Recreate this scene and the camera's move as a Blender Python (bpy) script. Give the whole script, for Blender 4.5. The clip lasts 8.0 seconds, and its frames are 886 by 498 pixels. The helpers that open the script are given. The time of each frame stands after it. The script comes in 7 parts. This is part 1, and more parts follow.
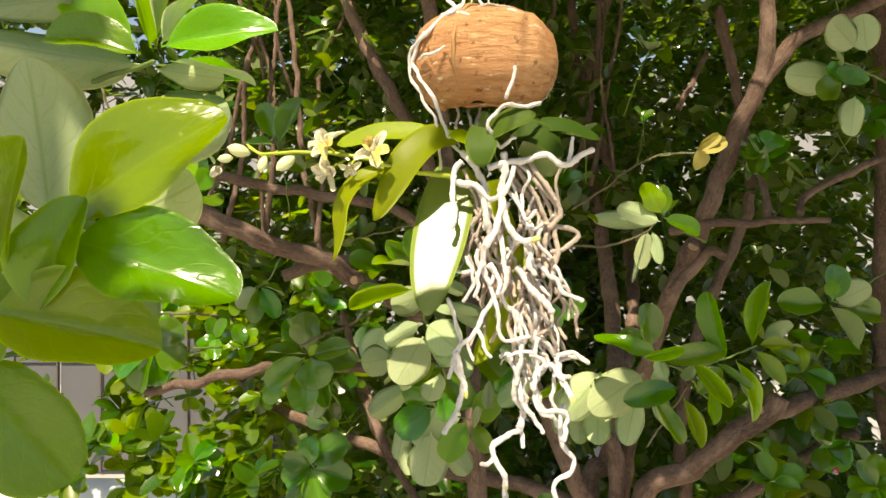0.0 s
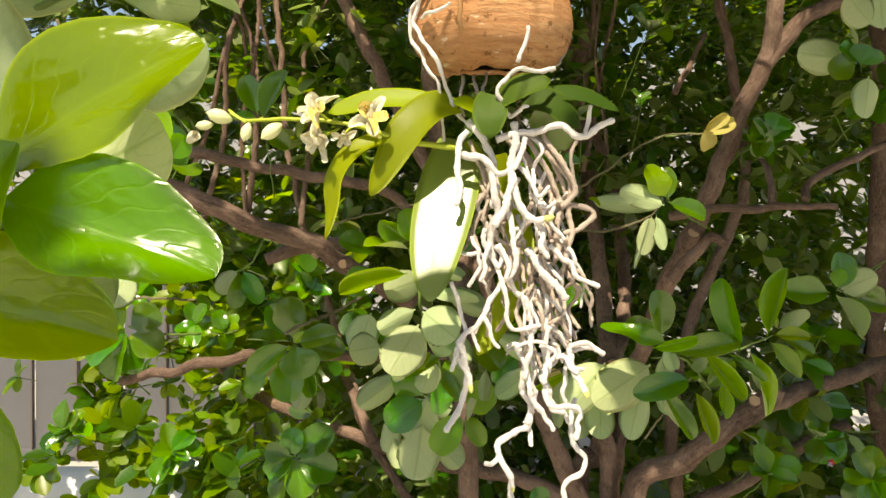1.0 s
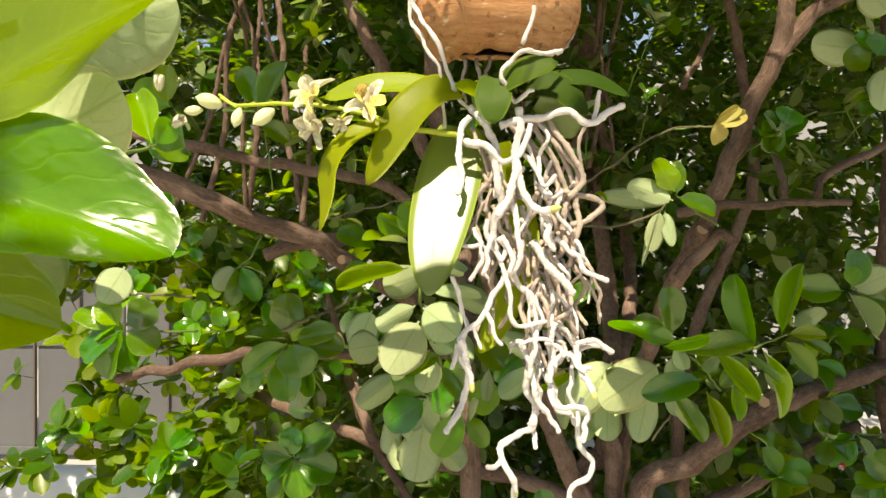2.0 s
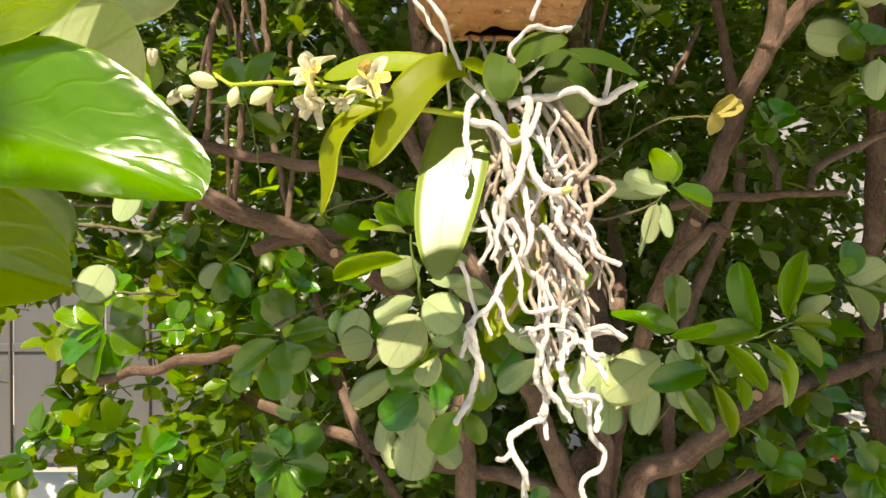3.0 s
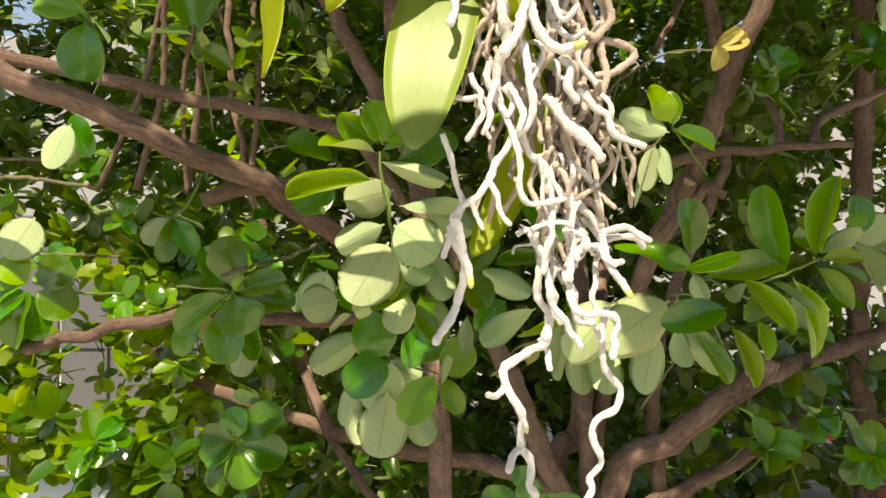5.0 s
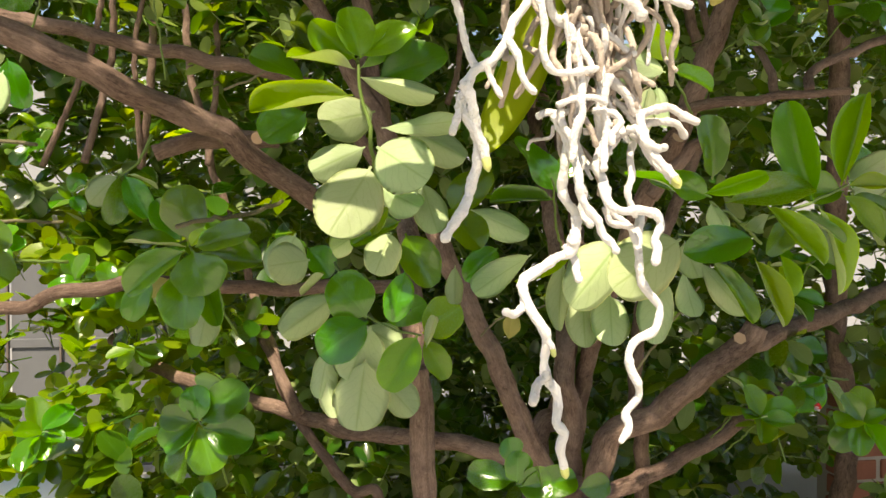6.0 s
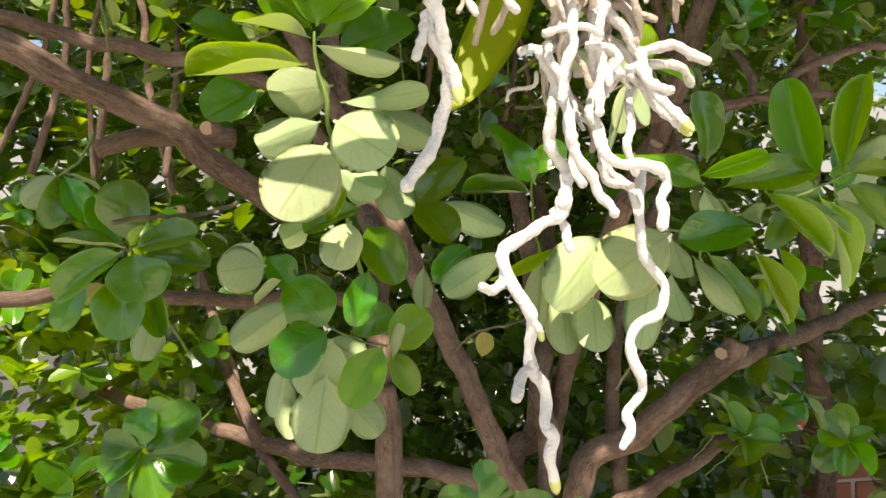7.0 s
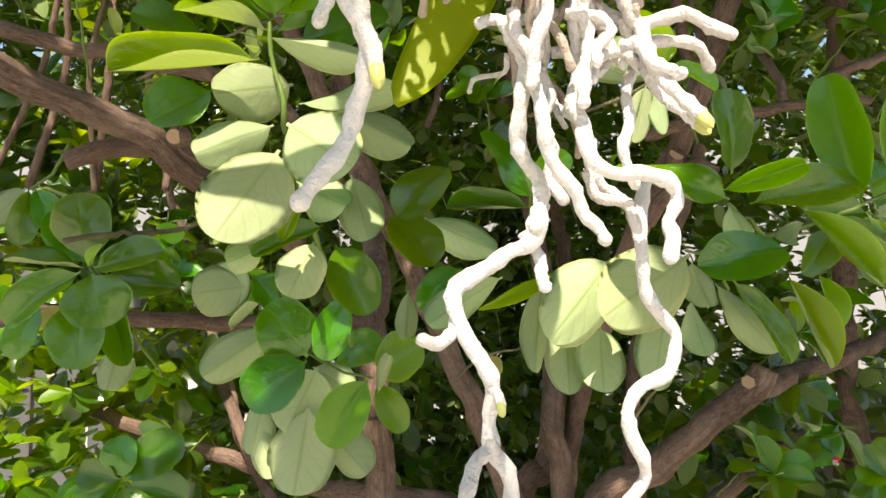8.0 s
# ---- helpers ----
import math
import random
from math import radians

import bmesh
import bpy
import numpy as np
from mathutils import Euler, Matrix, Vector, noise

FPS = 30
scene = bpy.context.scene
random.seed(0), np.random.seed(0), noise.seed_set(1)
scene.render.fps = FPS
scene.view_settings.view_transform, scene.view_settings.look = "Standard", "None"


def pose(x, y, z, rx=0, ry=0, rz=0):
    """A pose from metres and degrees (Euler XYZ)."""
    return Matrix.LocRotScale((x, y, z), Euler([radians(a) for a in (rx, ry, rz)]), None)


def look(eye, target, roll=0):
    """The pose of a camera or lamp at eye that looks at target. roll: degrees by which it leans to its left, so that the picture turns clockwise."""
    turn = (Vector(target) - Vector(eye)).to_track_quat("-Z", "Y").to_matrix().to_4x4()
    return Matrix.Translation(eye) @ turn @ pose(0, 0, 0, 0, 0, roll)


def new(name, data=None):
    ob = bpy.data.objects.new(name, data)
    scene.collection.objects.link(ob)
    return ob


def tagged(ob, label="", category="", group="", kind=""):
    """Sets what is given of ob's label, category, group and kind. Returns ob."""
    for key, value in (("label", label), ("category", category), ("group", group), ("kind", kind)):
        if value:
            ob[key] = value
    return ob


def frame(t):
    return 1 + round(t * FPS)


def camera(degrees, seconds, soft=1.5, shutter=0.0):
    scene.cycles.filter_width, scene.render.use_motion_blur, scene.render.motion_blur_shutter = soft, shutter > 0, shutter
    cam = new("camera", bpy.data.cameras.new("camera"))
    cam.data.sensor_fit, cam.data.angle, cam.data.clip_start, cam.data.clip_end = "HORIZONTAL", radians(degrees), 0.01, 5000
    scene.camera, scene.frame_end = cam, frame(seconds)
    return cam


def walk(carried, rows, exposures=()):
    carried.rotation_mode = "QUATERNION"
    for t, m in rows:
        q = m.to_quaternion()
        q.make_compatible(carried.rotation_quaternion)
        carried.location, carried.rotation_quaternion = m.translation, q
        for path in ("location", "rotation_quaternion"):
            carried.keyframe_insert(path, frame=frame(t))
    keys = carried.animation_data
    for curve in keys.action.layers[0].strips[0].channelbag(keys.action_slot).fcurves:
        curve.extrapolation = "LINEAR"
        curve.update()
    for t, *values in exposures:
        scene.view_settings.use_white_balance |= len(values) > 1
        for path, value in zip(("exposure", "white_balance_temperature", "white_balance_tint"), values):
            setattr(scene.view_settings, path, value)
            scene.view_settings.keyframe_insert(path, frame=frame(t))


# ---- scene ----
cam = camera(67.91, 8.0)
# seconds, eye (x, y, z), yaw, pitch, roll
ROWS = [
    (0, 0.0000, -0.0000, 1.5000, -0.00, 0.00, 0.00),
    (0.5, -0.0037, 0.0233, 1.4998, -0.33, -0.75, -0.25),
    (1, -0.0128, 0.0424, 1.4948, -1.51, -1.09, -0.56),
    (1.5, -0.0051, 0.0555, 1.4912, -0.69, -1.20, -0.87),
    (3, -0.0244, 0.0780, 1.4789, -2.78, -0.90, -0.35),
    (3.5, -0.0210, 0.0942, 1.4642, -3.36, -1.21, -0.53),
    (4, -0.0246, 0.1163, 1.4491, -5.14, -0.78, -0.87),
    (5.5, -0.0214, 0.1878, 1.3993, -5.37, -0.49, -0.65),
    (6, -0.0319, 0.2185, 1.3771, -8.30, -0.79, 0.04),
    (6.5, -0.0255, 0.2410, 1.3664, -9.91, 0.20, 0.71),
    (7, -0.0225, 0.2635, 1.3560, -10.78, 1.61, 0.09),
    (7.5, 0.0017, 0.2843, 1.3591, -9.27, 2.05, -0.35),
    (8, 0.0085, 0.3119, 1.3632, -8.93, 2.80, -0.24),
]
walk(cam, [(t, pose(x, y, z, 90 + pitch, roll, yaw)) for t, x, y, z, yaw, pitch, roll in ROWS], [(0.0, 0.70, 8500, 9), (4.2, 0.70, 8500, 9), (6.0, 0.92, 8100, 9), (8.0, 1.02, 7700, 10)])

# ---- light ----
SUN_TO = Vector((-0.13, -0.52, 0.84)).normalized()
world = bpy.data.worlds.new("sky")
scene.world = world
world.use_nodes = True
wn = world.node_tree
sky = wn.nodes.new("ShaderNodeTexSky")
sky.sky_type = "NISHITA"
sky.sun_disc = False
sky.sun_elevation = math.asin(SUN_TO.z)
sky.sun_rotation = math.atan2(SUN_TO.x, SUN_TO.y)
wn.links.new(sky.outputs["Color"], wn.nodes["Background"].inputs["Color"])
wn.nodes["Background"].inputs["Strength"].default_value = 0.115
sun = new("sun", bpy.data.lights.new("sun", "SUN"))
sun.data.energy = 4.8
sun.data.angle = radians(0.55)
sun.data.color = (1.0, 0.95, 0.86)
sun.matrix_world = look((0, 0, 0), -SUN_TO)


# ---- materials ----
def material(name):
    m = bpy.data.materials.new(name)
    m.use_nodes = True
    m.node_tree.nodes.clear()
    return m, m.node_tree


class Net:
    """Short forms for building a node tree."""

    def __init__(self, name):
        self.m, self.t = material(name)
        self.out = self.add("ShaderNodeOutputMaterial")

    def add(self, kind, **values):
        n = self.t.nodes.new(kind)
        for k, v in values.items():
            n.inputs[k.replace("_", " ")].default_value = v
        return n

    def link(self, a, b):
        self.t.links.new(a, b)

    def noise(self, scale, detail=4.0, rough=0.6, coords=None, distortion=0.0):
        n = self.add("ShaderNodeTexNoise", Scale=scale, Detail=detail, Roughness=rough, Distortion=distortion)
        if coords is not None:
            self.link(coords, n.inputs["Vector"])
        return n.outputs["Fac"]

    def ramp(self, fac, *stops):
        n = self.add("ShaderNodeValToRGB")
        r = n.color_ramp
        while len(r.elements) < len(stops):
            r.elements.new(0.5)
        for e, (p, c) in zip(r.elements, stops):
            e.position = p
            e.color = (*c, 1.0) if len(c) == 3 else c
        self.link(fac, n.inputs["Fac"])
        return n.outputs["Color"]

    def math(self, op, a, b=None, c=None):
        n = self.t.nodes.new("ShaderNodeMath")
        n.operation = op
        for i, v in enumerate((a, b, c)):
            if v is None:
                continue
            if isinstance(v, (int, float)):
                n.inputs[i].default_value = v
            else:
                self.link(v, n.inputs[i])
        return n.outputs[0]

    def mix(self, fac, a, b, how="MIX"):
        n = self.t.nodes.new("ShaderNodeMix")
        n.data_type, n.blend_type = "RGBA", how
        for i, v in ((0, fac), (6, a), (7, b)):
            if isinstance(v, (int, float)):
                n.inputs[i].default_value = v
            elif isinstance(v, tuple):
                n.inputs[i].default_value = (*v, 1.0)
            else:
                self.link(v, n.inputs[i])
        return n.outputs[2]

    def coords(self, which="Object"):
        return self.t.nodes.new("ShaderNodeTexCoord").outputs[which]

    def bump(self, height, strength, distance):
        n = self.add("ShaderNodeBump", Strength=strength, Distance=distance)
        self.link(height, n.inputs["Height"])
        return n.outputs["Normal"]

    def hsv(self, colour, h=None, s=None, v=None):
        n = self.t.nodes.new("ShaderNodeHueSaturation")
        self.link(colour, n.inputs["Color"])
        for key, val in (("Hue", h), ("Saturation", s), ("Value", v)):
            if val is not None:
                if isinstance(val, (int, float)):
                    n.inputs[key].default_value = val
                else:
                    self.link(val, n.inputs[key])
        return n.outputs["Color"]

    def principled(self, colour, rough, normal=None, metal=0.0, spec=0.5):
        p = self.add("ShaderNodeBsdfPrincipled")
        p.inputs["Metallic"].default_value = metal
        p.inputs["Specular IOR Level"].default_value = spec
        for key, v in (("Base Color", colour), ("Roughness", rough)):
            if isinstance(v, (int, float)):
                p.inputs[key].default_value = v
            elif isinstance(v, tuple):
                p.inputs[key].default_value = (*v, 1.0)
            else:
                self.link(v, p.inputs[key])
        if normal is not None:
            self.link(normal, p.inputs["Normal"])
        return p.outputs[0]

    def done(self, shader):
        self.link(shader, self.out.inputs["Surface"])
        return self.m


def leaf_material(name, dark, light, through_colour, share, rough, spec, island=False, vein=0.2, spread=0.06, vein_colour=None, wax=0.0):
    """A leaf blade: veins from the blade's own coordinates, tint leaf by leaf, light that passes through."""
    n = Net(name)
    if island:
        rnd = n.t.nodes.new("ShaderNodeNewGeometry").outputs["Random Per Island"]
    else:
        rnd = n.t.nodes.new("ShaderNodeObjectInfo").outputs["Random"]
    uv = n.coords("UV")
    sep = n.t.nodes.new("ShaderNodeSeparateXYZ")
    n.link(uv, sep.inputs[0])
    side = n.math("ABSOLUTE", n.math("SUBTRACT", sep.outputs["X"], 0.5))
    mid = n.math("MAXIMUM", n.math("SUBTRACT", 1.0, n.math("MULTIPLY", side, 26.0)), 0.0)
    obj = n.coords("Object")
    bend = n.noise(4.0, 2.0, 0.5, uv)
    along = n.math("SUBTRACT", n.math("MULTIPLY", sep.outputs["Y"], 6.3), n.math("MULTIPLY", side, 5.0))
    along = n.math("ADD", along, n.math("MULTIPLY", bend, 1.6))
    wave = n.math("ABSOLUTE", n.math("SUBTRACT", n.math("FRACT", along), 0.5))
    rib = n.math("MULTIPLY", n.math("MAXIMUM", n.math("SUBTRACT", 1.0, n.math("MULTIPLY", wave, 9.0)), 0.0), 0.5)
    cells = n.add("ShaderNodeTexVoronoi", Scale=17.0)
    cells.feature = "DISTANCE_TO_EDGE"
    n.link(uv, cells.inputs["Vector"])
    net = n.math("MULTIPLY", n.math("LESS_THAN", cells.outputs["Distance"], 0.05), 0.18)
    lines = n.math("MAXIMUM", n.math("MAXIMUM", mid, rib), net)
    patch = n.noise(2.2 if not island else 30.0, 3.0, 0.55, obj)
    fine = n.noise(28.0 if not island else 260.0, 3.0, 0.6, obj)
    base = n.mix(n.math("ADD", n.math("MULTIPLY", patch, 0.7), n.math("MULTIPLY", fine, 0.16)), dark, light)
    base = n.mix(n.math("MULTIPLY", lines, vein), base, vein_colour or tuple(min(1.0, c * 1.7 + 0.03) for c in light))
    rim = n.math("MULTIPLY", n.math("MAXIMUM", n.math("SUBTRACT", side, 0.468), 0.0), 24.0)
    base = n.mix(n.math("MINIMUM", rim, 0.7), base, tuple(min(1.0, c * 1.5 + 0.05) for c in light[:2]) + (light[2],))
    if not island:
        specks = n.ramp(n.noise(16.0, 3.0, 0.7, uv), (0.66, (0, 0, 0)), (0.72, (0.55, 0.55, 0.55)))
        base = n.mix(specks, base, tuple(c * 0.55 for c in dark[:2]) + (dark[2] * 0.5,))
    hue = n.math("ADD", 0.5 - spread * 0.3, n.math("MULTIPLY", rnd, spread * 0.8))
    val = n.math("ADD", 0.78, n.math("MULTIPLY", n.math("FRACT", n.math("MULTIPLY", rnd, 7.31)), 0.5))
    base = n.hsv(base, hue, None, val)
    crease = n.noise(7.0 if not island else 90.0, 2.0, 0.5, obj)
    height = n.math("ADD", n.math("MULTIPLY", n.math("MAXIMUM", mid, n.math("MULTIPLY", rib, 0.6)), -0.22 * vein / 0.2 if vein < 0.29 else -0.26), n.math("ADD", n.math("MULTIPLY", patch, 0.9), n.math("MULTIPLY", crease, 0.08)))
    nor = n.bump(height, 0.12 if not island else 0.12, 0.02 if not island else 0.0015)
    gloss = n.math("ADD", n.math("MULTIPLY", fine, 0.14), n.math("MULTIPLY", n.math("FRACT", n.math("MULTIPLY", rnd, 13.7)), 0.16))
    front = n.principled(base, n.math("ADD", rough, gloss), nor, 0.0, spec)
    front.node.inputs["Coat Weight"].default_value = wax
    front.node.inputs["Coat Roughness"].default_value = 0.14
    front.node.inputs["Coat IOR"].default_value = 1.7
    tr = n.add("ShaderNodeBsdfTranslucent")
    n.link(n.hsv(n.mix(0.35, through_colour, base), hue), tr.inputs["Color"])
    both = n.t.nodes.new("ShaderNodeMixShader")
    both.inputs[0].default_value = share
    n.link(front, both.inputs[1])
    n.link(tr.outputs[0], both.inputs[2])
    return n.done(both.outputs[0])


LEAF_TOP = leaf_material("glossy_leaf", (0.038, 0.130, 0.003), (0.092, 0.240, 0.005), (0.56, 0.86, 0.015), 0.45, 0.05, 0.9, vein=0.30, wax=0.32)
LEAF_UNDER = leaf_material("leaf_underside", (0.46, 0.56, 0.30), (0.64, 0.72, 0.45), (0.82, 0.92, 0.42), 0.45, 0.40, 0.40, vein=0.72, spread=0.035, vein_colour=(0.30, 0.42, 0.14))
LEAF_YELLOW = leaf_material("yellowing_leaf", (0.42, 0.36, 0.10), (0.58, 0.50, 0.17), (0.8, 0.65, 0.15), 0.35, 0.45, 0.3, spread=0.02)
LEAF_YOUNG = leaf_material("young_leaf", (0.115, 0.25, 0.003), (0.21, 0.37, 0.005), (0.72, 0.95, 0.010), 0.52, 0.07, 0.8, vein=0.28, wax=0.1)
# darker than the near leaves: shade deep in the shrub put into colour
FAR_TOP_SHADED = leaf_material("foliage_top_shaded", (0.015, 0.052, 0.002), (0.044, 0.112, 0.005), (0.46, 0.68, 0.01), 0.34, 0.10, 0.75, island=True, wax=0.35)
FAR_UNDER_SHADED = leaf_material("foliage_underside_shaded", (0.14, 0.19, 0.055), (0.21, 0.27, 0.10), (0.5, 0.66, 0.1), 0.35, 0.5, 0.3, island=True, spread=0.04)
# lighter yellow-green copy: sun on the left-hand foliage is put into the colour
FAR_SUNLIT = leaf_material("foliage_sunlit", (0.10, 0.185, 0.004), (0.20, 0.29, 0.006), (0.66, 0.86, 0.02), 0.52, 0.22, 0.55, island=True, spread=0.05)
ORCHID_TOP = leaf_material("orchid_leaf", (0.17, 0.27, 0.045), (0.25, 0.36, 0.075), (0.56, 0.70, 0.06), 0.25, 0.20, 0.9, vein=0.02, spread=0.03)
ORCHID_OLD = leaf_material("orchid_leaf_yellowed", (0.27, 0.33, 0.008), (0.40, 0.46, 0.014), (0.86, 0.88, 0.05), 0.60, 0.30, 0.5, vein=0.02, spread=0.03)
# shade on the leaves below the coconut is put into this dark colour
ORCHID_SHADED = leaf_material("orchid_leaf_shaded", (0.032, 0.070, 0.006), (0.060, 0.112, 0.010), (0.42, 0.52, 0.03), 0.2, 0.45, 0.2, vein=0.03, spread=0.03)


def bark_material(name, dark, light, ring=1.0):
    """Grey-brown bark: long thin fissures, flaking ridges, blotches and pale pores."""
    n = Net(name)
    uv = n.coords("UV")
    stretch = n.t.nodes.new("ShaderNodeMapping")
    stretch.inputs["Scale"].default_value = (9.0, 4.5, 1.0)
    n.link(uv, stretch.inputs["Vector"])
    grain = n.noise(3.0 * ring, 8.0, 0.72, stretch.outputs[0], 0.9)
    thin = n.t.nodes.new("ShaderNodeMapping")
    thin.inputs["Scale"].default_value = (44.0, 9.0, 1.0)
    n.link(uv, thin.inputs["Vector"])
    flake = n.noise(1.6 * ring, 5.0, 0.75, thin.outputs[0], 1.2)
    blot = n.noise(16.0, 5.0, 0.65, n.coords("Object"))
    crumb = n.noise(420.0, 4.0, 0.7, n.coords("Object"))
    spots = n.add("ShaderNodeTexVoronoi", Scale=95.0)
    n.link(n.coords("Object"), spots.inputs["Vector"])
    lent = n.math("LESS_THAN", spots.outputs["Distance"], 0.15)
    body = n.math("ADD", n.math("MULTIPLY", grain, 0.45), n.math("ADD", n.math("MULTIPLY", flake, 0.40), n.math("MULTIPLY", crumb, 0.15)))
    c = n.ramp(body, (0.40, tuple(x * 0.45 for x in dark)), (0.46, dark), (0.52, tuple((a + b) / 2 for a, b in zip(dark, light))), (0.61, tuple(min(1.0, x * 1.12) for x in light)))
    c = n.mix(n.math("MULTIPLY", n.ramp(blot, (0.45, (0, 0, 0)), (0.7, (1, 1, 1))), 0.5), c, tuple(x * 1.45 + 0.03 for x in light))
    c = n.mix(n.math("MULTIPLY", lent, 0.35), c, (0.36, 0.28, 0.21))
    h = n.math("ADD", body, n.math("MULTIPLY", lent, 0.1))
    return n.done(n.principled(c, 0.85, n.bump(h, 0.9, 0.005), 0.0, 0.2))


BARK = bark_material("bark", (0.125, 0.078, 0.060), (0.275, 0.185, 0.143))
TWIG = bark_material("twig_bark", (0.16, 0.14, 0.075), (0.36, 0.32, 0.19), 2.0)


def plain_material(name, a, b, scale, rough, bump=0.3, dist=0.001, spec=0.35, fine=6.0):
    n = Net(name)
    o = n.coords("Object")
    big = n.noise(scale, 4.0, 0.6, o)
    small = n.noise(scale * fine, 4.0, 0.65, o)
    c = n.mix(n.math("ADD", n.math("MULTIPLY", big, 0.65), n.math("MULTIPLY", small, 0.35)), a, b)
    return n.done(n.principled(c, rough, n.bump(small, bump, dist), 0.0, spec))


STEM = plain_material("green_stem", (0.07, 0.13, 0.025), (0.17, 0.25, 0.055), 60, 0.45)
SPIKE = plain_material("flower_stem", (0.30, 0.38, 0.03), (0.45, 0.52, 0.06), 80, 0.4)


def root_material():
    n = Net("aerial_root")
    o = n.coords("Object")
    rnd = n.t.nodes.new("ShaderNodeObjectInfo").outputs["Random"]
    big, small = n.noise(38.0, 4.0, 0.6, o), n.noise(420.0, 4.0, 0.7, o)
    c = n.mix(n.math("ADD", n.math("MULTIPLY", big, 0.7), n.math("MULTIPLY", small, 0.3)), (0.70, 0.66, 0.64), (0.90, 0.89, 0.90))
    c = n.mix(n.math("MULTIPLY", n.math("POWER", rnd, 2.0), 0.38), c, (0.52, 0.43, 0.37))
    c = n.mix(n.math("MULTIPLY", n.math("GREATER_THAN", big, 0.62), 0.25), c, (0.46, 0.45, 0.30))
    return n.done(n.principled(c, 0.88, n.bump(n.math("ADD", small, n.math("MULTIPLY", n.noise(900.0, 3.0, 0.6, o), 0.5)), 1.0, 0.0016), 0.0, 0.12))


ROOT = root_material()

ROOT_OLD = plain_material("old_root", (0.35, 0.275, 0.225), (0.62, 0.53, 0.465), 50, 0.85, 1.0, 0.0018, 0.15, 9.0)
ROOT_TIP = plain_material("root_tip", (0.46, 0.50, 0.12), (0.62, 0.62, 0.26), 90, 0.4)
BUD = plain_material("flower_bud", (0.58, 0.64, 0.24), (0.82, 0.82, 0.58), 90, 0.5)
CUT = plain_material("cut_wood", (0.36, 0.22, 0.13), (0.52, 0.36, 0.23), 120, 0.8)
CORD = plain_material("cord", (0.34, 0.17, 0.07), (0.52, 0.30, 0.14), 200, 0.85)
HUSK_IN = plain_material("shell_inside", (0.05, 0.03, 0.02), (0.10, 0.06, 0.035), 60, 0.9)


def petal_material():
    n = Net("spotted_petal")
    o = n.coords("UV")
    cells = n.add("ShaderNodeTexVoronoi", Scale=8.0)
    n.link(o, cells.inputs["Vector"])
    spot = n.math("LESS_THAN", cells.outputs["Distance"], 0.33)
    tint = n.noise(4.0, 3.0, 0.6, o)
    c = n.mix(tint, (0.78, 0.58, 0.10), (0.84, 0.74, 0.32))
    c = n.mix(spot, c, (0.42, 0.15, 0.015))
    return n.done(n.principled(c, 0.5, None, 0.0, 0.3))


def pale_petal_material():
    n = Net("cream_petal")
    o = n.coords("UV")
    tint = n.noise(5.0, 3.0, 0.6, o)
    c = n.mix(n.ramp(tint, (0.35, (0, 0, 0)), (0.55, (1, 1, 1))), (0.76, 0.70, 0.34), (0.90, 0.88, 0.78))
    front = n.principled(c, 0.5, n.bump(tint, 0.3, 0.01), 0.0, 0.3)
    tr = n.add("ShaderNodeBsdfTranslucent")
    n.link(c, tr.inputs["Color"])
    both = n.t.nodes.new("ShaderNodeMixShader")
    both.inputs[0].default_value = 0.35
    n.link(front, both.inputs[1])
    n.link(tr.outputs[0], both.inputs[2])
    return n.done(both.outputs[0])


PETAL_SPOT = petal_material()
PETAL = pale_petal_material()


def coconut_material():
    """Scraped husk: short fine fibres lying round the shell, dark pits and pale frayed flecks."""
    n = Net("coconut_husk")
    o = n.coords("Object")
    m = n.t.nodes.new("ShaderNodeMapping")
    m.inputs["Scale"].default_value = (55.0, 55.0, 330.0)
    m.inputs["Rotation"].default_value = (0.0, radians(5), 0.0)
    n.link(o, m.inputs["Vector"])
    fibre = n.noise(1.0, 6.0, 0.75, m.outputs[0], 0.4)
    patch = n.noise(26.0, 5.0, 0.65, o)
    pits = n.noise(150.0, 4.0, 0.65, o)
    m2 = n.t.nodes.new("ShaderNodeMapping")
    m2.inputs["Scale"].default_value = (70.0, 70.0, 190.0)
    n.link(o, m2.inputs["Vector"])
    fleck = n.noise(1.0, 3.0, 0.6, m2.outputs[0])
    c = n.ramp(fibre, (0.30, (0.36, 0.16, 0.065)), (0.5, (0.56, 0.29, 0.135)), (0.70, (0.70, 0.43, 0.23)))
    c = n.mix(n.ramp(patch, (0.42, (0, 0, 0)), (0.66, (0.75, 0.75, 0.75))), c, (0.48, 0.215, 0.085))
    c = n.mix(n.ramp(fleck, (0.64, (0, 0, 0)), (0.70, (0.8, 0.8, 0.8))), c, (0.82, 0.66, 0.46))
    c = n.mix(n.ramp(pits, (0.34, (0.75, 0.75, 0.75)), (0.40, (0, 0, 0))), c, (0.17, 0.07, 0.025))
    h = n.math("ADD", fibre, n.math("MULTIPLY", pits, 0.7))
    return n.done(n.principled(c, 0.7, n.bump(h, 1.0, 0.0028), 0.0, 0.3))


COCONUT = coconut_material()


def ground_material():
    n = Net("earth")
    o = n.coords("Object")
    a = n.noise(1.3, 6.0, 0.65, o)
    b = n.noise(40.0, 6.0, 0.7, o)
    c = n.ramp(a, (0.3, (0.08, 0.06, 0.042)), (0.7, (0.17, 0.14, 0.105)))
    c = n.mix(n.math("MULTIPLY", b, 0.5), c, (0.10, 0.075, 0.05))
    return n.done(n.principled(c, 0.95, n.bump(b, 0.8, 0.02), 0.0, 0.2))


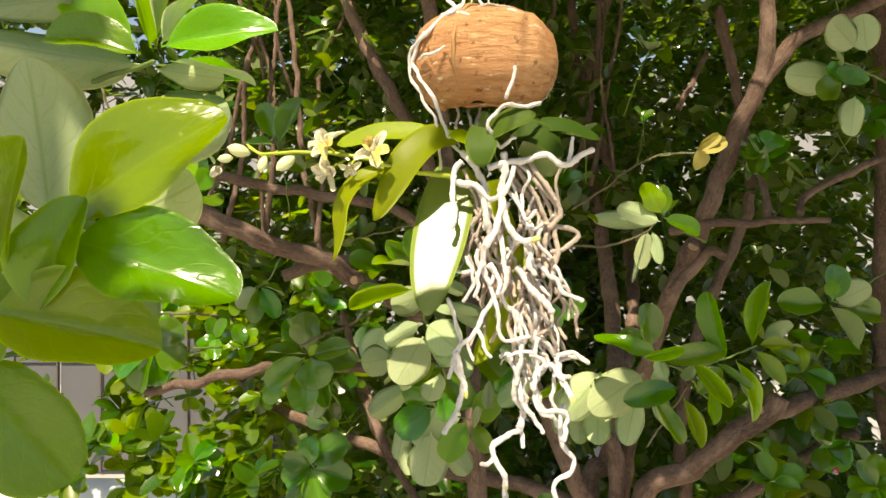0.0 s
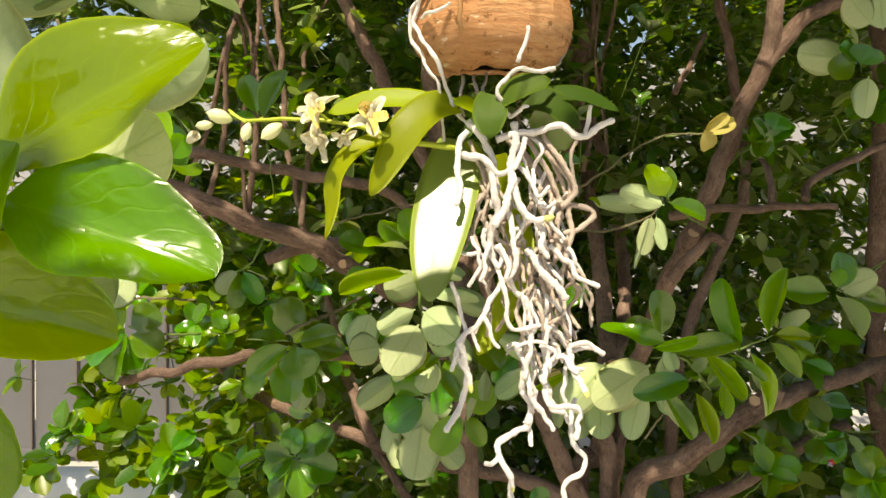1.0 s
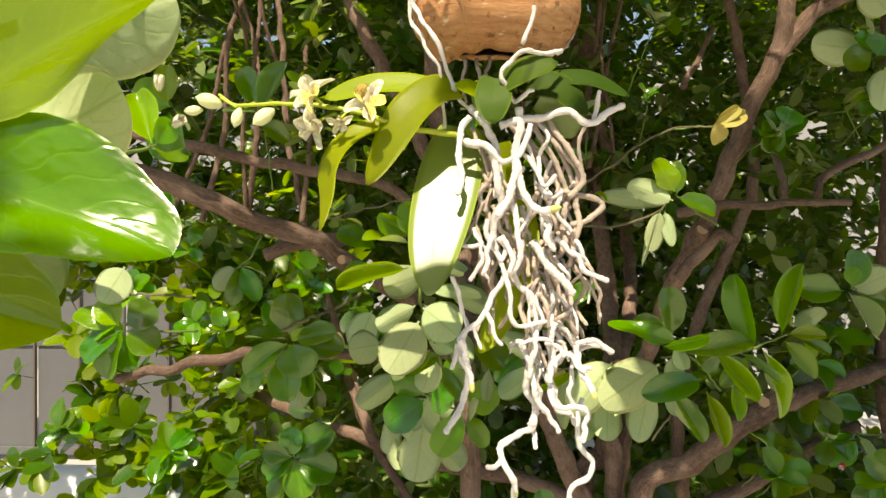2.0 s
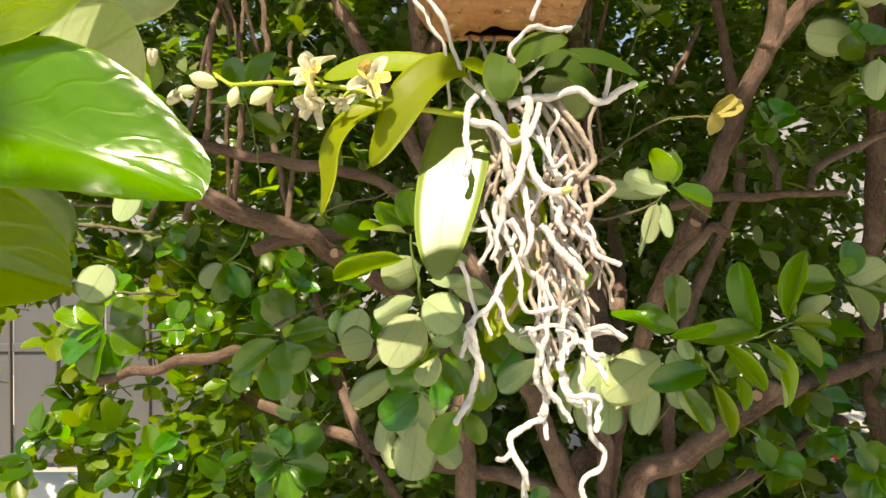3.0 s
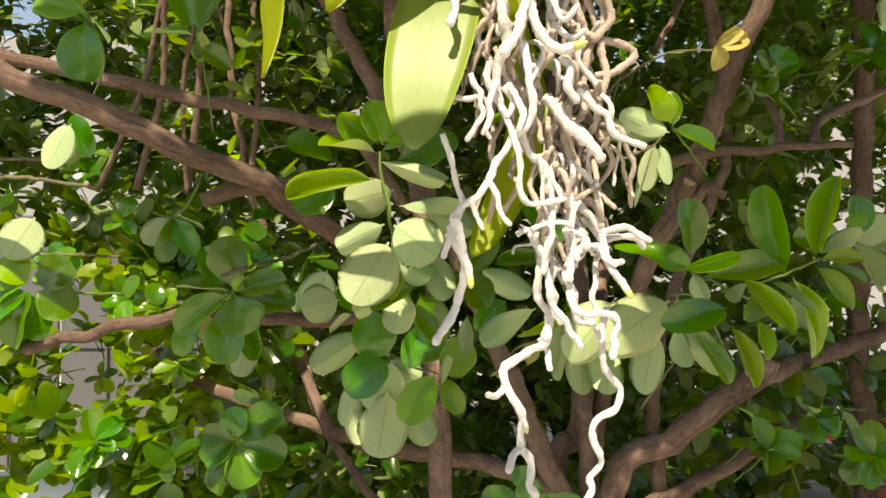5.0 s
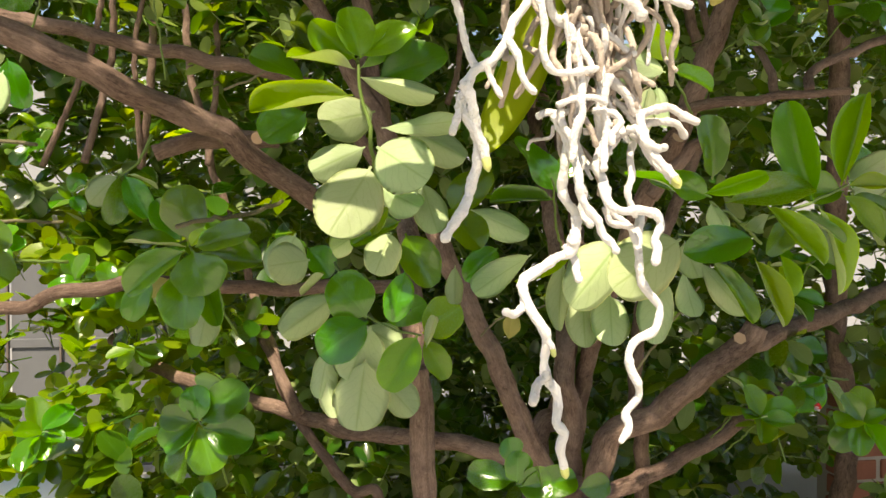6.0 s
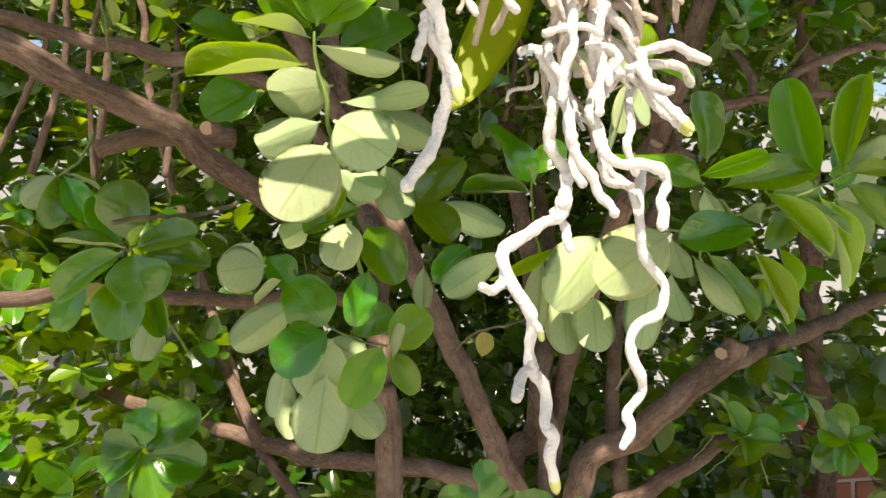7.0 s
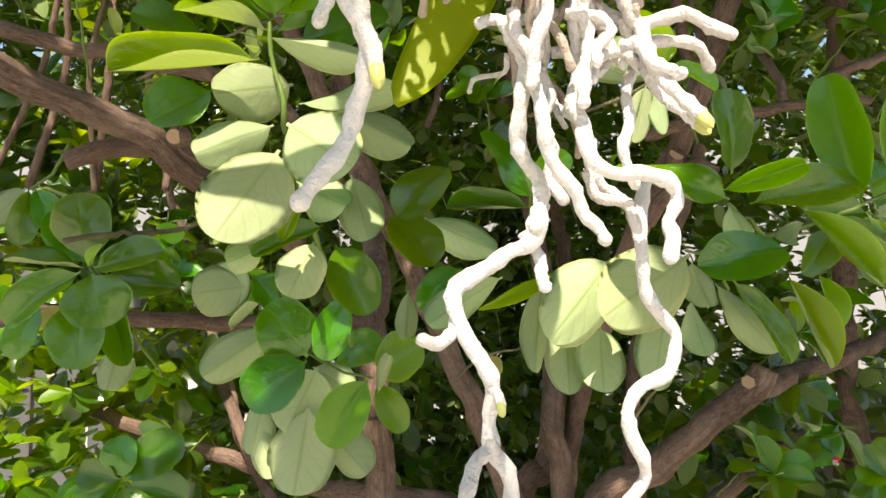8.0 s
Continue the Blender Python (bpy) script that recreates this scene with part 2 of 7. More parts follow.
EARTH = ground_material()
PAVING = plain_material("pavement_concrete", (0.32, 0.31, 0.29), (0.44, 0.43, 0.40), 3.0, 0.9, 0.3, 0.004)
# unseen yard, made pale and warm to bounce light onto leaf undersides
YARD_BOUNCE = plain_material("bounce_yard_concrete", (0.48, 0.45, 0.39), (0.60, 0.57, 0.50), 3.0, 0.9, 0.3, 0.004)
PLASTER = plain_material("pale_plaster", (0.26, 0.26, 0.275), (0.34, 0.34, 0.35), 2.0, 0.9, 0.3, 0.004)
BRICK = plain_material("red_brick", (0.20, 0.075, 0.05), (0.33, 0.13, 0.085), 9.0, 0.9, 0.5, 0.003)
MORTAR = plain_material("mortar", (0.30, 0.27, 0.24), (0.40, 0.37, 0.33), 30.0, 0.95)
GATE_GREY = plain_material("grey_gate_paint", (0.105, 0.107, 0.115), (0.145, 0.148, 0.158), 5.0, 0.5, 0.15, 0.002)
RUST = plain_material("rusty_bar", (0.105, 0.085, 0.078), (0.145, 0.115, 0.10), 30.0, 0.8)
WHITE_PAINT = plain_material("white_car_paint", (0.78, 0.78, 0.78), (0.82, 0.82, 0.82), 4.0, 0.25, 0.02, 0.001, 0.6)
WHITE_STAND_IN = plain_material("white_stand_in_paint", (0.66, 0.66, 0.66), (0.80, 0.80, 0.79), 6.0, 0.6, 0.2, 0.002)
RED = plain_material("red_plastic", (0.55, 0.02, 0.02), (0.62, 0.04, 0.03), 30.0, 0.4)
WIRE = plain_material("galvanised_wire", (0.40, 0.40, 0.40), (0.55, 0.55, 0.55), 90.0, 0.45)


# ---- shapes ----
def link_mesh(name, verts, faces, mats, parent=None, label="", uvs=None, slots=None, smooth=True):
    me = bpy.data.meshes.new(name)
    me.from_pydata([tuple(v) for v in verts], [], [tuple(f) for f in faces])
    for m in mats if isinstance(mats, (list, tuple)) else (mats,):
        me.materials.append(m)
    if uvs is not None:
        layer = me.uv_layers.new(name="UVMap")
        idx = np.empty(len(me.loops), dtype=np.int32)
        me.loops.foreach_get("vertex_index", idx)
        layer.data.foreach_set("uv", np.asarray(uvs, dtype=np.float32)[idx].ravel())
    if slots is not None:
        me.polygons.foreach_set("material_index", np.asarray(slots, dtype=np.int32))
    me.polygons.foreach_set("use_smooth", np.full(len(me.polygons), smooth))
    me.update()
    ob = new(name, me)
    if parent is not None:
        ob.parent = parent
    if label:
        ob["label"] = label
    return ob


def part(name, bm, mat, parent, label="", smooth=False):
    me = bpy.data.meshes.new(name)
    bm.to_mesh(me)
    bm.free()
    for m in mat if isinstance(mat, (list, tuple)) else (mat,):
        me.materials.append(m)
    if smooth:
        me.polygons.foreach_set("use_smooth", np.full(len(me.polygons), True))
    ob = new(name, me)
    if parent is not None:
        ob.parent = parent
    if label:
        ob["label"] = label
    return ob


def box(bm, x0, x1, y0, y1, z0, z1, bevel=0.0):
    made = bmesh.ops.create_cube(bm, size=1.0, matrix=Matrix.Translation(((x0 + x1) / 2, (y0 + y1) / 2, (z0 + z1) / 2)) @ Matrix.Diagonal((x1 - x0, y1 - y0, z1 - z0, 1)))
    if bevel:
        edges = list({e for v in made["verts"] for e in v.link_edges})
        bmesh.ops.bevel(bm, geom=edges, offset=bevel, segments=2, affect="EDGES", profile=0.5)
    return bm


def spline(points, step):
    """A Catmull-Rom curve through the points, sampled about every step metres, with the parameter 0..1 at each sample."""
    p = [Vector(q) for q in points]
    p = [p[0] * 2 - p[1]] + p + [p[-1] * 2 - p[-2]]
    out, par = [], []
    for i in range(1, len(p) - 2):
        n = max(2, int((p[i + 1] - p[i]).length / step + 0.5))
        for k in range(n):
            t = k / n
            a, b, c, d = p[i - 1], p[i], p[i + 1], p[i + 2]
            out.append(0.5 * ((2 * b) + (c - a) * t + (2 * a - 5 * b + 4 * c - d) * t * t + (3 * b - a - 3 * c + d) * t**3))
            par.append((i - 1 + t) / (len(p) - 3))
    out.append(p[-2])
    par.append(1.0)
    return out, par


def tube(points, radius, sides=8, step=0.006, wiggle=0.0, rough=0.0, seed=0, cap="round", freq=1.0, ridge=0.0):
    """A tapered, uneven tube along a curve. radius: a number or a function of 0..1. Returns vertices, faces and UVs."""
    pts, par = spline(points, step)
    fr = radius if callable(radius) else (lambda t: radius)
    off = Vector((seed * 3.17, seed * 1.73, seed * 0.71))
    if wiggle:
        pts = [q + wiggle * Vector(noise.noise_vector(q * 95.0 * freq + off)) * min(1.0, 6 * t, 0.25 + 8 * (1 - t)) for q, t in zip(pts, par)]
    verts, faces, uvs = [], [], []
    ref = Vector((0.31, -0.87, 0.38))
    length = 0.0
    n = len(pts)
    rings = []
    for i, q in enumerate(pts):
        t = (pts[min(i + 1, n - 1)] - pts[max(i - 1, 0)]).normalized()
        if i:
            length += (q - pts[i - 1]).length
        ref = (ref - t * ref.dot(t)).normalized()
        rings.append((q, t, ref.copy(), t.cross(ref), fr(par[i]), length))
    if cap == "round":
        q, t, a, b, r, l = rings[-1]
        rings += [(q + t * r * 0.5, t, a, b, r * 0.85, l + r * 0.5), (q + t * r * 0.9, t, a, b, r * 0.45, l + r)]
    for q, t, a, b, r, l in rings:
        for k in range(sides):
            w = 2 * math.pi * k / sides
            d = a * math.cos(w) + b * math.sin(w)
            rr = r * (1 + rough * noise.noise(q * (0.9 / max(r, 0.0015)) * 0.35 + d * 1.1 + off))
            if rough > 0.25:
                rr += r * 0.5 * rough * noise.noise(q * (0.8 / max(r, 0.0015)) + d * 1.6 + off)
            if ridge:
                rr *= 1 + ridge * noise.noise(Vector((math.cos(w) * 3.2, math.sin(w) * 3.2, l * 22)) + off) + 0.6 * ridge * noise.noise(Vector((math.cos(w) * 7, math.sin(w) * 7, l * 60)) + off)
            verts.append(q + d * rr)
            uvs.append((k / sides, l * 6))
    for i in range(len(rings) - 1):
        for k in range(sides):
            k2 = (k + 1) % sides
            faces.append((i * sides + k, i * sides + k2, (i + 1) * sides + k2, (i + 1) * sides + k))
    for i, order in ((0, -1), (len(rings) - 1, 1)):
        faces.append(tuple(i * sides + k for k in range(sides))[::order])
    return verts, faces, uvs


def blade(rows, cols, curl, fold, twist, wave, shape, thick, seed):
    """A leaf of length 1 along +y and width 1 along x, upper side +z: two skins that meet at the rim."""
    rnd = random.Random(seed)
    ph = rnd.uniform(0, 6.28)
    verts, uvs, faces, slots = [], [], [], []
    for skin in (0, 1):
        for i in range(rows + 1):
            u = 0.5 - 0.5 * math.cos(math.pi * (0.35 * i / rows + 0.65 * (1 - (1 - i / rows) ** 1.6)))
            half = 0.5 * shape(u)
            for j in range(cols + 1):
                v = 2 * j / cols - 1
                crimp = 1 + ((-0.009 if i % 2 else 0.007) + 0.03 * math.sin(i * 0.7 + 2 * ph + v)) * abs(v) ** 6
                x = v * half * crimp
                z = curl * (u * u - 0.1) * 1.0 - curl * 0.1 + fold * abs(v) * half * 2 + wave * math.sin(5 * u + ph) * v * half
                z += twist * (u - 0.5) * v * half
                if skin:
                    z -= thick * (1 - v * v) * (1 - (2 * u - 1) ** 2 * 0.9)
                verts.append((x, u - 0.12 * abs(curl) * u * u, z))
                uvs.append((0.5 + 0.5 * v, u))
    w = cols + 1
    off = (rows + 1) * w
    for i in range(rows):
        for j in range(cols):
            a = i * w + j
            faces.append((a, a + 1, a + w + 1, a + w))
            slots.append(0)
            faces.append((off + a, off + a + w, off + a + w + 1, off + a + 1))
            slots.append(1)
    rim = [i * w for i in range(rows + 1)], [i * w + cols for i in range(rows + 1)]
    for e, edge in enumerate(rim):
        for a, b in zip(edge[:-1], edge[1:]):
            f = (a, b, off + b, off + a)
            faces.append(f if e == 0 else f[::-1])
            slots.append(1)
    return verts, faces, uvs, slots


def obovate(u):
    """Leaf with a wedge-shaped foot, broadest past its middle, with a blunt round end and a short stalk."""
    if u < 0.06:
        return 0.06
    s = (u - 0.06) / 0.94
    return max(0.04, max(0.0, 1 - (2 * s**1.12 - 1) ** 2) ** (0.60 - 0.20 * s))


def oval(u):
    """Almost round leaf on a short stalk."""
    s = max(0.0, (u - 0.06) / 0.94)
    return max(0.05, max(0.0, 1 - (2 * s - 1) ** 2) ** 0.5)


def narrow(u):
    return max(0.04, math.sin(math.pi * min(1.0, 0.03 + u * 0.97)) ** 0.7)


def strap(u):
    """Orchid leaf: narrow at its foot, parallel sides, round end."""
    return max(0.10, min(1.0, 0.42 + 1.5 * u) * (1 - max(0.0, (u - 0.62) / 0.38) ** 2.6) ** 0.5)


def keep_mesh(name, mats, data):
    v, f, uv, s = data
    ob = link_mesh(name, v, f, mats, None, "", uv, s)
    me = ob.data
    bpy.data.objects.remove(ob)
    return me


BLADES = {}
for kind, mats in (("plain", (LEAF_TOP, LEAF_UNDER)), ("young", (LEAF_YOUNG, LEAF_UNDER)), ("yellow", (LEAF_YELLOW, LEAF_YELLOW))):
    BLADES[kind] = [
        keep_mesh("leaf", mats, blade(28, 8, c, f, t, w, obovate, 0.010, 11 + k))
        for k, (c, f, t, w) in enumerate(((-0.12, 0.12, 0.2, 0.12), (-0.24, 0.18, -0.3, 0.16), (0.06, 0.22, 0.3, 0.12), (-0.18, 0.05, -0.2, 0.20), (-0.04, 0.15, 0.4, 0.16), (-0.20, 0.10, 0.1, 0.12)))
    ]
BLADES["round"] = [keep_mesh("leaf", (LEAF_TOP, LEAF_UNDER), blade(28, 8, c, f, t, w, oval, 0.010, 51 + k)) for k, (c, f, t, w) in enumerate(((-0.10, 0.06, 0.1, 0.06), (-0.18, 0.10, -0.15, 0.08), (0.05, 0.08, 0.1, 0.10), (-0.06, 0.04, 0.2, 0.05)))]
BLADES["lance"] = [keep_mesh("leaf", (LEAF_TOP, LEAF_UNDER), blade(9, 4, c, f, t, w, narrow, 0.012, 31 + k)) for k, (c, f, t, w) in enumerate(((-0.12, 0.25, 0.2, 0.05), (-0.25, 0.3, -0.2, 0.08), (0.08, 0.35, 0.1, 0.06)))]
leaf_rng = random.Random(5)


def place_leaf(parent, foot, tip, width, normal, kind="plain", tilt=14.0, label=""):
    """A leaf object from foot to tip, its upper side turned towards normal."""
    foot, tip = Vector(foot), Vector(tip)
    y = tip - foot
    length = y.length
    y.normalize()
    z = Vector(normal)
    z = (z - y * z.dot(y)).normalized()
    z = Matrix.Rotation(radians(leaf_rng.uniform(-tilt, tilt)), 3, y) @ z
    x = y.cross(z)
    m = Matrix((x * width, y * length, z * length)).transposed().to_4x4()
    m.translation = foot
    ob = new("leaf", leaf_rng.choice(BLADES[kind]))
    ob.matrix_world = m
    if parent is not None:
        ob.parent = parent
    if label:
        ob["label"] = label
    return ob


FACE = {"t": (0.05, -0.88, 0.47), "u": (0.05, 1.0, -0.08), "h": (0.0, -0.25, 1.0), "d": (0.1, -0.95, -0.1), "l": (-0.75, -0.55, 0.4), "r": (0.75, -0.55, 0.4)}


def sprig(parent, path, radius=0.0016):
    """A green shoot of the shrub; its leaves hang from it as sub-parts."""
    v, f, uv = tube(path, lambda t: radius * (0.85 - 0.3 * t), 6, 0.008, 0.002, 0.1, len(path) + path[0][0] * 9)
    return link_mesh("shoot", v, f, STEM, parent, "", uv)


def limb(parent, name, path, r0, r1, seed=1, label=""):
    """A woody stem, knobbly and tapered."""
    v, f, uv = tube(path, lambda t: r0 + (r1 - r0) * t, 24, 0.006, 0.006, 0.14, seed, "flat", 0.25, 0.035)
    return link_mesh(name, v, f, BARK, parent, label, uv)


def twig(parent, path, r0, r1, seed=1):
    v, f, uv = tube(path, lambda t: r0 + (r1 - r0) * t, 7, 0.01, 0.003, 0.15, seed)
    return link_mesh("twig", v, f, BARK if r0 > 0.0035 else TWIG, parent, "", uv)


def empty(name, place):
    ob = new(name)
    ob.empty_display_size = 0.05
    ob.location = place
    bpy.context.view_layer.update()
    return ob


def adopt(parent):
    """Lets the parts keep their places under a thing that stands away from the origin."""
    inv = Matrix.Translation(parent.location).inverted()
    for c in parent.children:
        c.matrix_parent_inverse = inv


def shoot_of_leaves(parent, place, way, count, seed, size=(0.040, 0.058)):
    """A shoot with its leaves as sub-parts, set round its end."""
    rng = random.Random(seed)
    place, way = Vector(place), Vector(way).normalized()
    a = way.orthogonal().normalized()
    b = way.cross(a)
    stem = sprig(parent, [place - way * 0.09 + Vector((0, 0.04, -0.03)), place - way * 0.05, place])
    turn = rng.uniform(0, 6.28)
    for k in range(count):
        w = turn + 2.4 * k
        lift = rng.uniform(0.05, 0.7)
        d = ((a * math.cos(w) + b * math.sin(w)) * (1 - lift * 0.5) + way * lift + Vector((0, 0, -0.1))).normalized()
        foot = place - way * rng.uniform(0.0, 0.03)
        length = rng.uniform(*size)
        up = way * 0.9 + Vector((rng.uniform(-0.4, 0.4), -0.2, 0.8))
        place_leaf(stem, foot, foot + d * length, length * rng.uniform(0.55, 0.72), up, "young" if rng.random() < 0.18 else "plain", 20)
    return stem


def foliage(parent, name, hubs, seed, size=(0.036, 0.060), under=0.25, single=True, per=(5, 9), droop=0.15, mats=None):
    """Many shoots with leaves round each hub, joined as one mesh. hubs: (place, way of the shoot)."""
    rng = random.Random(seed)
    V, F, U, S = [], [], [], []
    for place, way in hubs:
        place, way = Vector(place), Vector(way).normalized()
        a = way.orthogonal().normalized()
        b = way.cross(a)
        # stalk
        tail = place - way * rng.uniform(0.04, 0.09)
        k0 = len(V)
        for q, r in ((tail, 0.0016), (place, 0.0011)):
            for k in range(3):
                w = 2.094 * k
                V.append(q + (a * math.cos(w) + b * math.sin(w)) * r)
                U.append((0.5, 0.5))
        for k in range(3):
            F.append((k0 + k, k0 + (k + 1) % 3, k0 + 3 + (k + 1) % 3, k0 + 3 + k))
            S.append(1)
        count = rng.randint(*per)
        turn = rng.uniform(0, 6.28)
        for k in range(count):
            w = turn + 2.4 * k
            lift = rng.uniform(0.05, 0.75)
            d = (a * math.cos(w) + b * math.sin(w)) * (1 - lift * 0.5) + way * lift + Vector((0, 0, -droop))
            d.normalize()
            up = (way * 0.8 + Vector((0, 0, 0.9)) + Vector((rng.uniform(-0.4, 0.4), rng.uniform(-0.4, 0.4), 0)))
            up = (up - d * up.dot(d)).normalized()
            if rng.random() < 0.06:
                up = -up
            side = d.cross(up)
            L = rng.uniform(*size)
            W = L * rng.uniform(0.5, 0.68)
            foot = place - way * rng.uniform(0.0, 0.035)
            curl, fold = rng.uniform(-0.3, 0.1), rng.uniform(0.02, 0.12)
            mat = 1 if rng.random() < under else 0
            k0 = len(V)
            for u, h in ((0.0, 0.03), (0.10, 0.20), (0.36, 0.45), (0.65, 0.50), (0.89, 0.34), (1.0, 0.10)):
                for v in (-1, 0, 1):
                    V.append(foot + d * (u * L) + side * (v * h * W) + up * (curl * u * u * L + fold * abs(v) * h * L * 2))
                    U.append((0.5 + 0.5 * v, u))
            for i in range(5):
                for j in range(2):
                    q = k0 + i * 3 + j
                    F.append((q, q + 1, q + 4, q + 3))
                    S.append(mat)
    ob = link_mesh(name, V, F, mats or (FAR_TOP_SHADED, FAR_UNDER_SHADED), parent, "", U, S)
    ob["kind"] = "stuff"
    return ob


def small_blossom(parent, place, way, size):
    """A small half-open white blossom of the shrub."""
    way = Vector(way).normalized()
    a = way.orthogonal().normalized()
    b = way.cross(a)
    v, f, uv, _ = blade(8, 4, 0.5, 0.3, 0.1, 0.2, obovate, 0.03, 8)
    first = None
    for k in range(5):
        w = 2 * math.pi * k / 5
        out = (a * math.cos(w) + b * math.sin(w) + way * 1.1).normalized()
        nor = (way - out * way.dot(out)).normalized()
        m = Matrix((out.cross(nor) * size * 0.55, out * size, nor * size)).transposed()
        ob = link_mesh("petal" if first else "blossom", [m @ Vector(q) + Vector(place) for q in v], f, PETAL, first or parent, "" if first else "small white half-open blossom", uv)
        first = first or ob


def red_blossom(parent, place):
    """A small red and white blossom deep in the shrub."""
    v, f, uv, _ = blade(6, 4, 0.3, 0.3, 0.1, 0.1, oval, 0.03, 5)
    first = None
    for k in range(5):
        w = 2 * math.pi * k / 5
        way = Vector((math.cos(w), -0.5, math.sin(w))).normalized()
        nor = (Vector((0, -1, 0)) - way * -way.y).normalized()
        m = Matrix((way.cross(nor) * 0.011, way * 0.014, nor * 0.014)).transposed() * 0.62
        ob = link_mesh("red_petal" if k else "red_blossom", [m @ Vector(q) + Vector(place) for q in v], f, RED if k < 3 else WHITE_PAINT, first or parent, "" if k else "small red and white blossom", uv)
        first = first or ob

# ---- the bush whose shoots hang before the lens ----
near_shrub = tagged(empty("shrub", (-0.62, 0.30, 0.0)), "green glossy-leaved shrub with shoots reaching out close by", "shrub", "", "")
limb(near_shrub, "stem", [(-0.62, 0.30, 0.0), (-0.58, 0.31, 0.8), (-0.36, 0.33, 1.35), (-0.2076, 0.2700, 1.5137)], 0.016, 0.005, 3)
limb(near_shrub, "branch", [(-0.36, 0.33, 1.35), (-0.25, 0.29, 1.52), (-0.1793, 0.2500, 1.5706)], 0.006, 0.0025, 4)
shoot = sprig(near_shrub, [(-0.2021, 0.2800, 1.5940), (-0.1421, 0.2500, 1.5640), (-0.0991, 0.2250, 1.5640)])
place_leaf(shoot, (-0.0941, 0.2220, 1.5670), (-0.0561, 0.2150, 1.5760), 0.0161, FACE["t"], "young", 8)
place_leaf(shoot, (-0.0931, 0.2250, 1.5630), (-0.0651, 0.2320, 1.5620), 0.0153, FACE["h"], "young", 8)
place_leaf(shoot, (-0.1011, 0.2250, 1.5680), (-0.1111, 0.2350, 1.6050), 0.0158, FACE["r"], "young", 8)
place_leaf(shoot, (-0.0991, 0.2280, 1.5690), (-0.0971, 0.2400, 1.6090), 0.0133, FACE["l"], "young", 8)
place_leaf(shoot, (-0.0951, 0.2250, 1.5690), (-0.0861, 0.2400, 1.6010), 0.0120, FACE["l"], "plain", 8)
place_leaf(shoot, (-0.1011, 0.2200, 1.5640), (-0.1301, 0.2120, 1.5730), 0.0185, FACE["t"], "young", 8)
place_leaf(shoot, (-0.1101, 0.2350, 1.5670), (-0.1701, 0.2400, 1.5730), 0.0214, FACE["u"], "plain", 8)
place_leaf(shoot, (-0.1261, 0.2400, 1.5950), (-0.1611, 0.2350, 1.5840), 0.0163, FACE["u"], "plain", 8)
place_leaf(shoot, (-0.1051, 0.2400, 1.5660), (-0.0831, 0.2500, 1.5640), 0.0105, FACE["u"], "plain", 8)
place_leaf(shoot, (-0.1101, 0.2350, 1.5740), (-0.1381, 0.2400, 1.5910), 0.0163, FACE["t"], "young", 8)
shoot = sprig(near_shrub, [(-0.2082, 0.2700, 1.5300), (-0.1552, 0.2400, 1.5080), (-0.1202, 0.2100, 1.5070)])
place_leaf(shoot, (-0.1162, 0.2050, 1.5080), (-0.0692, 0.1950, 1.5440), 0.0343, FACE["t"], "young", 8)
place_leaf(shoot, (-0.1182, 0.2350, 1.5400), (-0.0802, 0.2450, 1.5550), 0.0288, FACE["u"], "plain", 8)
place_leaf(shoot, (-0.1232, 0.2220, 1.5040), (-0.0792, 0.2220, 1.5210), 0.0238, FACE["u"], "plain", 8)
place_leaf(shoot, (-0.1352, 0.2250, 1.5100), (-0.1392, 0.2250, 1.5650), 0.0367, FACE["u"], "round", 8)
place_leaf(shoot, (-0.1282, 0.1900, 1.4910), (-0.1192, 0.1850, 1.5320), 0.0193, FACE["t"], "young", 8)
place_leaf(shoot, (-0.1192, 0.1950, 1.4800), (-0.1082, 0.1900, 1.5160), 0.0195, FACE["t"], "young", 8)
shoot = sprig(near_shrub, [(-0.2170, 0.2700, 1.4903), (-0.1570, 0.2300, 1.4843), (-0.1180, 0.2050, 1.5013)])
place_leaf(shoot, (-0.1120, 0.1980, 1.5023), (-0.0590, 0.1860, 1.4883), 0.0293, FACE["t"], "young", 8)
place_leaf(shoot, (-0.1340, 0.1950, 1.4803), (-0.0830, 0.1880, 1.4753), 0.0271, FACE["t"], "young", 8)
place_leaf(shoot, (-0.1210, 0.2150, 1.4863), (-0.0910, 0.2150, 1.4743), 0.0221, FACE["u"], "plain", 8)
place_leaf(shoot, (-0.1290, 0.2050, 1.4943), (-0.1400, 0.2000, 1.4643), 0.0261, FACE["t"], "young", 8)
place_leaf(shoot, (-0.1410, 0.2100, 1.4903), (-0.1430, 0.2000, 1.5183), 0.0246, FACE["u"], "plain", 8)
shoot = sprig(near_shrub, [(-0.2400, 0.2700, 1.4713), (-0.1840, 0.2300, 1.4613), (-0.1540, 0.2100, 1.4633)])
place_leaf(shoot, (-0.1500, 0.2050, 1.4643), (-0.1130, 0.1950, 1.4303), 0.0326, FACE["t"], "young", 8)
place_leaf(shoot, (-0.1520, 0.2100, 1.4613), (-0.1470, 0.2100, 1.4253), 0.0270, FACE["u"], "plain", 8)
shoot = sprig(near_shrub, [(-0.1810, 0.3600, 1.5340), (-0.1700, 0.4100, 1.5310), (-0.1600, 0.4250, 1.5370)])
place_leaf(shoot, (-0.1600, 0.4250, 1.5380), (-0.1520, 0.4300, 1.5520), 0.0147, FACE["r"], "young", 8)
place_leaf(shoot, (-0.1650, 0.4280, 1.5350), (-0.1410, 0.4200, 1.5320), 0.0160, FACE["h"], "plain", 8)
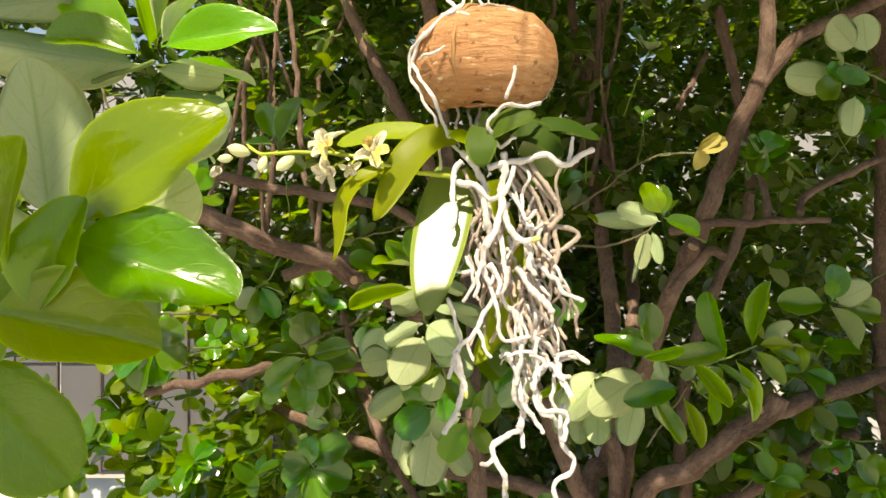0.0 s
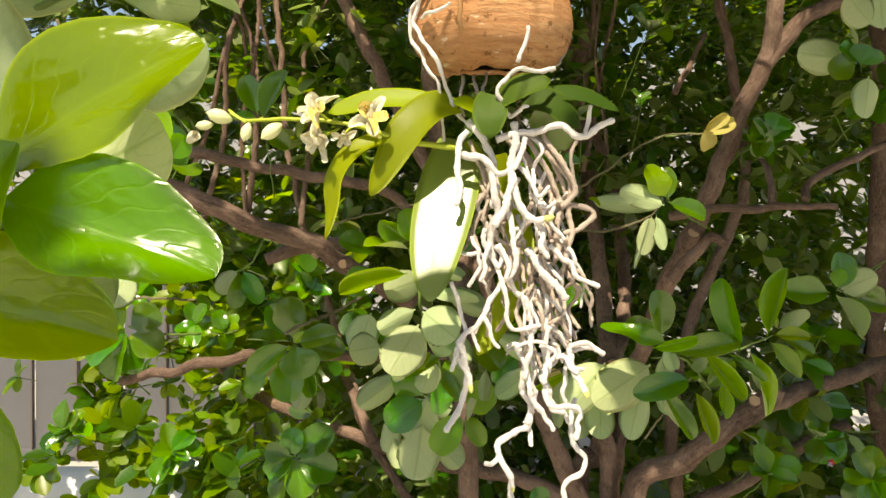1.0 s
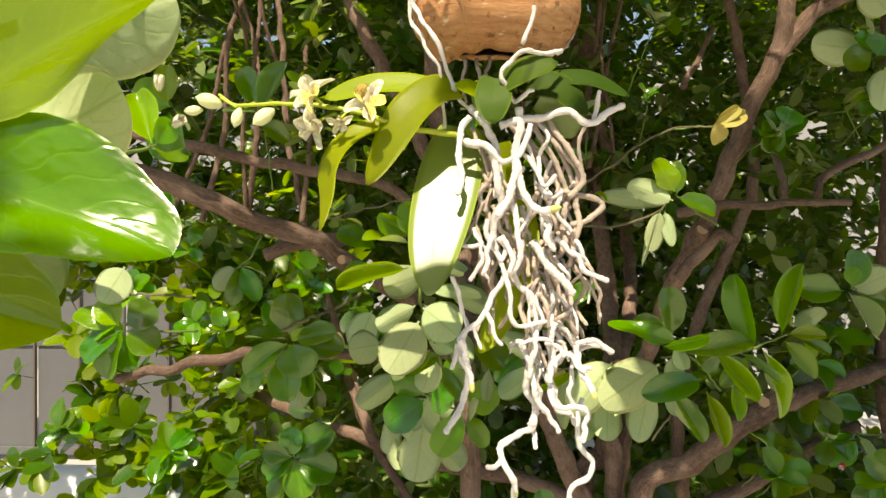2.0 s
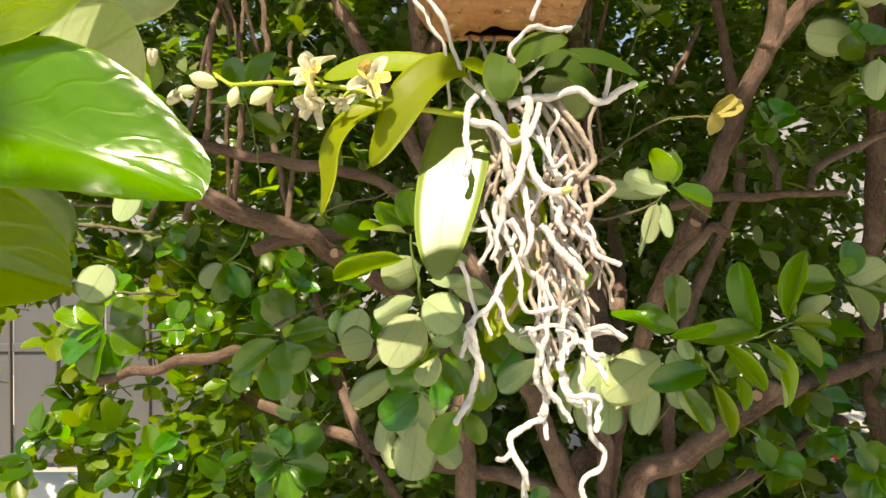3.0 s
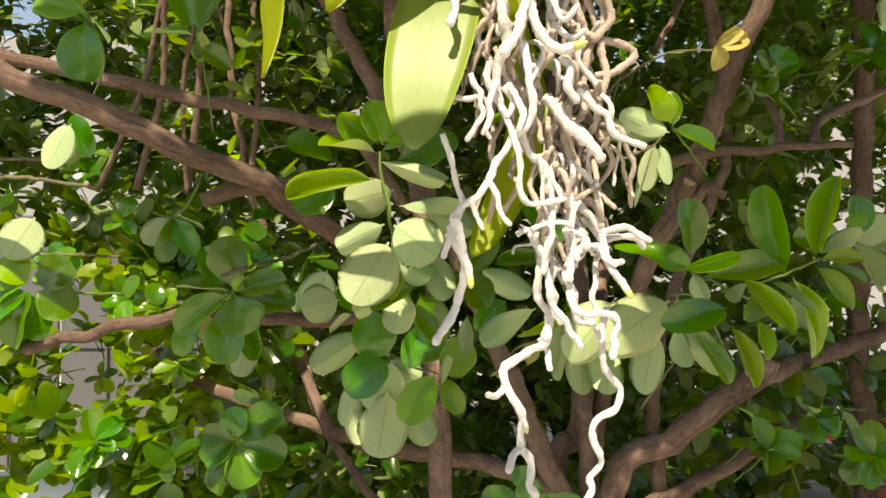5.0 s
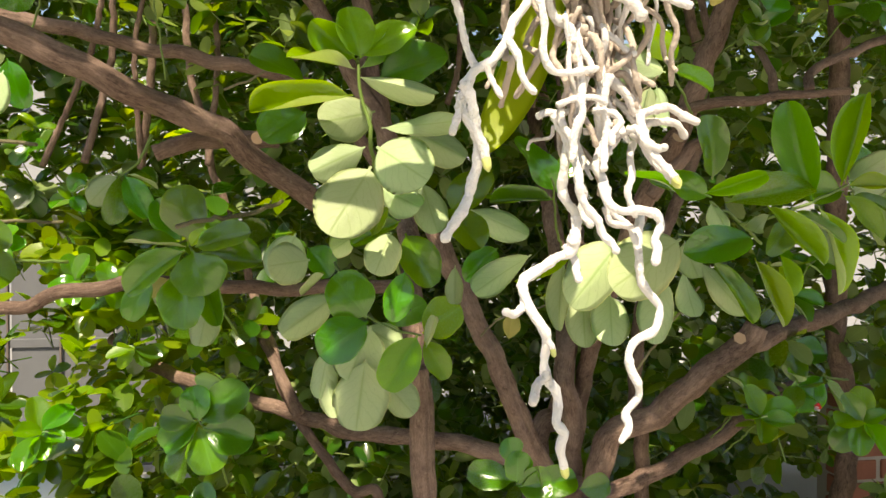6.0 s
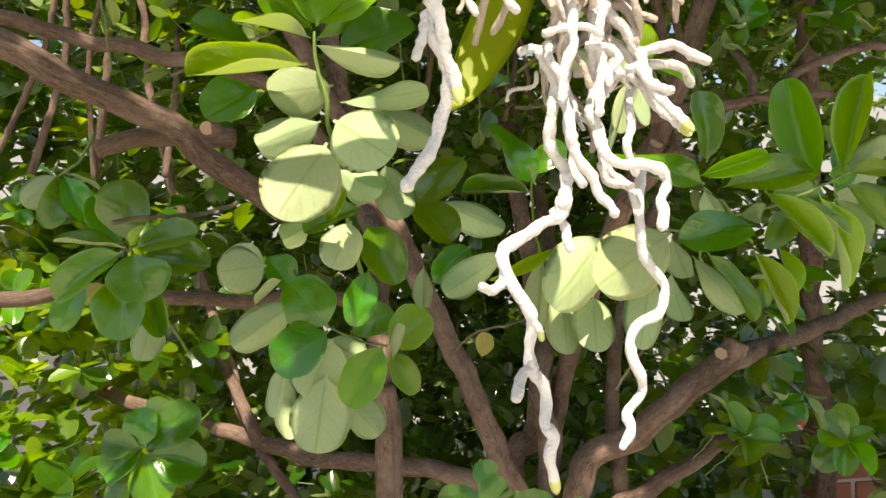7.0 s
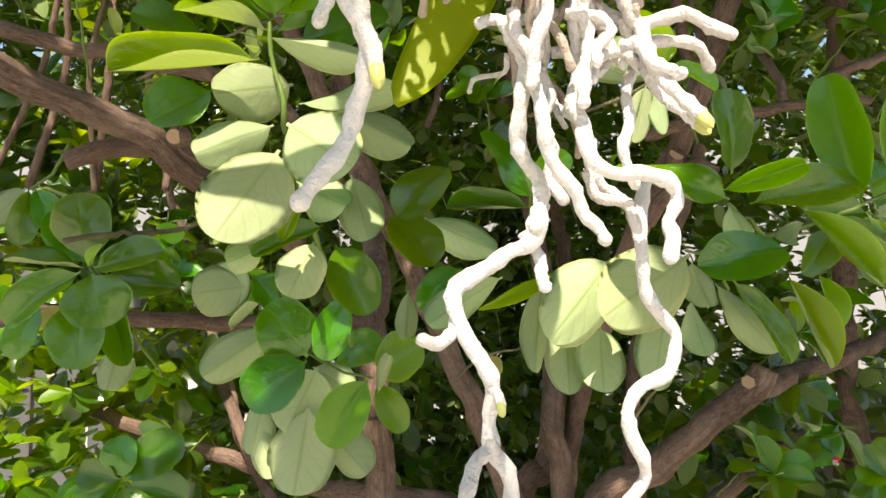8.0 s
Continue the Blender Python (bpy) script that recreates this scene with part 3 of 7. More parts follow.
place_leaf(shoot, (-0.1640, 0.4300, 1.5390), (-0.1760, 0.4400, 1.5680), 0.0194, FACE["t"], "young", 8)
small_blossom(shoot, (-0.1480, 0.4200, 1.5470), (0.6, -0.5, 0.3), 0.009)
small_blossom(shoot, (-0.1560, 0.4200, 1.5660), (0.2, -0.4, 0.9), 0.008)
adopt(near_shrub)

# ---- the tall shrub behind ----
COCO_AT = Vector((0.0312, 0.5000, 1.6422))
shrub = tagged(empty("shrub", (0.30, 1.35, 0.0)), "tall glossy green evergreen shrub with many brown stems", "shrub", "", "")
limb(shrub, "trunk", [(0.3200, 1.4000, 0.0000), (0.3630, 1.3500, 0.9325), (0.3753, 1.2800, 1.1928), (0.3797, 1.1000, 1.4200), (0.3948, 1.0000, 1.5443), (0.4314, 0.9800, 1.6597), (0.4620, 0.9500, 1.7590), (0.4649, 0.9400, 1.8295), (0.4561, 0.9500, 1.9743)], 0.0162, 0.0103, 11)
limb(shrub, "branch", [(0.4560, 0.9550, 1.7379), (0.5064, 0.9500, 1.7977), (0.5989, 0.9600, 1.8460), (0.7023, 0.9800, 1.9008)], 0.0126, 0.0076, 12)
limb(shrub, "trunk", [(0.3500, 1.2700, 0.3500), (0.3518, 1.2000, 0.9955), (0.4467, 1.1700, 1.1123), (0.5457, 1.1300, 1.2123), (0.5724, 1.1200, 1.2486)], 0.0199, 0.0176, 13)
limb(shrub, "branch", [(0.5457, 1.1300, 1.2123), (0.6951, 1.2000, 1.2345), (0.8935, 1.3000, 1.2623), (1.1155, 1.4000, 1.3047)], 0.0151, 0.0135, 14)
limb(shrub, "branch", [(0.2649, 1.1500, 0.9616), (0.5062, 1.2000, 1.0328), (0.7180, 1.3000, 1.0894), (0.8751, 1.4000, 1.1046)], 0.0127, 0.0123, 15)
limb(shrub, "trunk", [(0.0800, 1.0500, 0.0000), (0.0484, 0.9300, 1.1264), (0.0439, 0.9300, 1.2155), (0.0401, 0.9700, 1.2951), (0.0540, 1.1200, 1.3727), (0.0398, 1.3000, 1.5018), (-0.0021, 1.4000, 1.7606), (-0.0181, 1.4000, 1.9482), (-0.0436, 1.4000, 2.0901)], 0.0129, 0.0168, 16)
limb(shrub, "trunk", [(0.3000, 1.2300, 0.0000), (0.3383, 1.2200, 0.8940), (0.2960, 1.2200, 0.9780), (0.2432, 1.2000, 1.0753), (0.1994, 1.2000, 1.1737), (0.1673, 1.2200, 1.2489), (0.0660, 1.3000, 1.4814), (-0.0399, 1.3500, 1.6951), (-0.1413, 1.4000, 1.8895), (-0.2263, 1.4500, 2.0847), (-0.2815, 1.5000, 2.3387)], 0.0185, 0.0125, 17)
limb(shrub, "trunk", [(0.3000, 1.4000, 0.0000), (0.2832, 1.3000, 0.9547), (0.3244, 1.3000, 1.0821), (0.3445, 1.3200, 1.2161), (0.3826, 1.5000, 1.3892), (0.3823, 1.7500, 1.8486), (0.4213, 1.8000, 2.0808), (0.4780, 1.8000, 2.3016)], 0.0186, 0.0161, 18)
limb(shrub, "trunk", [(0.3600, 1.4000, 0.0000), (0.3324, 1.2500, 0.9749), (0.3192, 1.2500, 1.1794), (0.4333, 1.5000, 1.3402), (0.4876, 1.8000, 1.6408), (0.3902, 1.8500, 1.9470), (0.3557, 1.8500, 2.2463)], 0.0169, 0.0121, 19)
limb(shrub, "trunk", [(0.4800, 1.4500, 0.0000), (0.4986, 1.3500, 0.9305), (0.4845, 1.3500, 1.0984), (0.5362, 1.4000, 1.3035), (0.6744, 1.4500, 1.6089), (0.6700, 1.5000, 1.8598), (0.6285, 1.5000, 2.0539)], 0.0140, 0.0097, 20)
limb(shrub, "trunk", [(0.8000, 1.5000, 0.0000), (0.9905, 1.4500, 0.8811), (0.9701, 1.4500, 1.2006), (0.9729, 1.4500, 1.6134), (0.9734, 1.4500, 1.8539), (0.9842, 1.5000, 2.1396)], 0.0210, 0.0181, 21)
limb(shrub, "branch", [(-0.0026, 1.4000, 1.8160), (0.0365, 1.4200, 1.9124), (0.0717, 1.4500, 2.0154)], 0.0168, 0.0116, 22)
limb(shrub, "branch", [(0.1000, 1.4000, 0.0000), (0.0413, 1.3200, 0.8641), (-0.0341, 1.3400, 0.9623), (-0.1253, 1.4000, 1.0773), (-0.1762, 1.4500, 1.2029), (-0.2303, 1.5000, 1.3615), (-0.2782, 1.5000, 1.5044), (-0.3200, 1.5000, 1.7172), (-0.3495, 1.5500, 1.9692), (-0.3863, 1.6000, 2.1858)], 0.0095, 0.0058, 23)
limb(shrub, "branch", [(-0.0326, 0.9800, 1.4001), (-0.1033, 0.9300, 1.4462), (-0.1582, 0.8800, 1.4834), (-0.2170, 0.8300, 1.5081), (-0.3247, 0.8000, 1.5518), (-0.4378, 0.8000, 1.6021), (-0.5352, 0.8200, 1.6437)], 0.0122, 0.0103, 24)
limb(shrub, "branch", [(0.0152, 1.0500, 1.4610), (-0.0663, 1.0300, 1.5562), (-0.1415, 1.0000, 1.5766), (-0.2624, 1.0000, 1.5936), (-0.3776, 1.0000, 1.6201), (-0.4938, 1.0200, 1.6443), (-0.6607, 1.0500, 1.6820)], 0.0078, 0.0078, 25)
limb(shrub, "branch", [(-0.1056, 0.9500, 1.4858), (-0.1720, 0.9200, 1.4794), (-0.2188, 0.9000, 1.4622)], 0.0096, 0.0083, 26)
limb(shrub, "branch", [(0.0458, 1.0000, 1.3207), (-0.0632, 1.0000, 1.3222), (-0.1510, 0.9700, 1.3239), (-0.2223, 0.9300, 1.3332), (-0.2753, 0.9000, 1.3331), (-0.3530, 0.9200, 1.3111), (-0.4350, 0.9700, 1.2890)], 0.0082, 0.0064, 27)
limb(shrub, "branch", [(0.2682, 1.2200, 1.0155), (0.1788, 1.2500, 1.0415), (0.0698, 1.2800, 1.0584), (-0.0087, 1.3200, 1.0538), (-0.0855, 1.3600, 1.0687), (-0.2152, 1.4200, 1.0968), (-0.3794, 1.5000, 1.1393), (-0.4746, 1.5500, 1.1886)], 0.0146, 0.0114, 28)
limb(shrub, "branch", [(-0.1130, 1.3600, 1.0785), (-0.1353, 1.3800, 1.1182), (-0.1661, 1.4200, 1.1708), (-0.1873, 1.4500, 1.2126), (-0.2057, 1.5000, 1.2971)], 0.0108, 0.0066, 29)
limb(shrub, "branch_stub", [(-0.1001, 0.8000, 1.4659), (-0.1065, 0.7900, 1.4627)], 0.0065, 0.0056, 30)
disc = bmesh.new()
bmesh.ops.create_circle(disc, cap_ends=True, segments=14, radius=0.0052, matrix=look((-0.1060, 0.7875, 1.4627), (-0.1265, 0.8400, 1.4677)))
part("cut_face", disc, CUT, shrub, "pale sawn end of a bough")
limb(shrub, "branch", [(0.3463, 1.0000, 1.5277), (0.3874, 0.9500, 1.5341), (0.4365, 0.9000, 1.5381), (0.5073, 0.8600, 1.5371)], 0.0078, 0.0039, 31)
limb(shrub, "branch", [(0.4879, 0.9000, 1.5481), (0.5114, 0.9200, 1.5759), (0.5735, 0.9500, 1.6050), (0.6833, 1.0000, 1.6412), (0.8021, 1.0500, 1.6738)], 0.0052, 0.0057, 32)
limb(shrub, "branch", [(0.4452, 0.9000, 1.5425), (0.4509, 0.9200, 1.5749), (0.4557, 0.9500, 1.6126), (0.4580, 0.9700, 1.6582)], 0.0048, 0.0038, 33)
limb(shrub, "branch", [(0.3560, 1.0200, 1.4317), (0.4038, 1.0000, 1.4982), (0.4277, 0.9900, 1.4871)], 0.0095, 0.0062, 34)
limb(shrub, "branch", [(0.5693, 1.2500, 1.7193), (0.5709, 1.3000, 1.8455), (0.5592, 1.3500, 1.9910)], 0.0062, 0.0048, 35)
twig(shrub, [(0.1765, 0.9000, 1.5539), (0.2039, 0.8500, 1.5752), (0.2331, 0.8200, 1.5998), (0.2635, 0.8000, 1.6134), (0.3018, 0.7900, 1.6146)], 0.0017, 0.0010, 41)
twig(shrub, [(0.1582, 0.8500, 1.5051), (0.1989, 0.8300, 1.5033), (0.2372, 0.8100, 1.5140), (0.2554, 0.8000, 1.5290)], 0.0019, 0.0013, 42)
twig(shrub, [(-0.1348, 0.8000, 1.5048), (-0.0769, 0.7500, 1.5175), (-0.0226, 0.7200, 1.5273)], 0.0011, 0.0008, 43)
twig(shrub, [(-0.1639, 0.7600, 1.3876), (-0.1471, 0.8000, 1.3948), (-0.1227, 0.8500, 1.4013), (-0.0964, 0.9000, 1.4161)], 0.0019, 0.0021, 44)
twig(shrub, [(0.1484, 1.1000, 1.2455), (0.1833, 1.1200, 1.2684), (0.2391, 1.1500, 1.2761), (0.2799, 1.2000, 1.2795)], 0.0018, 0.0014, 45)
twig(shrub, [(0.2798, 0.9000, 1.2298), (0.2914, 0.8500, 1.2871), (0.2978, 0.8000, 1.3324)], 0.0014, 0.0011, 46)
twig(shrub, [(-0.5408, 1.0000, 1.7985), (-0.5123, 1.0000, 1.7254), (-0.4909, 1.0000, 1.6216), (-0.5131, 1.0000, 1.5240)], 0.0023, 0.0016, 47)
twig(shrub, [(-0.4906, 1.4624, 1.5138), (-0.4555, 1.5000, 1.7203), (-0.4379, 1.4600, 1.8900), (-0.4105, 1.5500, 2.0871), (-0.3672, 1.6000, 2.3259)], 0.0069, 0.0041, 50)
twig(shrub, [(-0.4182, 1.5418, 1.5146), (-0.4164, 1.5000, 1.7203), (-0.3848, 1.4915, 1.8984), (-0.3973, 1.5500, 2.0871), (-0.4379, 1.6000, 2.3259)], 0.0053, 0.0032, 51)
twig(shrub, [(-0.4245, 1.5613, 1.5148), (-0.3859, 1.5000, 1.7203), (-0.4120, 1.5701, 1.9194), (-0.4559, 1.5500, 2.0871), (-0.4751, 1.6000, 2.3259)], 0.0080, 0.0048, 52)
twig(shrub, [(-0.5923, 1.5378, 1.5145), (-0.4927, 1.5000, 1.7203), (-0.4439, 1.4630, 1.8908), (-0.4118, 1.5500, 2.0871), (-0.4107, 1.6000, 2.3259)], 0.0059, 0.0036, 53)
twig(shrub, [(-0.2827, 1.4713, 1.5139), (-0.2695, 1.5000, 1.7203), (-0.2978, 1.5902, 1.9248), (-0.2235, 1.5500, 2.0871), (-0.2471, 1.6000, 2.3259)], 0.0063, 0.0038, 54)
twig(shrub, [(0.2775, 1.5591, 1.6486), (0.3133, 1.5000, 1.7203), (0.3642, 1.5772, 1.9213), (0.3679, 1.5500, 2.0871), (0.3689, 1.6000, 2.3259)], 0.0080, 0.0048, 55)
twig(shrub, [(0.3358, 1.5017, 1.6432), (0.3519, 1.5000, 1.7203), (0.3989, 1.5719, 1.9199), (0.4206, 1.5500, 2.0871), (0.4069, 1.6000, 2.3259)], 0.0058, 0.0035, 56)
twig(shrub, [(0.1613, 1.4837, 1.6415), (0.1862, 1.5000, 1.7203), (0.1970, 1.5014, 1.9011), (0.2634, 1.5500, 2.0871), (0.2051, 1.6000, 2.3259)], 0.0064, 0.0038, 57)
twig(shrub, [(0.3826, 1.4743, 1.6406), (0.3863, 1.5000, 1.7203), (0.3592, 1.5034, 1.9016), (0.3819, 1.5500, 2.0871), (0.3576, 1.6000, 2.3259)], 0.0044, 0.0027, 58)
limb(shrub, "branch", [(0.4820, 1.3500, 1.7860), (0.5180, 1.3700, 1.8470), (0.5630, 1.4000, 1.9200)], 0.0062, 0.0050, 37)
twig(shrub, [(-0.5310, 1.0500, 1.4960), (-0.4500, 1.0200, 1.4930), (-0.3700, 1.0000, 1.4820)], 0.0030, 0.0022, 61)
twig(shrub, [(-0.5730, 1.1200, 1.5280), (-0.4910, 1.1000, 1.5260), (-0.4430, 1.0800, 1.5200)], 0.0026, 0.0020, 62)
twig(shrub, [(-0.4780, 1.0500, 1.4010), (-0.4220, 1.0300, 1.3990), (-0.3520, 1.0200, 1.3980)], 0.0022, 0.0018, 63)
twig(shrub, [(-0.3720, 1.5000, 2.0700), (-0.3810, 1.5000, 1.9970), (-0.3700, 1.5200, 1.9300), (-0.3540, 1.5500, 1.8630)], 0.0048, 0.0040, 64)
twig(shrub, [(-0.4490, 1.4500, 2.0480), (-0.4300, 1.4600, 1.9870), (-0.4190, 1.5000, 1.9470), (-0.4180, 1.5500, 1.8750)], 0.0045, 0.0038, 65)
# shoots with leaves that stand out one by one
shoot_of_leaves(shrub, (0.3810, 1.2500, 1.7550), (-0.2, -0.7, 0.5), 7, 301, (0.018, 0.028))
shoot_of_leaves(shrub, (0.4560, 0.9300, 1.6310), (0.4, -0.8, 0.3), 6, 302, (0.036, 0.050))
shoot = sprig(shrub, [(0.0170, 0.7400, 1.3210), (-0.0100, 0.6600, 1.4050), (-0.0170, 0.6200, 1.4350), (-0.0190, 0.6200, 1.4510), (-0.0240, 0.6200, 1.4680), (-0.0250, 0.6200, 1.4820)], 0.0019)
place_leaf(shoot, (-0.0150, 0.6000, 1.4310), (0.0140, 0.5880, 1.4100), 0.0355, FACE["u"], "round", 8)
place_leaf(shoot, (-0.0210, 0.6080, 1.4320), (-0.0520, 0.5960, 1.4150), 0.0209, FACE["u"], "plain", 8)
place_leaf(shoot, (-0.0180, 0.6020, 1.4200), (-0.0420, 0.5900, 1.3790), 0.0387, FACE["u"], "round", 8)
place_leaf(shoot, (-0.0120, 0.6220, 1.4100), (0.0130, 0.6100, 1.3940), 0.0212, FACE["u"], "plain", 8)
place_leaf(shoot, (0.0130, 0.6180, 1.4130), (0.0220, 0.6060, 1.3790), 0.0209, FACE["u"], "round", 8)
place_leaf(shoot, (-0.0140, 0.6280, 1.4570), (-0.0500, 0.6160, 1.4450), 0.0287, FACE["u"], "round", 8)
place_leaf(shoot, (-0.0120, 0.6180, 1.4450), (0.0360, 0.5880, 1.4440), 0.0124, FACE["u"], "plain", 8)
place_leaf(shoot, (0.0050, 0.6360, 1.4480), (0.0420, 0.6240, 1.4290), 0.0220, FACE["u"], "plain", 8)
place_leaf(shoot, (-0.0250, 0.6220, 1.4760), (0.0170, 0.5920, 1.4610), 0.0138, FACE["u"], "plain", 8)
place_leaf(shoot, (-0.0120, 0.6360, 1.4780), (0.0300, 0.6240, 1.4940), 0.0300, FACE["t"], "plain", 8)
place_leaf(shoot, (-0.0280, 0.6120, 1.4630), (-0.0850, 0.5920, 1.4450), 0.0191, FACE["t"], "young", 8)
place_leaf(shoot, (-0.0580, 0.6500, 1.4780), (-0.0900, 0.6380, 1.4940), 0.0229, FACE["t"], "plain", 8)
place_leaf(shoot, (-0.0270, 0.6320, 1.4820), (-0.0670, 0.6200, 1.4900), 0.0185, FACE["h"], "young", 8)
place_leaf(shoot, (-0.0580, 0.6650, 1.4620), (-0.0860, 0.6530, 1.4420), 0.0281, FACE["t"], "plain", 8)
place_leaf(shoot, (-0.0240, 0.6320, 1.4900), (-0.0300, 0.6200, 1.5180), 0.0251, FACE["t"], "young", 8)
place_leaf(shoot, (-0.0220, 0.6320, 1.4900), (0.0090, 0.6200, 1.5100), 0.0218, FACE["t"], "young", 8)
place_leaf(shoot, (-0.0260, 0.6360, 1.4900), (-0.0530, 0.6240, 1.5100), 0.0207, FACE["l"], "young", 8)
place_leaf(shoot, (0.0010, 0.6220, 1.3890), (-0.0300, 0.6100, 1.3730), 0.0154, FACE["t"], "plain", 8)
place_leaf(shoot, (-0.0270, 0.6300, 1.3800), (-0.0420, 0.6180, 1.3700), 0.0151, FACE["u"], "plain", 8)
place_leaf(shoot, (-0.0040, 0.6380, 1.3820), (-0.0150, 0.6260, 1.3560), 0.0235, FACE["u"], "round", 8)
place_leaf(shoot, (-0.0170, 0.6100, 1.3800), (-0.0100, 0.5980, 1.3950), 0.0075, FACE["t"], "young", 8)
place_leaf(shoot, (0.0060, 0.6520, 1.3810), (0.0230, 0.6400, 1.3470), 0.0258, FACE["t"], "plain", 8)
place_leaf(shoot, (-0.0240, 0.6400, 1.4850), (-0.0050, 0.6280, 1.5080), 0.0135, FACE["r"], "plain", 8)
shoot = sprig(shrub, [(0.1660, 0.8000, 1.3580), (0.1380, 0.7400, 1.3870), (0.1240, 0.7000, 1.4100), (0.1180, 0.6900, 1.4230)], 0.0013)
place_leaf(shoot, (0.0680, 0.6640, 1.4250), (0.0370, 0.6520, 1.3990), 0.0258, FACE["t"], "plain", 8)
place_leaf(shoot, (0.0340, 0.6640, 1.3980), (0.0580, 0.6520, 1.3720), 0.0302, FACE["t"], "plain", 8)
place_leaf(shoot, (0.1190, 0.6850, 1.4070), (0.0660, 0.6730, 1.4030), 0.0159, FACE["t"], "plain", 8)
place_leaf(shoot, (0.1250, 0.7000, 1.4130), (0.0940, 0.6880, 1.4540), 0.0259, FACE["t"], "plain", 8)
place_leaf(shoot, (0.0560, 0.6850, 1.4000), (0.0960, 0.6730, 1.3780), 0.0212, FACE["u"], "plain", 8)
place_leaf(shoot, (0.1070, 0.7000, 1.3660), (0.0550, 0.6880, 1.3380), 0.0219, FACE["u"], "plain", 8)
place_leaf(shoot, (0.0840, 0.7200, 1.3700), (0.0570, 0.7080, 1.3480), 0.0230, FACE["t"], "plain", 8)
place_leaf(shoot, (0.0100, 0.7000, 1.3540), (-0.0000, 0.6880, 1.3190), 0.0211, FACE["t"], "plain", 8)
place_leaf(shoot, (0.0510, 0.7200, 1.3580), (0.0480, 0.7080, 1.3260), 0.0139, FACE["u"], "plain", 8)
place_leaf(shoot, (0.1280, 0.7200, 1.4230), (0.1510, 0.7080, 1.4460), 0.0189, FACE["t"], "plain", 8)
shoot = sprig(shrub, [(-0.0450, 0.9200, 1.3530), (-0.0230, 0.8600, 1.3130), (0.0050, 0.8200, 1.2980), (0.0330, 0.8000, 1.2920)], 0.0018)
place_leaf(shoot, (-0.0150, 0.8150, 1.3070), (-0.0430, 0.8030, 1.3450), 0.0458, FACE["t"], "plain", 8)
place_leaf(shoot, (-0.0140, 0.8000, 1.3050), (-0.0560, 0.7880, 1.2790), 0.0406, FACE["t"], "plain", 8)
place_leaf(shoot, (-0.0500, 0.8650, 1.2730), (-0.0590, 0.8530, 1.2260), 0.0271, FACE["u"], "plain", 8)
place_leaf(shoot, (-0.0530, 0.8620, 1.2510), (-0.0420, 0.8500, 1.2080), 0.0248, FACE["u"], "plain", 8)
place_leaf(shoot, (-0.0150, 0.8500, 1.2630), (-0.0240, 0.8380, 1.1980), 0.0539, FACE["u"], "plain", 8)
place_leaf(shoot, (-0.0090, 0.8660, 1.2920), (-0.0320, 0.8540, 1.2420), 0.0554, FACE["u"], "round", 8)
place_leaf(shoot, (-0.0030, 0.8720, 1.2450), (0.0330, 0.8600, 1.2050), 0.0362, FACE["u"], "plain", 8)
place_leaf(shoot, (-0.0130, 0.8850, 1.2900), (0.0190, 0.8730, 1.2700), 0.0314, FACE["u"], "plain", 8)
place_leaf(shoot, (0.0290, 0.7900, 1.2930), (-0.0010, 0.7780, 1.2490), 0.0341, FACE["t"], "young", 8)
place_leaf(shoot, (0.0370, 0.8180, 1.2910), (0.0700, 0.8060, 1.3170), 0.0400, FACE["t"], "young", 8)
place_leaf(shoot, (0.0360, 0.8050, 1.2870), (0.0570, 0.7930, 1.2540), 0.0224, FACE["t"], "young", 8)
place_leaf(shoot, (0.0370, 0.7950, 1.2820), (0.0440, 0.7830, 1.3100), 0.0105, FACE["u"], "young", 8)
place_leaf(shoot, (0.0060, 0.8400, 1.2980), (0.0400, 0.8280, 1.3200), 0.0291, FACE["t"], "plain", 8)
place_leaf(shoot, (-0.0410, 0.8350, 1.3270), (-0.0910, 0.8230, 1.2920), 0.0329, FACE["u"], "plain", 8)
place_leaf(shoot, (-0.0670, 0.8600, 1.3580), (-0.1050, 0.8480, 1.3530), 0.0419, FACE["u"], "round", 8)
place_leaf(shoot, (-0.0760, 0.8500, 1.3240), (-0.0520, 0.8380, 1.3440), 0.0211, FACE["h"], "plain", 8)
shoot = sprig(shrub, [(0.2940, 0.7000, 1.3740), (0.2380, 0.6400, 1.3890), (0.1920, 0.6000, 1.4010)], 0.0015)
place_leaf(shoot, (0.1870, 0.5920, 1.4140), (0.1820, 0.5800, 1.4510), 0.0258, FACE["t"], "plain", 8)
place_leaf(shoot, (0.1760, 0.5800, 1.4040), (0.2080, 0.5680, 1.4150), 0.0113, FACE["d"], "young", 8)
place_leaf(shoot, (0.1940, 0.5880, 1.3980), (0.2490, 0.5760, 1.4130), 0.0197, FACE["t"], "plain", 8)
place_leaf(shoot, (0.1980, 0.6120, 1.4030), (0.1410, 0.6000, 1.4220), 0.0187, FACE["t"], "plain", 8)
place_leaf(shoot, (0.2070, 0.5780, 1.3790), (0.1540, 0.5660, 1.3690), 0.0224, FACE["t"], "round", 8)
place_leaf(shoot, (0.1980, 0.6100, 1.4010), (0.2020, 0.5980, 1.3830), 0.0130, FACE["u"], "plain", 8)
place_leaf(shoot, (0.1930, 0.6000, 1.3640), (0.2150, 0.5880, 1.3260), 0.0175, FACE["t"], "plain", 8)
place_leaf(shoot, (0.1970, 0.6200, 1.3630), (0.2200, 0.6080, 1.3280), 0.0166, FACE["u"], "plain", 8)
place_leaf(shoot, (0.2170, 0.5920, 1.3660), (0.2260, 0.5800, 1.3240), 0.0135, FACE["t"], "young", 8)
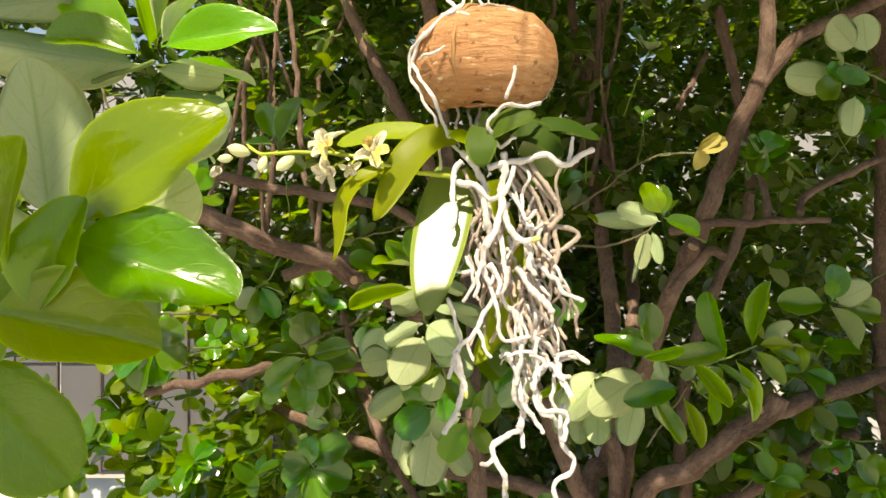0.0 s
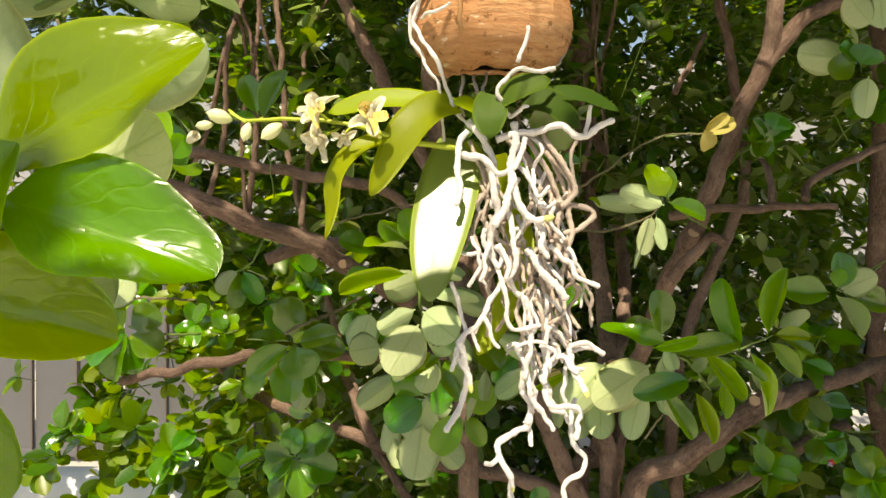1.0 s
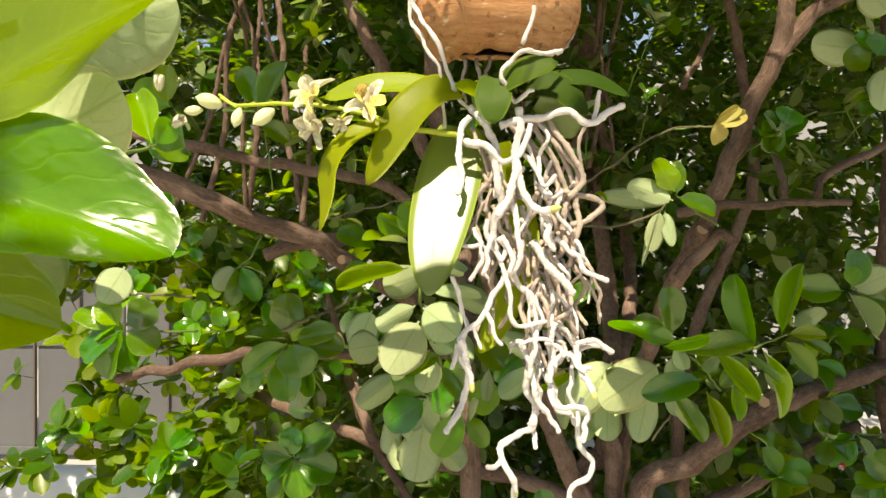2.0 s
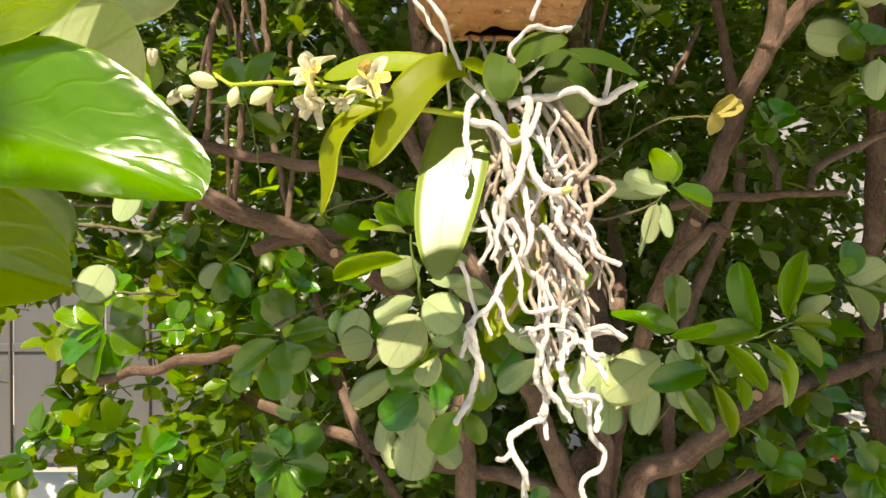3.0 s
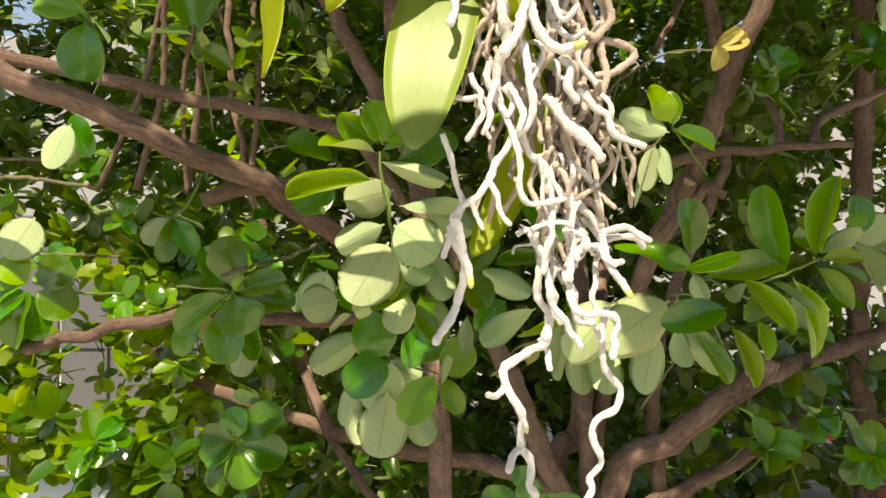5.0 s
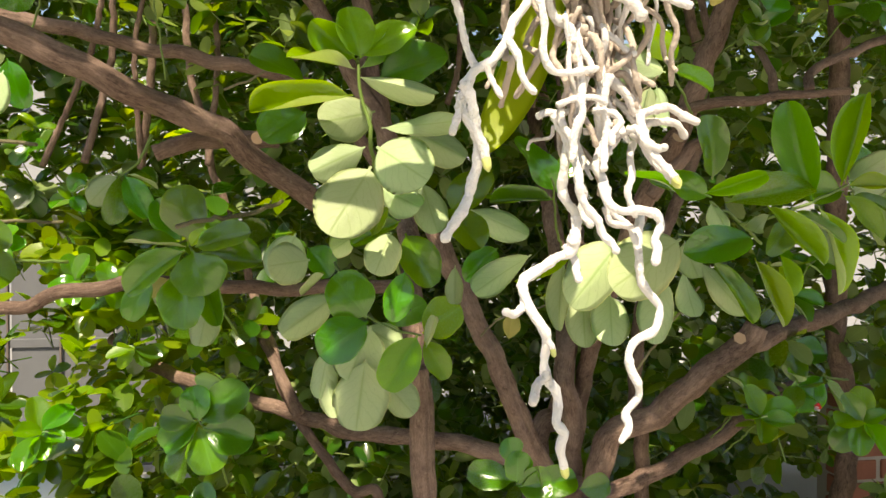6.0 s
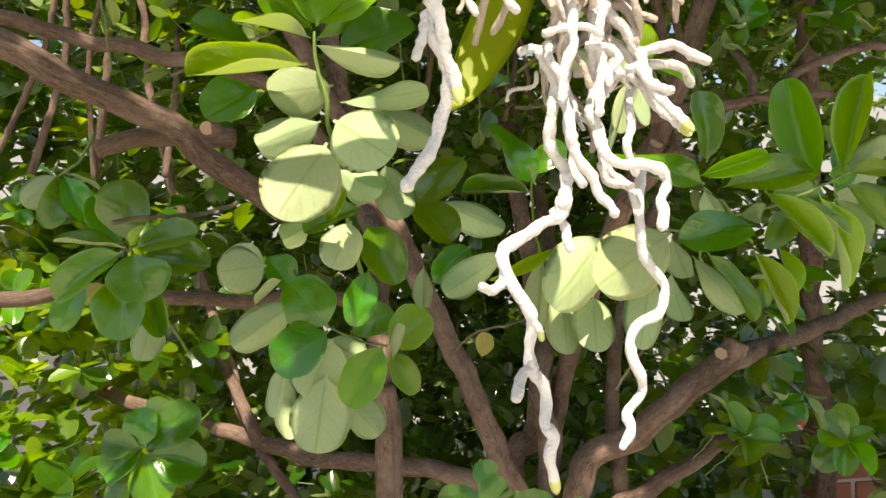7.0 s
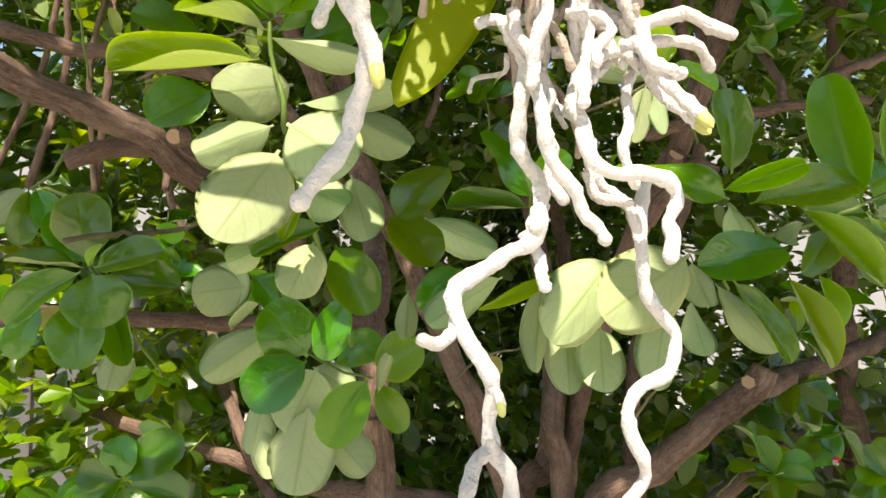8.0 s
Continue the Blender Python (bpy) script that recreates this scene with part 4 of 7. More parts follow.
place_leaf(shoot, (0.2050, 0.6500, 1.4080), (0.1680, 0.6380, 1.4160), 0.0173, FACE["t"], "plain", 8)
shoot = sprig(shrub, [(0.2250, 0.6200, 1.3870), (0.2560, 0.6080, 1.3970), (0.2770, 0.6040, 1.4070), (0.2860, 0.6000, 1.4120)], 0.0015)
place_leaf(shoot, (0.2530, 0.5880, 1.4010), (0.2350, 0.5880, 1.4620), 0.0251, FACE["l"], "young", 5)
place_leaf(shoot, (0.2820, 0.6000, 1.4120), (0.3010, 0.6000, 1.4700), 0.0185, FACE["l"], "young", 5)
place_leaf(shoot, (0.3020, 0.6220, 1.4150), (0.2810, 0.6100, 1.4420), 0.0141, FACE["t"], "young", 8)
place_leaf(shoot, (0.3000, 0.6150, 1.4160), (0.3200, 0.6030, 1.4340), 0.0157, FACE["u"], "plain", 8)
place_leaf(shoot, (0.2900, 0.6050, 1.4110), (0.3170, 0.5930, 1.4140), 0.0117, FACE["t"], "young", 8)
place_leaf(shoot, (0.2860, 0.6050, 1.4060), (0.3120, 0.5930, 1.3780), 0.0153, FACE["t"], "young", 8)
place_leaf(shoot, (0.2240, 0.5920, 1.3990), (0.2530, 0.5800, 1.3610), 0.0147, FACE["d"], "young", 8)
place_leaf(shoot, (0.2490, 0.6000, 1.3960), (0.2760, 0.5880, 1.3750), 0.0097, FACE["t"], "plain", 8)
place_leaf(shoot, (0.2670, 0.6050, 1.3980), (0.2870, 0.5930, 1.3430), 0.0123, FACE["t"], "young", 8)
place_leaf(shoot, (0.2470, 0.6100, 1.3680), (0.2450, 0.5980, 1.3400), 0.0124, FACE["t"], "young", 8)
place_leaf(shoot, (0.2400, 0.6100, 1.3940), (0.2160, 0.5980, 1.3800), 0.0105, FACE["u"], "plain", 8)
place_leaf(shoot, (0.2600, 0.6150, 1.3900), (0.2340, 0.6030, 1.3690), 0.0170, FACE["t"], "plain", 8)
place_leaf(shoot, (0.2850, 0.6250, 1.3890), (0.2920, 0.6130, 1.3570), 0.0149, FACE["u"], "plain", 8)
place_leaf(shoot, (0.3060, 0.6200, 1.4070), (0.3290, 0.6080, 1.3950), 0.0141, FACE["t"], "plain", 8)
shoot = sprig(shrub, [(0.3130, 0.7800, 1.3230), (0.2480, 0.7000, 1.3740), (0.2030, 0.6600, 1.3810)], 0.0015)
place_leaf(shoot, (0.1970, 0.6450, 1.3780), (0.1400, 0.6330, 1.3440), 0.0437, FACE["u"], "round", 8)
place_leaf(shoot, (0.1590, 0.6620, 1.3760), (0.1200, 0.6500, 1.3320), 0.0400, FACE["u"], "round", 8)
place_leaf(shoot, (0.1620, 0.6850, 1.3370), (0.1580, 0.6730, 1.2990), 0.0295, FACE["u"], "round", 8)
place_leaf(shoot, (0.1990, 0.6750, 1.3500), (0.1830, 0.6630, 1.3020), 0.0310, FACE["u"], "round", 8)
place_leaf(shoot, (0.1470, 0.7000, 1.3450), (0.1420, 0.6880, 1.2950), 0.0259, FACE["u"], "round", 8)
place_leaf(shoot, (0.1270, 0.6850, 1.3640), (0.1150, 0.6730, 1.3100), 0.0159, FACE["u"], "plain", 8)
place_leaf(shoot, (0.1270, 0.6700, 1.3690), (0.0850, 0.6580, 1.3470), 0.0073, FACE["d"], "young", 8)
place_leaf(shoot, (0.2350, 0.7100, 1.3530), (0.2340, 0.6980, 1.3150), 0.0200, FACE["u"], "plain", 8)
place_leaf(shoot, (0.2240, 0.6900, 1.3770), (0.2270, 0.6780, 1.3460), 0.0191, FACE["u"], "plain", 8)
place_leaf(shoot, (-0.0891, 0.9800, 1.3846), (-0.1105, 0.9716, 1.3289), 0.0468, FACE["u"], "round")
place_leaf(shoot, (-0.0790, 1.0000, 1.3673), (-0.0477, 0.9951, 1.3370), 0.0389, FACE["t"], "plain")
place_leaf(shoot, (0.2124, 1.2000, 1.2243), (0.2228, 1.2115, 1.2601), 0.0264, FACE["t"], "yellow", label="yellowed leaf")
shoot = sprig(shrub, [(0.3801, 0.9500, 1.5099), (0.3091, 0.8500, 1.5241), (0.2680, 0.8050, 1.5402)], 0.0018)
place_leaf(shoot, (0.2647, 0.8000, 1.5433), (0.2412, 0.7895, 1.5782), 0.0303, FACE["t"], "young")
place_leaf(shoot, (0.2713, 0.8100, 1.5407), (0.2667, 0.8162, 1.5828), 0.0283, FACE["t"], "plain")
place_leaf(shoot, (0.2686, 0.8000, 1.5372), (0.3137, 0.8022, 1.5207), 0.0267, FACE["t"], "plain")
place_leaf(shoot, (0.2636, 0.8000, 1.5334), (0.2114, 0.7952, 1.5505), 0.0283, FACE["u"], "round")
place_leaf(shoot, (0.2638, 0.8100, 1.5319), (0.1797, 0.7987, 1.5382), 0.0235, FACE["u"], "round")
place_leaf(shoot, (0.2493, 0.8000, 1.5209), (0.2425, 0.8088, 1.4752), 0.0218, FACE["u"], "round")
place_leaf(shoot, (0.2543, 0.8000, 1.5210), (0.2642, 0.7993, 1.4815), 0.0167, FACE["u"], "round")
place_leaf(shoot, (0.2462, 0.8000, 1.5165), (0.2313, 0.8053, 1.4577), 0.0085, FACE["u"], "lance")
place_leaf(shoot, (0.1835, 0.7800, 1.5292), (0.1738, 0.7891, 1.5420), 0.0141, FACE["h"], "young")
shoot = sprig(shrub, [(0.2635, 0.8000, 1.6134), (0.2896, 0.7950, 1.6154), (0.3043, 0.7900, 1.6159)], 0.0012)
place_leaf(shoot, (0.3030, 0.7900, 1.6159), (0.3431, 0.7951, 1.6313), 0.0179, FACE["d"], "yellow", label="yellowed dying leaf")
place_leaf(shoot, (0.3031, 0.7850, 1.6185), (0.3121, 0.7951, 1.5975), 0.0249, FACE["d"], "yellow", label="yellowed dying leaf")
place_leaf(shoot, (0.3066, 0.7950, 1.6194), (0.3327, 0.7925, 1.6378), 0.0144, FACE["d"], "yellow")
shoot = sprig(shrub, [(-0.1490, 0.9500, 1.2750), (-0.1630, 0.8700, 1.3340), (-0.1660, 0.8100, 1.3720)], 0.0018)
place_leaf(shoot, (-0.1660, 0.8050, 1.3770), (-0.1690, 0.7930, 1.4230), 0.0378, FACE["t"], "plain", 9)
place_leaf(shoot, (-0.1590, 0.8000, 1.3710), (-0.1120, 0.7880, 1.3840), 0.0290, FACE["t"], "plain", 9)
place_leaf(shoot, (-0.1620, 0.8300, 1.3670), (-0.1060, 0.8180, 1.3560), 0.0356, FACE["t"], "plain", 9)
place_leaf(shoot, (-0.1610, 0.8000, 1.3670), (-0.1490, 0.7880, 1.3320), 0.0449, FACE["t"], "plain", 9)
place_leaf(shoot, (-0.1680, 0.8050, 1.3710), (-0.2140, 0.7930, 1.3770), 0.0264, FACE["h"], "plain", 9)
place_leaf(shoot, (-0.1670, 0.8000, 1.3670), (-0.2160, 0.7880, 1.3360), 0.0309, FACE["t"], "plain", 9)
place_leaf(shoot, (-0.1730, 0.8150, 1.3530), (-0.1690, 0.8030, 1.3010), 0.0375, FACE["t"], "plain", 9)
place_leaf(shoot, (-0.2010, 0.8200, 1.3450), (-0.2170, 0.8080, 1.3090), 0.0233, FACE["t"], "plain", 9)
place_leaf(shoot, (-0.1600, 0.7900, 1.3720), (-0.1490, 0.7780, 1.3860), 0.0101, FACE["t"], "young", 9)
place_leaf(shoot, (-0.1770, 0.8300, 1.3760), (-0.1950, 0.8180, 1.4130), 0.0297, FACE["t"], "plain", 9)
place_leaf(shoot, (-0.1690, 0.8500, 1.3580), (-0.1480, 0.8380, 1.2980), 0.0235, FACE["t"], "plain", 9)
place_leaf(shoot, (-0.1650, 0.8800, 1.3140), (-0.1710, 0.8680, 1.2760), 0.0272, FACE["u"], "plain", 9)
place_leaf(shoot, (-0.2090, 0.8600, 1.3350), (-0.1880, 0.8480, 1.3160), 0.0215, FACE["u"], "plain", 9)
shoot = sprig(shrub, [(-0.2346, 0.9500, 1.4880), (-0.2488, 0.9500, 1.4590), (-0.2665, 0.9500, 1.4444)], 0.0022)
place_leaf(shoot, (-0.2686, 0.9500, 1.4444), (-0.2702, 0.9413, 1.3931), 0.0250, FACE["r"], "plain")
place_leaf(shoot, (-0.2629, 0.9500, 1.4445), (-0.2363, 0.9432, 1.4017), 0.0265, FACE["t"], "plain")
place_leaf(shoot, (-0.2594, 0.9500, 1.4445), (-0.2301, 0.9612, 1.4372), 0.0294, FACE["h"], "plain")
place_leaf(shoot, (-0.2700, 0.9500, 1.4444), (-0.2978, 0.9485, 1.4154), 0.0312, FACE["u"], "round")
shoot = sprig(shrub, [(0.6104, 0.9000, 1.7254), (0.5202, 0.8200, 1.7243), (0.4614, 0.7800, 1.7272)], 0.0018)
place_leaf(shoot, (0.4749, 0.7800, 1.6975), (0.4520, 0.7801, 1.7136), 0.0351, FACE["t"], "plain")
place_leaf(shoot, (0.4667, 0.7700, 1.6948), (0.4436, 0.7820, 1.6848), 0.0359, FACE["t"], "plain")
place_leaf(shoot, (0.4782, 0.7800, 1.6942), (0.4880, 0.7754, 1.7125), 0.0364, FACE["t"], "plain")
place_leaf(shoot, (0.4882, 0.7800, 1.6813), (0.4777, 0.7698, 1.6328), 0.0303, FACE["u"], "round")
place_leaf(shoot, (0.4746, 0.7900, 1.7066), (0.4755, 0.7924, 1.7500), 0.0132, FACE["r"], "plain")
place_leaf(shoot, (0.4842, 0.8000, 1.7060), (0.4078, 0.7888, 1.7091), 0.0424, FACE["u"], "round")
place_leaf(shoot, (0.4711, 0.7500, 1.7301), (0.4350, 0.7427, 1.7584), 0.0397, FACE["u"], "round")
place_leaf(shoot, (0.4904, 0.7600, 1.7271), (0.4820, 0.7578, 1.7703), 0.0443, FACE["u"], "round")
shoot = sprig(shrub, [(0.6473, 0.9800, 1.4591), (0.5501, 0.9000, 1.4304), (0.5076, 0.8600, 1.4320)], 0.0020)
place_leaf(shoot, (0.4991, 0.8600, 1.4286), (0.4385, 0.8627, 1.4315), 0.0355, FACE["t"], "plain")
place_leaf(shoot, (0.5075, 0.8600, 1.4334), (0.5113, 0.8517, 1.4798), 0.0368, FACE["t"], "plain")
place_leaf(shoot, (0.5251, 0.8800, 1.4277), (0.5638, 0.8690, 1.4528), 0.0429, FACE["u"], "round")
place_leaf(shoot, (0.5008, 0.8500, 1.4270), (0.5366, 0.8588, 1.3706), 0.0312, FACE["t"], "plain")
place_leaf(shoot, (0.4950, 0.8400, 1.4382), (0.4970, 0.8355, 1.4596), 0.0192, FACE["h"], "young")
place_leaf(shoot, (0.5288, 0.8800, 1.4277), (0.5889, 0.8910, 1.4097), 0.0337, FACE["t"], "plain")
shoot = sprig(shrub, [(0.5713, 1.0500, 1.6858), (0.4998, 0.9800, 1.6573), (0.4610, 0.9400, 1.6445)], 0.0022)
place_leaf(shoot, (0.4553, 0.9300, 1.6424), (0.4422, 0.9395, 1.6069), 0.0287, FACE["t"], "plain")
place_leaf(shoot, (0.4575, 0.9300, 1.6439), (0.4683, 0.9271, 1.6640), 0.0373, FACE["t"], "plain")
place_leaf(shoot, (0.4587, 0.9400, 1.6430), (0.4337, 0.9390, 1.6364), 0.0291, FACE["t"], "plain")
shoot = sprig(shrub, [(0.8744, 1.3000, 1.1208), (0.7728, 1.2200, 1.1439), (0.7362, 1.1900, 1.1575)], 0.0028)
place_leaf(shoot, (0.7343, 1.1900, 1.1545), (0.6766, 1.1905, 1.1035), 0.0565, FACE["t"], "plain")
place_leaf(shoot, (0.7394, 1.1900, 1.1525), (0.7868, 1.1935, 1.0715), 0.0339, FACE["t"], "plain")
place_leaf(shoot, (0.7930, 1.2500, 1.1771), (0.7292, 1.2514, 1.1874), 0.0496, FACE["t"], "plain")
shoot = sprig(shrub, [(-0.2206, 0.9500, 1.5459), (-0.2241, 0.9200, 1.6192), (-0.2292, 0.9000, 1.6489)], 0.0014)
place_leaf(shoot, (-0.2292, 0.9000, 1.6422), (-0.2733, 0.9029, 1.6452), 0.0277, FACE["h"], "young")
place_leaf(shoot, (-0.2259, 0.9000, 1.6422), (-0.1916, 0.9106, 1.7069), 0.0305, FACE["t"], "plain")
place_leaf(shoot, (-0.2332, 0.9100, 1.6512), (-0.2522, 0.9102, 1.7052), 0.0308, FACE["t"], "plain")
place_leaf(shoot, (-0.2225, 0.9000, 1.6288), (-0.1887, 0.8983, 1.6090), 0.0249, FACE["t"], "plain")
shoot = sprig(shrub, [(-0.3626, 0.9500, 1.5596), (-0.3218, 0.9000, 1.6144), (-0.3242, 0.8500, 1.6548)], 0.0014)
place_leaf(shoot, (-0.2986, 0.8000, 1.6291), (-0.3421, 0.8053, 1.6422), 0.0456, FACE["t"], "young")
place_leaf(shoot, (-0.3018, 0.8000, 1.6322), (-0.3026, 0.7937, 1.6753), 0.0260, FACE["t"], "young")
place_leaf(shoot, (-0.3061, 0.8200, 1.6260), (-0.3107, 0.8152, 1.5696), 0.0508, FACE["t"], "plain")
place_leaf(shoot, (-0.2954, 0.8000, 1.6259), (-0.2803, 0.8115, 1.6054), 0.0195, FACE["h"], "young")
shoot = sprig(shrub, [(-0.3298, 0.9800, 1.3538), (-0.3755, 0.9500, 1.3574), (-0.4127, 0.9400, 1.3692)], 0.0022)
place_leaf(shoot, (-0.4196, 0.9400, 1.3656), (-0.4812, 0.9405, 1.3866), 0.0320, FACE["t"], "young")
place_leaf(shoot, (-0.4196, 0.9400, 1.3656), (-0.4474, 0.9412, 1.4008), 0.0363, FACE["t"], "young")
place_leaf(shoot, (-0.4161, 0.9400, 1.3585), (-0.4681, 0.9283, 1.3251), 0.0407, FACE["t"], "plain")
place_leaf(shoot, (-0.4141, 0.9400, 1.3550), (-0.4084, 0.9380, 1.3021), 0.0436, FACE["t"], "plain")
place_leaf(shoot, (-0.4093, 0.9400, 1.3586), (-0.3687, 0.9419, 1.3370), 0.0436, FACE["t"], "plain")
place_leaf(shoot, (-0.4127, 0.9400, 1.3586), (-0.4380, 0.9285, 1.2970), 0.0436, FACE["t"], "plain")
place_leaf(shoot, (-0.4093, 0.9400, 1.3657), (-0.3759, 0.9428, 1.3939), 0.0436, FACE["t"], "plain")
place_leaf(shoot, (-0.4195, 0.9400, 1.3692), (-0.4589, 0.9432, 1.3545), 0.0334, FACE["t"], "young")
place_leaf(shoot, (-0.4172, 0.9500, 1.4432), (-0.4398, 0.9394, 1.3953), 0.0514, FACE["u"], "round")
place_leaf(shoot, (-0.3788, 0.9500, 1.5507), (-0.4046, 0.9531, 1.4991), 0.0374, FACE["u"], "round")
place_leaf(shoot, (-0.3836, 0.9700, 1.5673), (-0.3691, 0.9692, 1.5164), 0.0301, FACE["t"], "plain")
shoot = sprig(shrub, [(-0.1862, 1.1000, 1.0612), (-0.1944, 1.0500, 1.1325), (-0.2086, 1.0400, 1.1605)], 0.0024)
place_leaf(shoot, (-0.2086, 1.0400, 1.1605), (-0.2493, 1.0443, 1.1270), 0.0406, FACE["t"], "plain")
place_leaf(shoot, (-0.2070, 1.0400, 1.1605), (-0.2160, 1.0365, 1.2022), 0.0357, FACE["t"], "plain")
place_leaf(shoot, (-0.2046, 1.0400, 1.1564), (-0.1576, 1.0450, 1.2035), 0.0455, FACE["t"], "plain")
place_leaf(shoot, (-0.2046, 1.0400, 1.1524), (-0.1453, 1.0457, 1.1335), 0.0487, FACE["t"], "plain")
place_leaf(shoot, (-0.2086, 1.0400, 1.1524), (-0.1903, 1.0285, 1.0997), 0.0487, FACE["t"], "plain")
place_leaf(shoot, (-0.2102, 1.0400, 1.1524), (-0.2377, 1.0295, 1.0920), 0.0455, FACE["h"], "plain")
place_leaf(shoot, (-0.2118, 1.0400, 1.1590), (-0.2573, 1.0442, 1.1678), 0.0325, FACE["t"], "plain")
shoot = sprig(shrub, [(0.2077, 0.9500, 1.0579), (0.1764, 0.9000, 1.1102), (0.1646, 0.8800, 1.1411)], 0.0016)
place_leaf(shoot, (0.1432, 0.9000, 1.1185), (0.0951, 0.9111, 1.1298), 0.0317, FACE["t"], "plain")
place_leaf(shoot, (0.1462, 0.9000, 1.1183), (0.1481, 0.8940, 1.1520), 0.0340, FACE["t"], "plain")
place_leaf(shoot, (0.1462, 0.9000, 1.1154), (0.1853, 0.8990, 1.1158), 0.0374, FACE["t"], "plain")
place_leaf(shoot, (0.1492, 0.9000, 1.1123), (0.2173, 0.9022, 1.1181), 0.0340, FACE["t"], "plain")
place_leaf(shoot, (0.2163, 0.9000, 1.1072), (0.2522, 0.8957, 1.1119), 0.0283, FACE["t"], "plain")
place_leaf(shoot, (0.1435, 0.9000, 1.1418), (0.1370, 0.8967, 1.1664), 0.0283, FACE["t"], "plain")
place_leaf(shoot, (-0.1877, 0.8300, 1.3422), (-0.2046, 0.8255, 1.3292), 0.0179, FACE["t"], "yellow", label="orange-brown dying leaf")
limb(shrub, "branch_stub", [(0.3842, 1.0200, 1.4848), (0.3742, 0.9850, 1.5021)], 0.011, 0.009, 36)
disc = bmesh.new()
bmesh.ops.create_circle(disc, cap_ends=True, segments=12, radius=0.008, matrix=look((0.3742, 0.9830, 1.5041), (0.3742, 1.0350, 1.4721)))
part("cut_face", disc, CUT, shrub, "pale sawn knot on the stem")
disc = bmesh.new()
bmesh.ops.create_circle(disc, cap_ends=True, segments=6, radius=0.009, matrix=look((0.5100, 1.0650, 1.2399), (0.5260, 1.1350, 1.2039)))
part("cut_face", disc, CUT, shrub, "pale chipped patch on the stem")
red_blossom(shrub, (0.6532, 1.1000, 1.1303))
# narrow gaps in the foliage: a place one metre out, the way on per metre, and the half width there
GLIMPSES = [((0.5362, 1.0000, 1.0742), (0.7269, 1.0000, -0.3877), 0.014), ((0.5516, 1.0000, 1.0622), (0.7467, 1.0000, -0.4030), 0.012), ((0.5033, 1.0000, 1.0685), (0.6848, 1.0000, -0.3949), 0.01), ((0.5451, 1.0000, 1.1812), (0.7383, 1.0000, -0.2507), 0.012), ((0.4621, 1.0000, 1.0538), (0.6321, 1.0000, -0.4137), 0.012), ((0.6074, 1.0000, 1.0592), (0.8180, 1.0000, -0.4068), 0.03), ((0.6489, 1.0000, 1.0683), (0.8712, 1.0000, -0.3951), 0.03), ((0.5835, 1.0000, 1.1576), (0.7875, 1.0000, -0.2809), 0.008), ((0.6221, 1.0000, 1.2760), (0.8368, 1.0000, -0.1294), 0.008), ((-0.3925, 1.0000, 1.2438), (-0.4614, 1.0000, -0.1705), 0.01), ((-0.3895, 1.0000, 1.1908), (-0.4576, 1.0000, -0.2385), 0.012), ((-0.1161, 1.0000, 1.2258), (-0.1077, 1.0000, -0.1937), 0.008), ((-0.3521, 1.0000, 1.0967), (-0.4097, 1.0000, -0.3588), 0.006), ((-0.2138, 1.0000, 1.1356), (-0.2327, 1.0000, -0.3091), 0.004), ((-0.2622, 1.0000, 1.2019), (-0.2947, 1.0000, -0.2242), 0.003)]

# further shoots, each leaf its own
shoot_rng = random.Random(8)
for k in range(26):
    if k < 14:
        at = (shoot_rng.uniform(-0.70, -0.22), 0.0, shoot_rng.uniform(0.95, 1.75))
        at = (at[0], 1.04 + 0.75 * (at[2] - 0.85), at[2])
    elif k < 22:
        at = (shoot_rng.uniform(0.48, 0.85), shoot_rng.uniform(1.0, 1.2), shoot_rng.uniform(1.05, 1.75))
    else:
        at = (shoot_rng.uniform(0.0, 0.4), shoot_rng.uniform(1.1, 1.3), shoot_rng.uniform(1.6, 1.85))
    shoot_of_leaves(shrub, at, (shoot_rng.uniform(-0.5, 0.5), -0.7, shoot_rng.uniform(0.1, 0.9)), shoot_rng.randint(5, 7), 100 + k)

# unseen twig added under the crown, shading the broad orchid leaf's foot and end
shoot = sprig(shrub, [(0.02, 0.30, 2.25), (-0.02, 0.16, 2.10), (-0.075, 0.085, 2.04)], 0.0014)
for at, turn in (((-0.010, 0.427, 1.462), 0.2), ((-0.004, 0.424, 1.448), 1.9), ((0.010, 0.480, 1.552), 0.9)):
    mid = Vector(at) + SUN_TO * 0.68
    along = Vector((math.cos(turn), math.sin(turn), 0.25)) * 0.024
    place_leaf(shoot, mid - along, mid + along, 0.026, SUN_TO, "plain", 5)

# masses of smaller leaves further in, depth shade in their colour, and the crown overhead
hub_rng = random.Random(21)


def scatter(count, x0, x1, y0, y1, z0, z1, towards=(0.0, -0.6, 0.7), loose=0.9, clump=0.0):
    found = []
    while len(found) < count:
        q = Vector((hub_rng.uniform(x0, x1), hub_rng.uniform(y0, y1), hub_rng.uniform(z0, z1)))
        if clump and noise.noise(q * 2.6) < clump - 0.5:
            continue
        w = Vector(towards) + loose * Vector((hub_rng.uniform(-1, 1), hub_rng.uniform(-1, 1), hub_rng.uniform(-1, 1)))
        found.append((q, w))
    return found


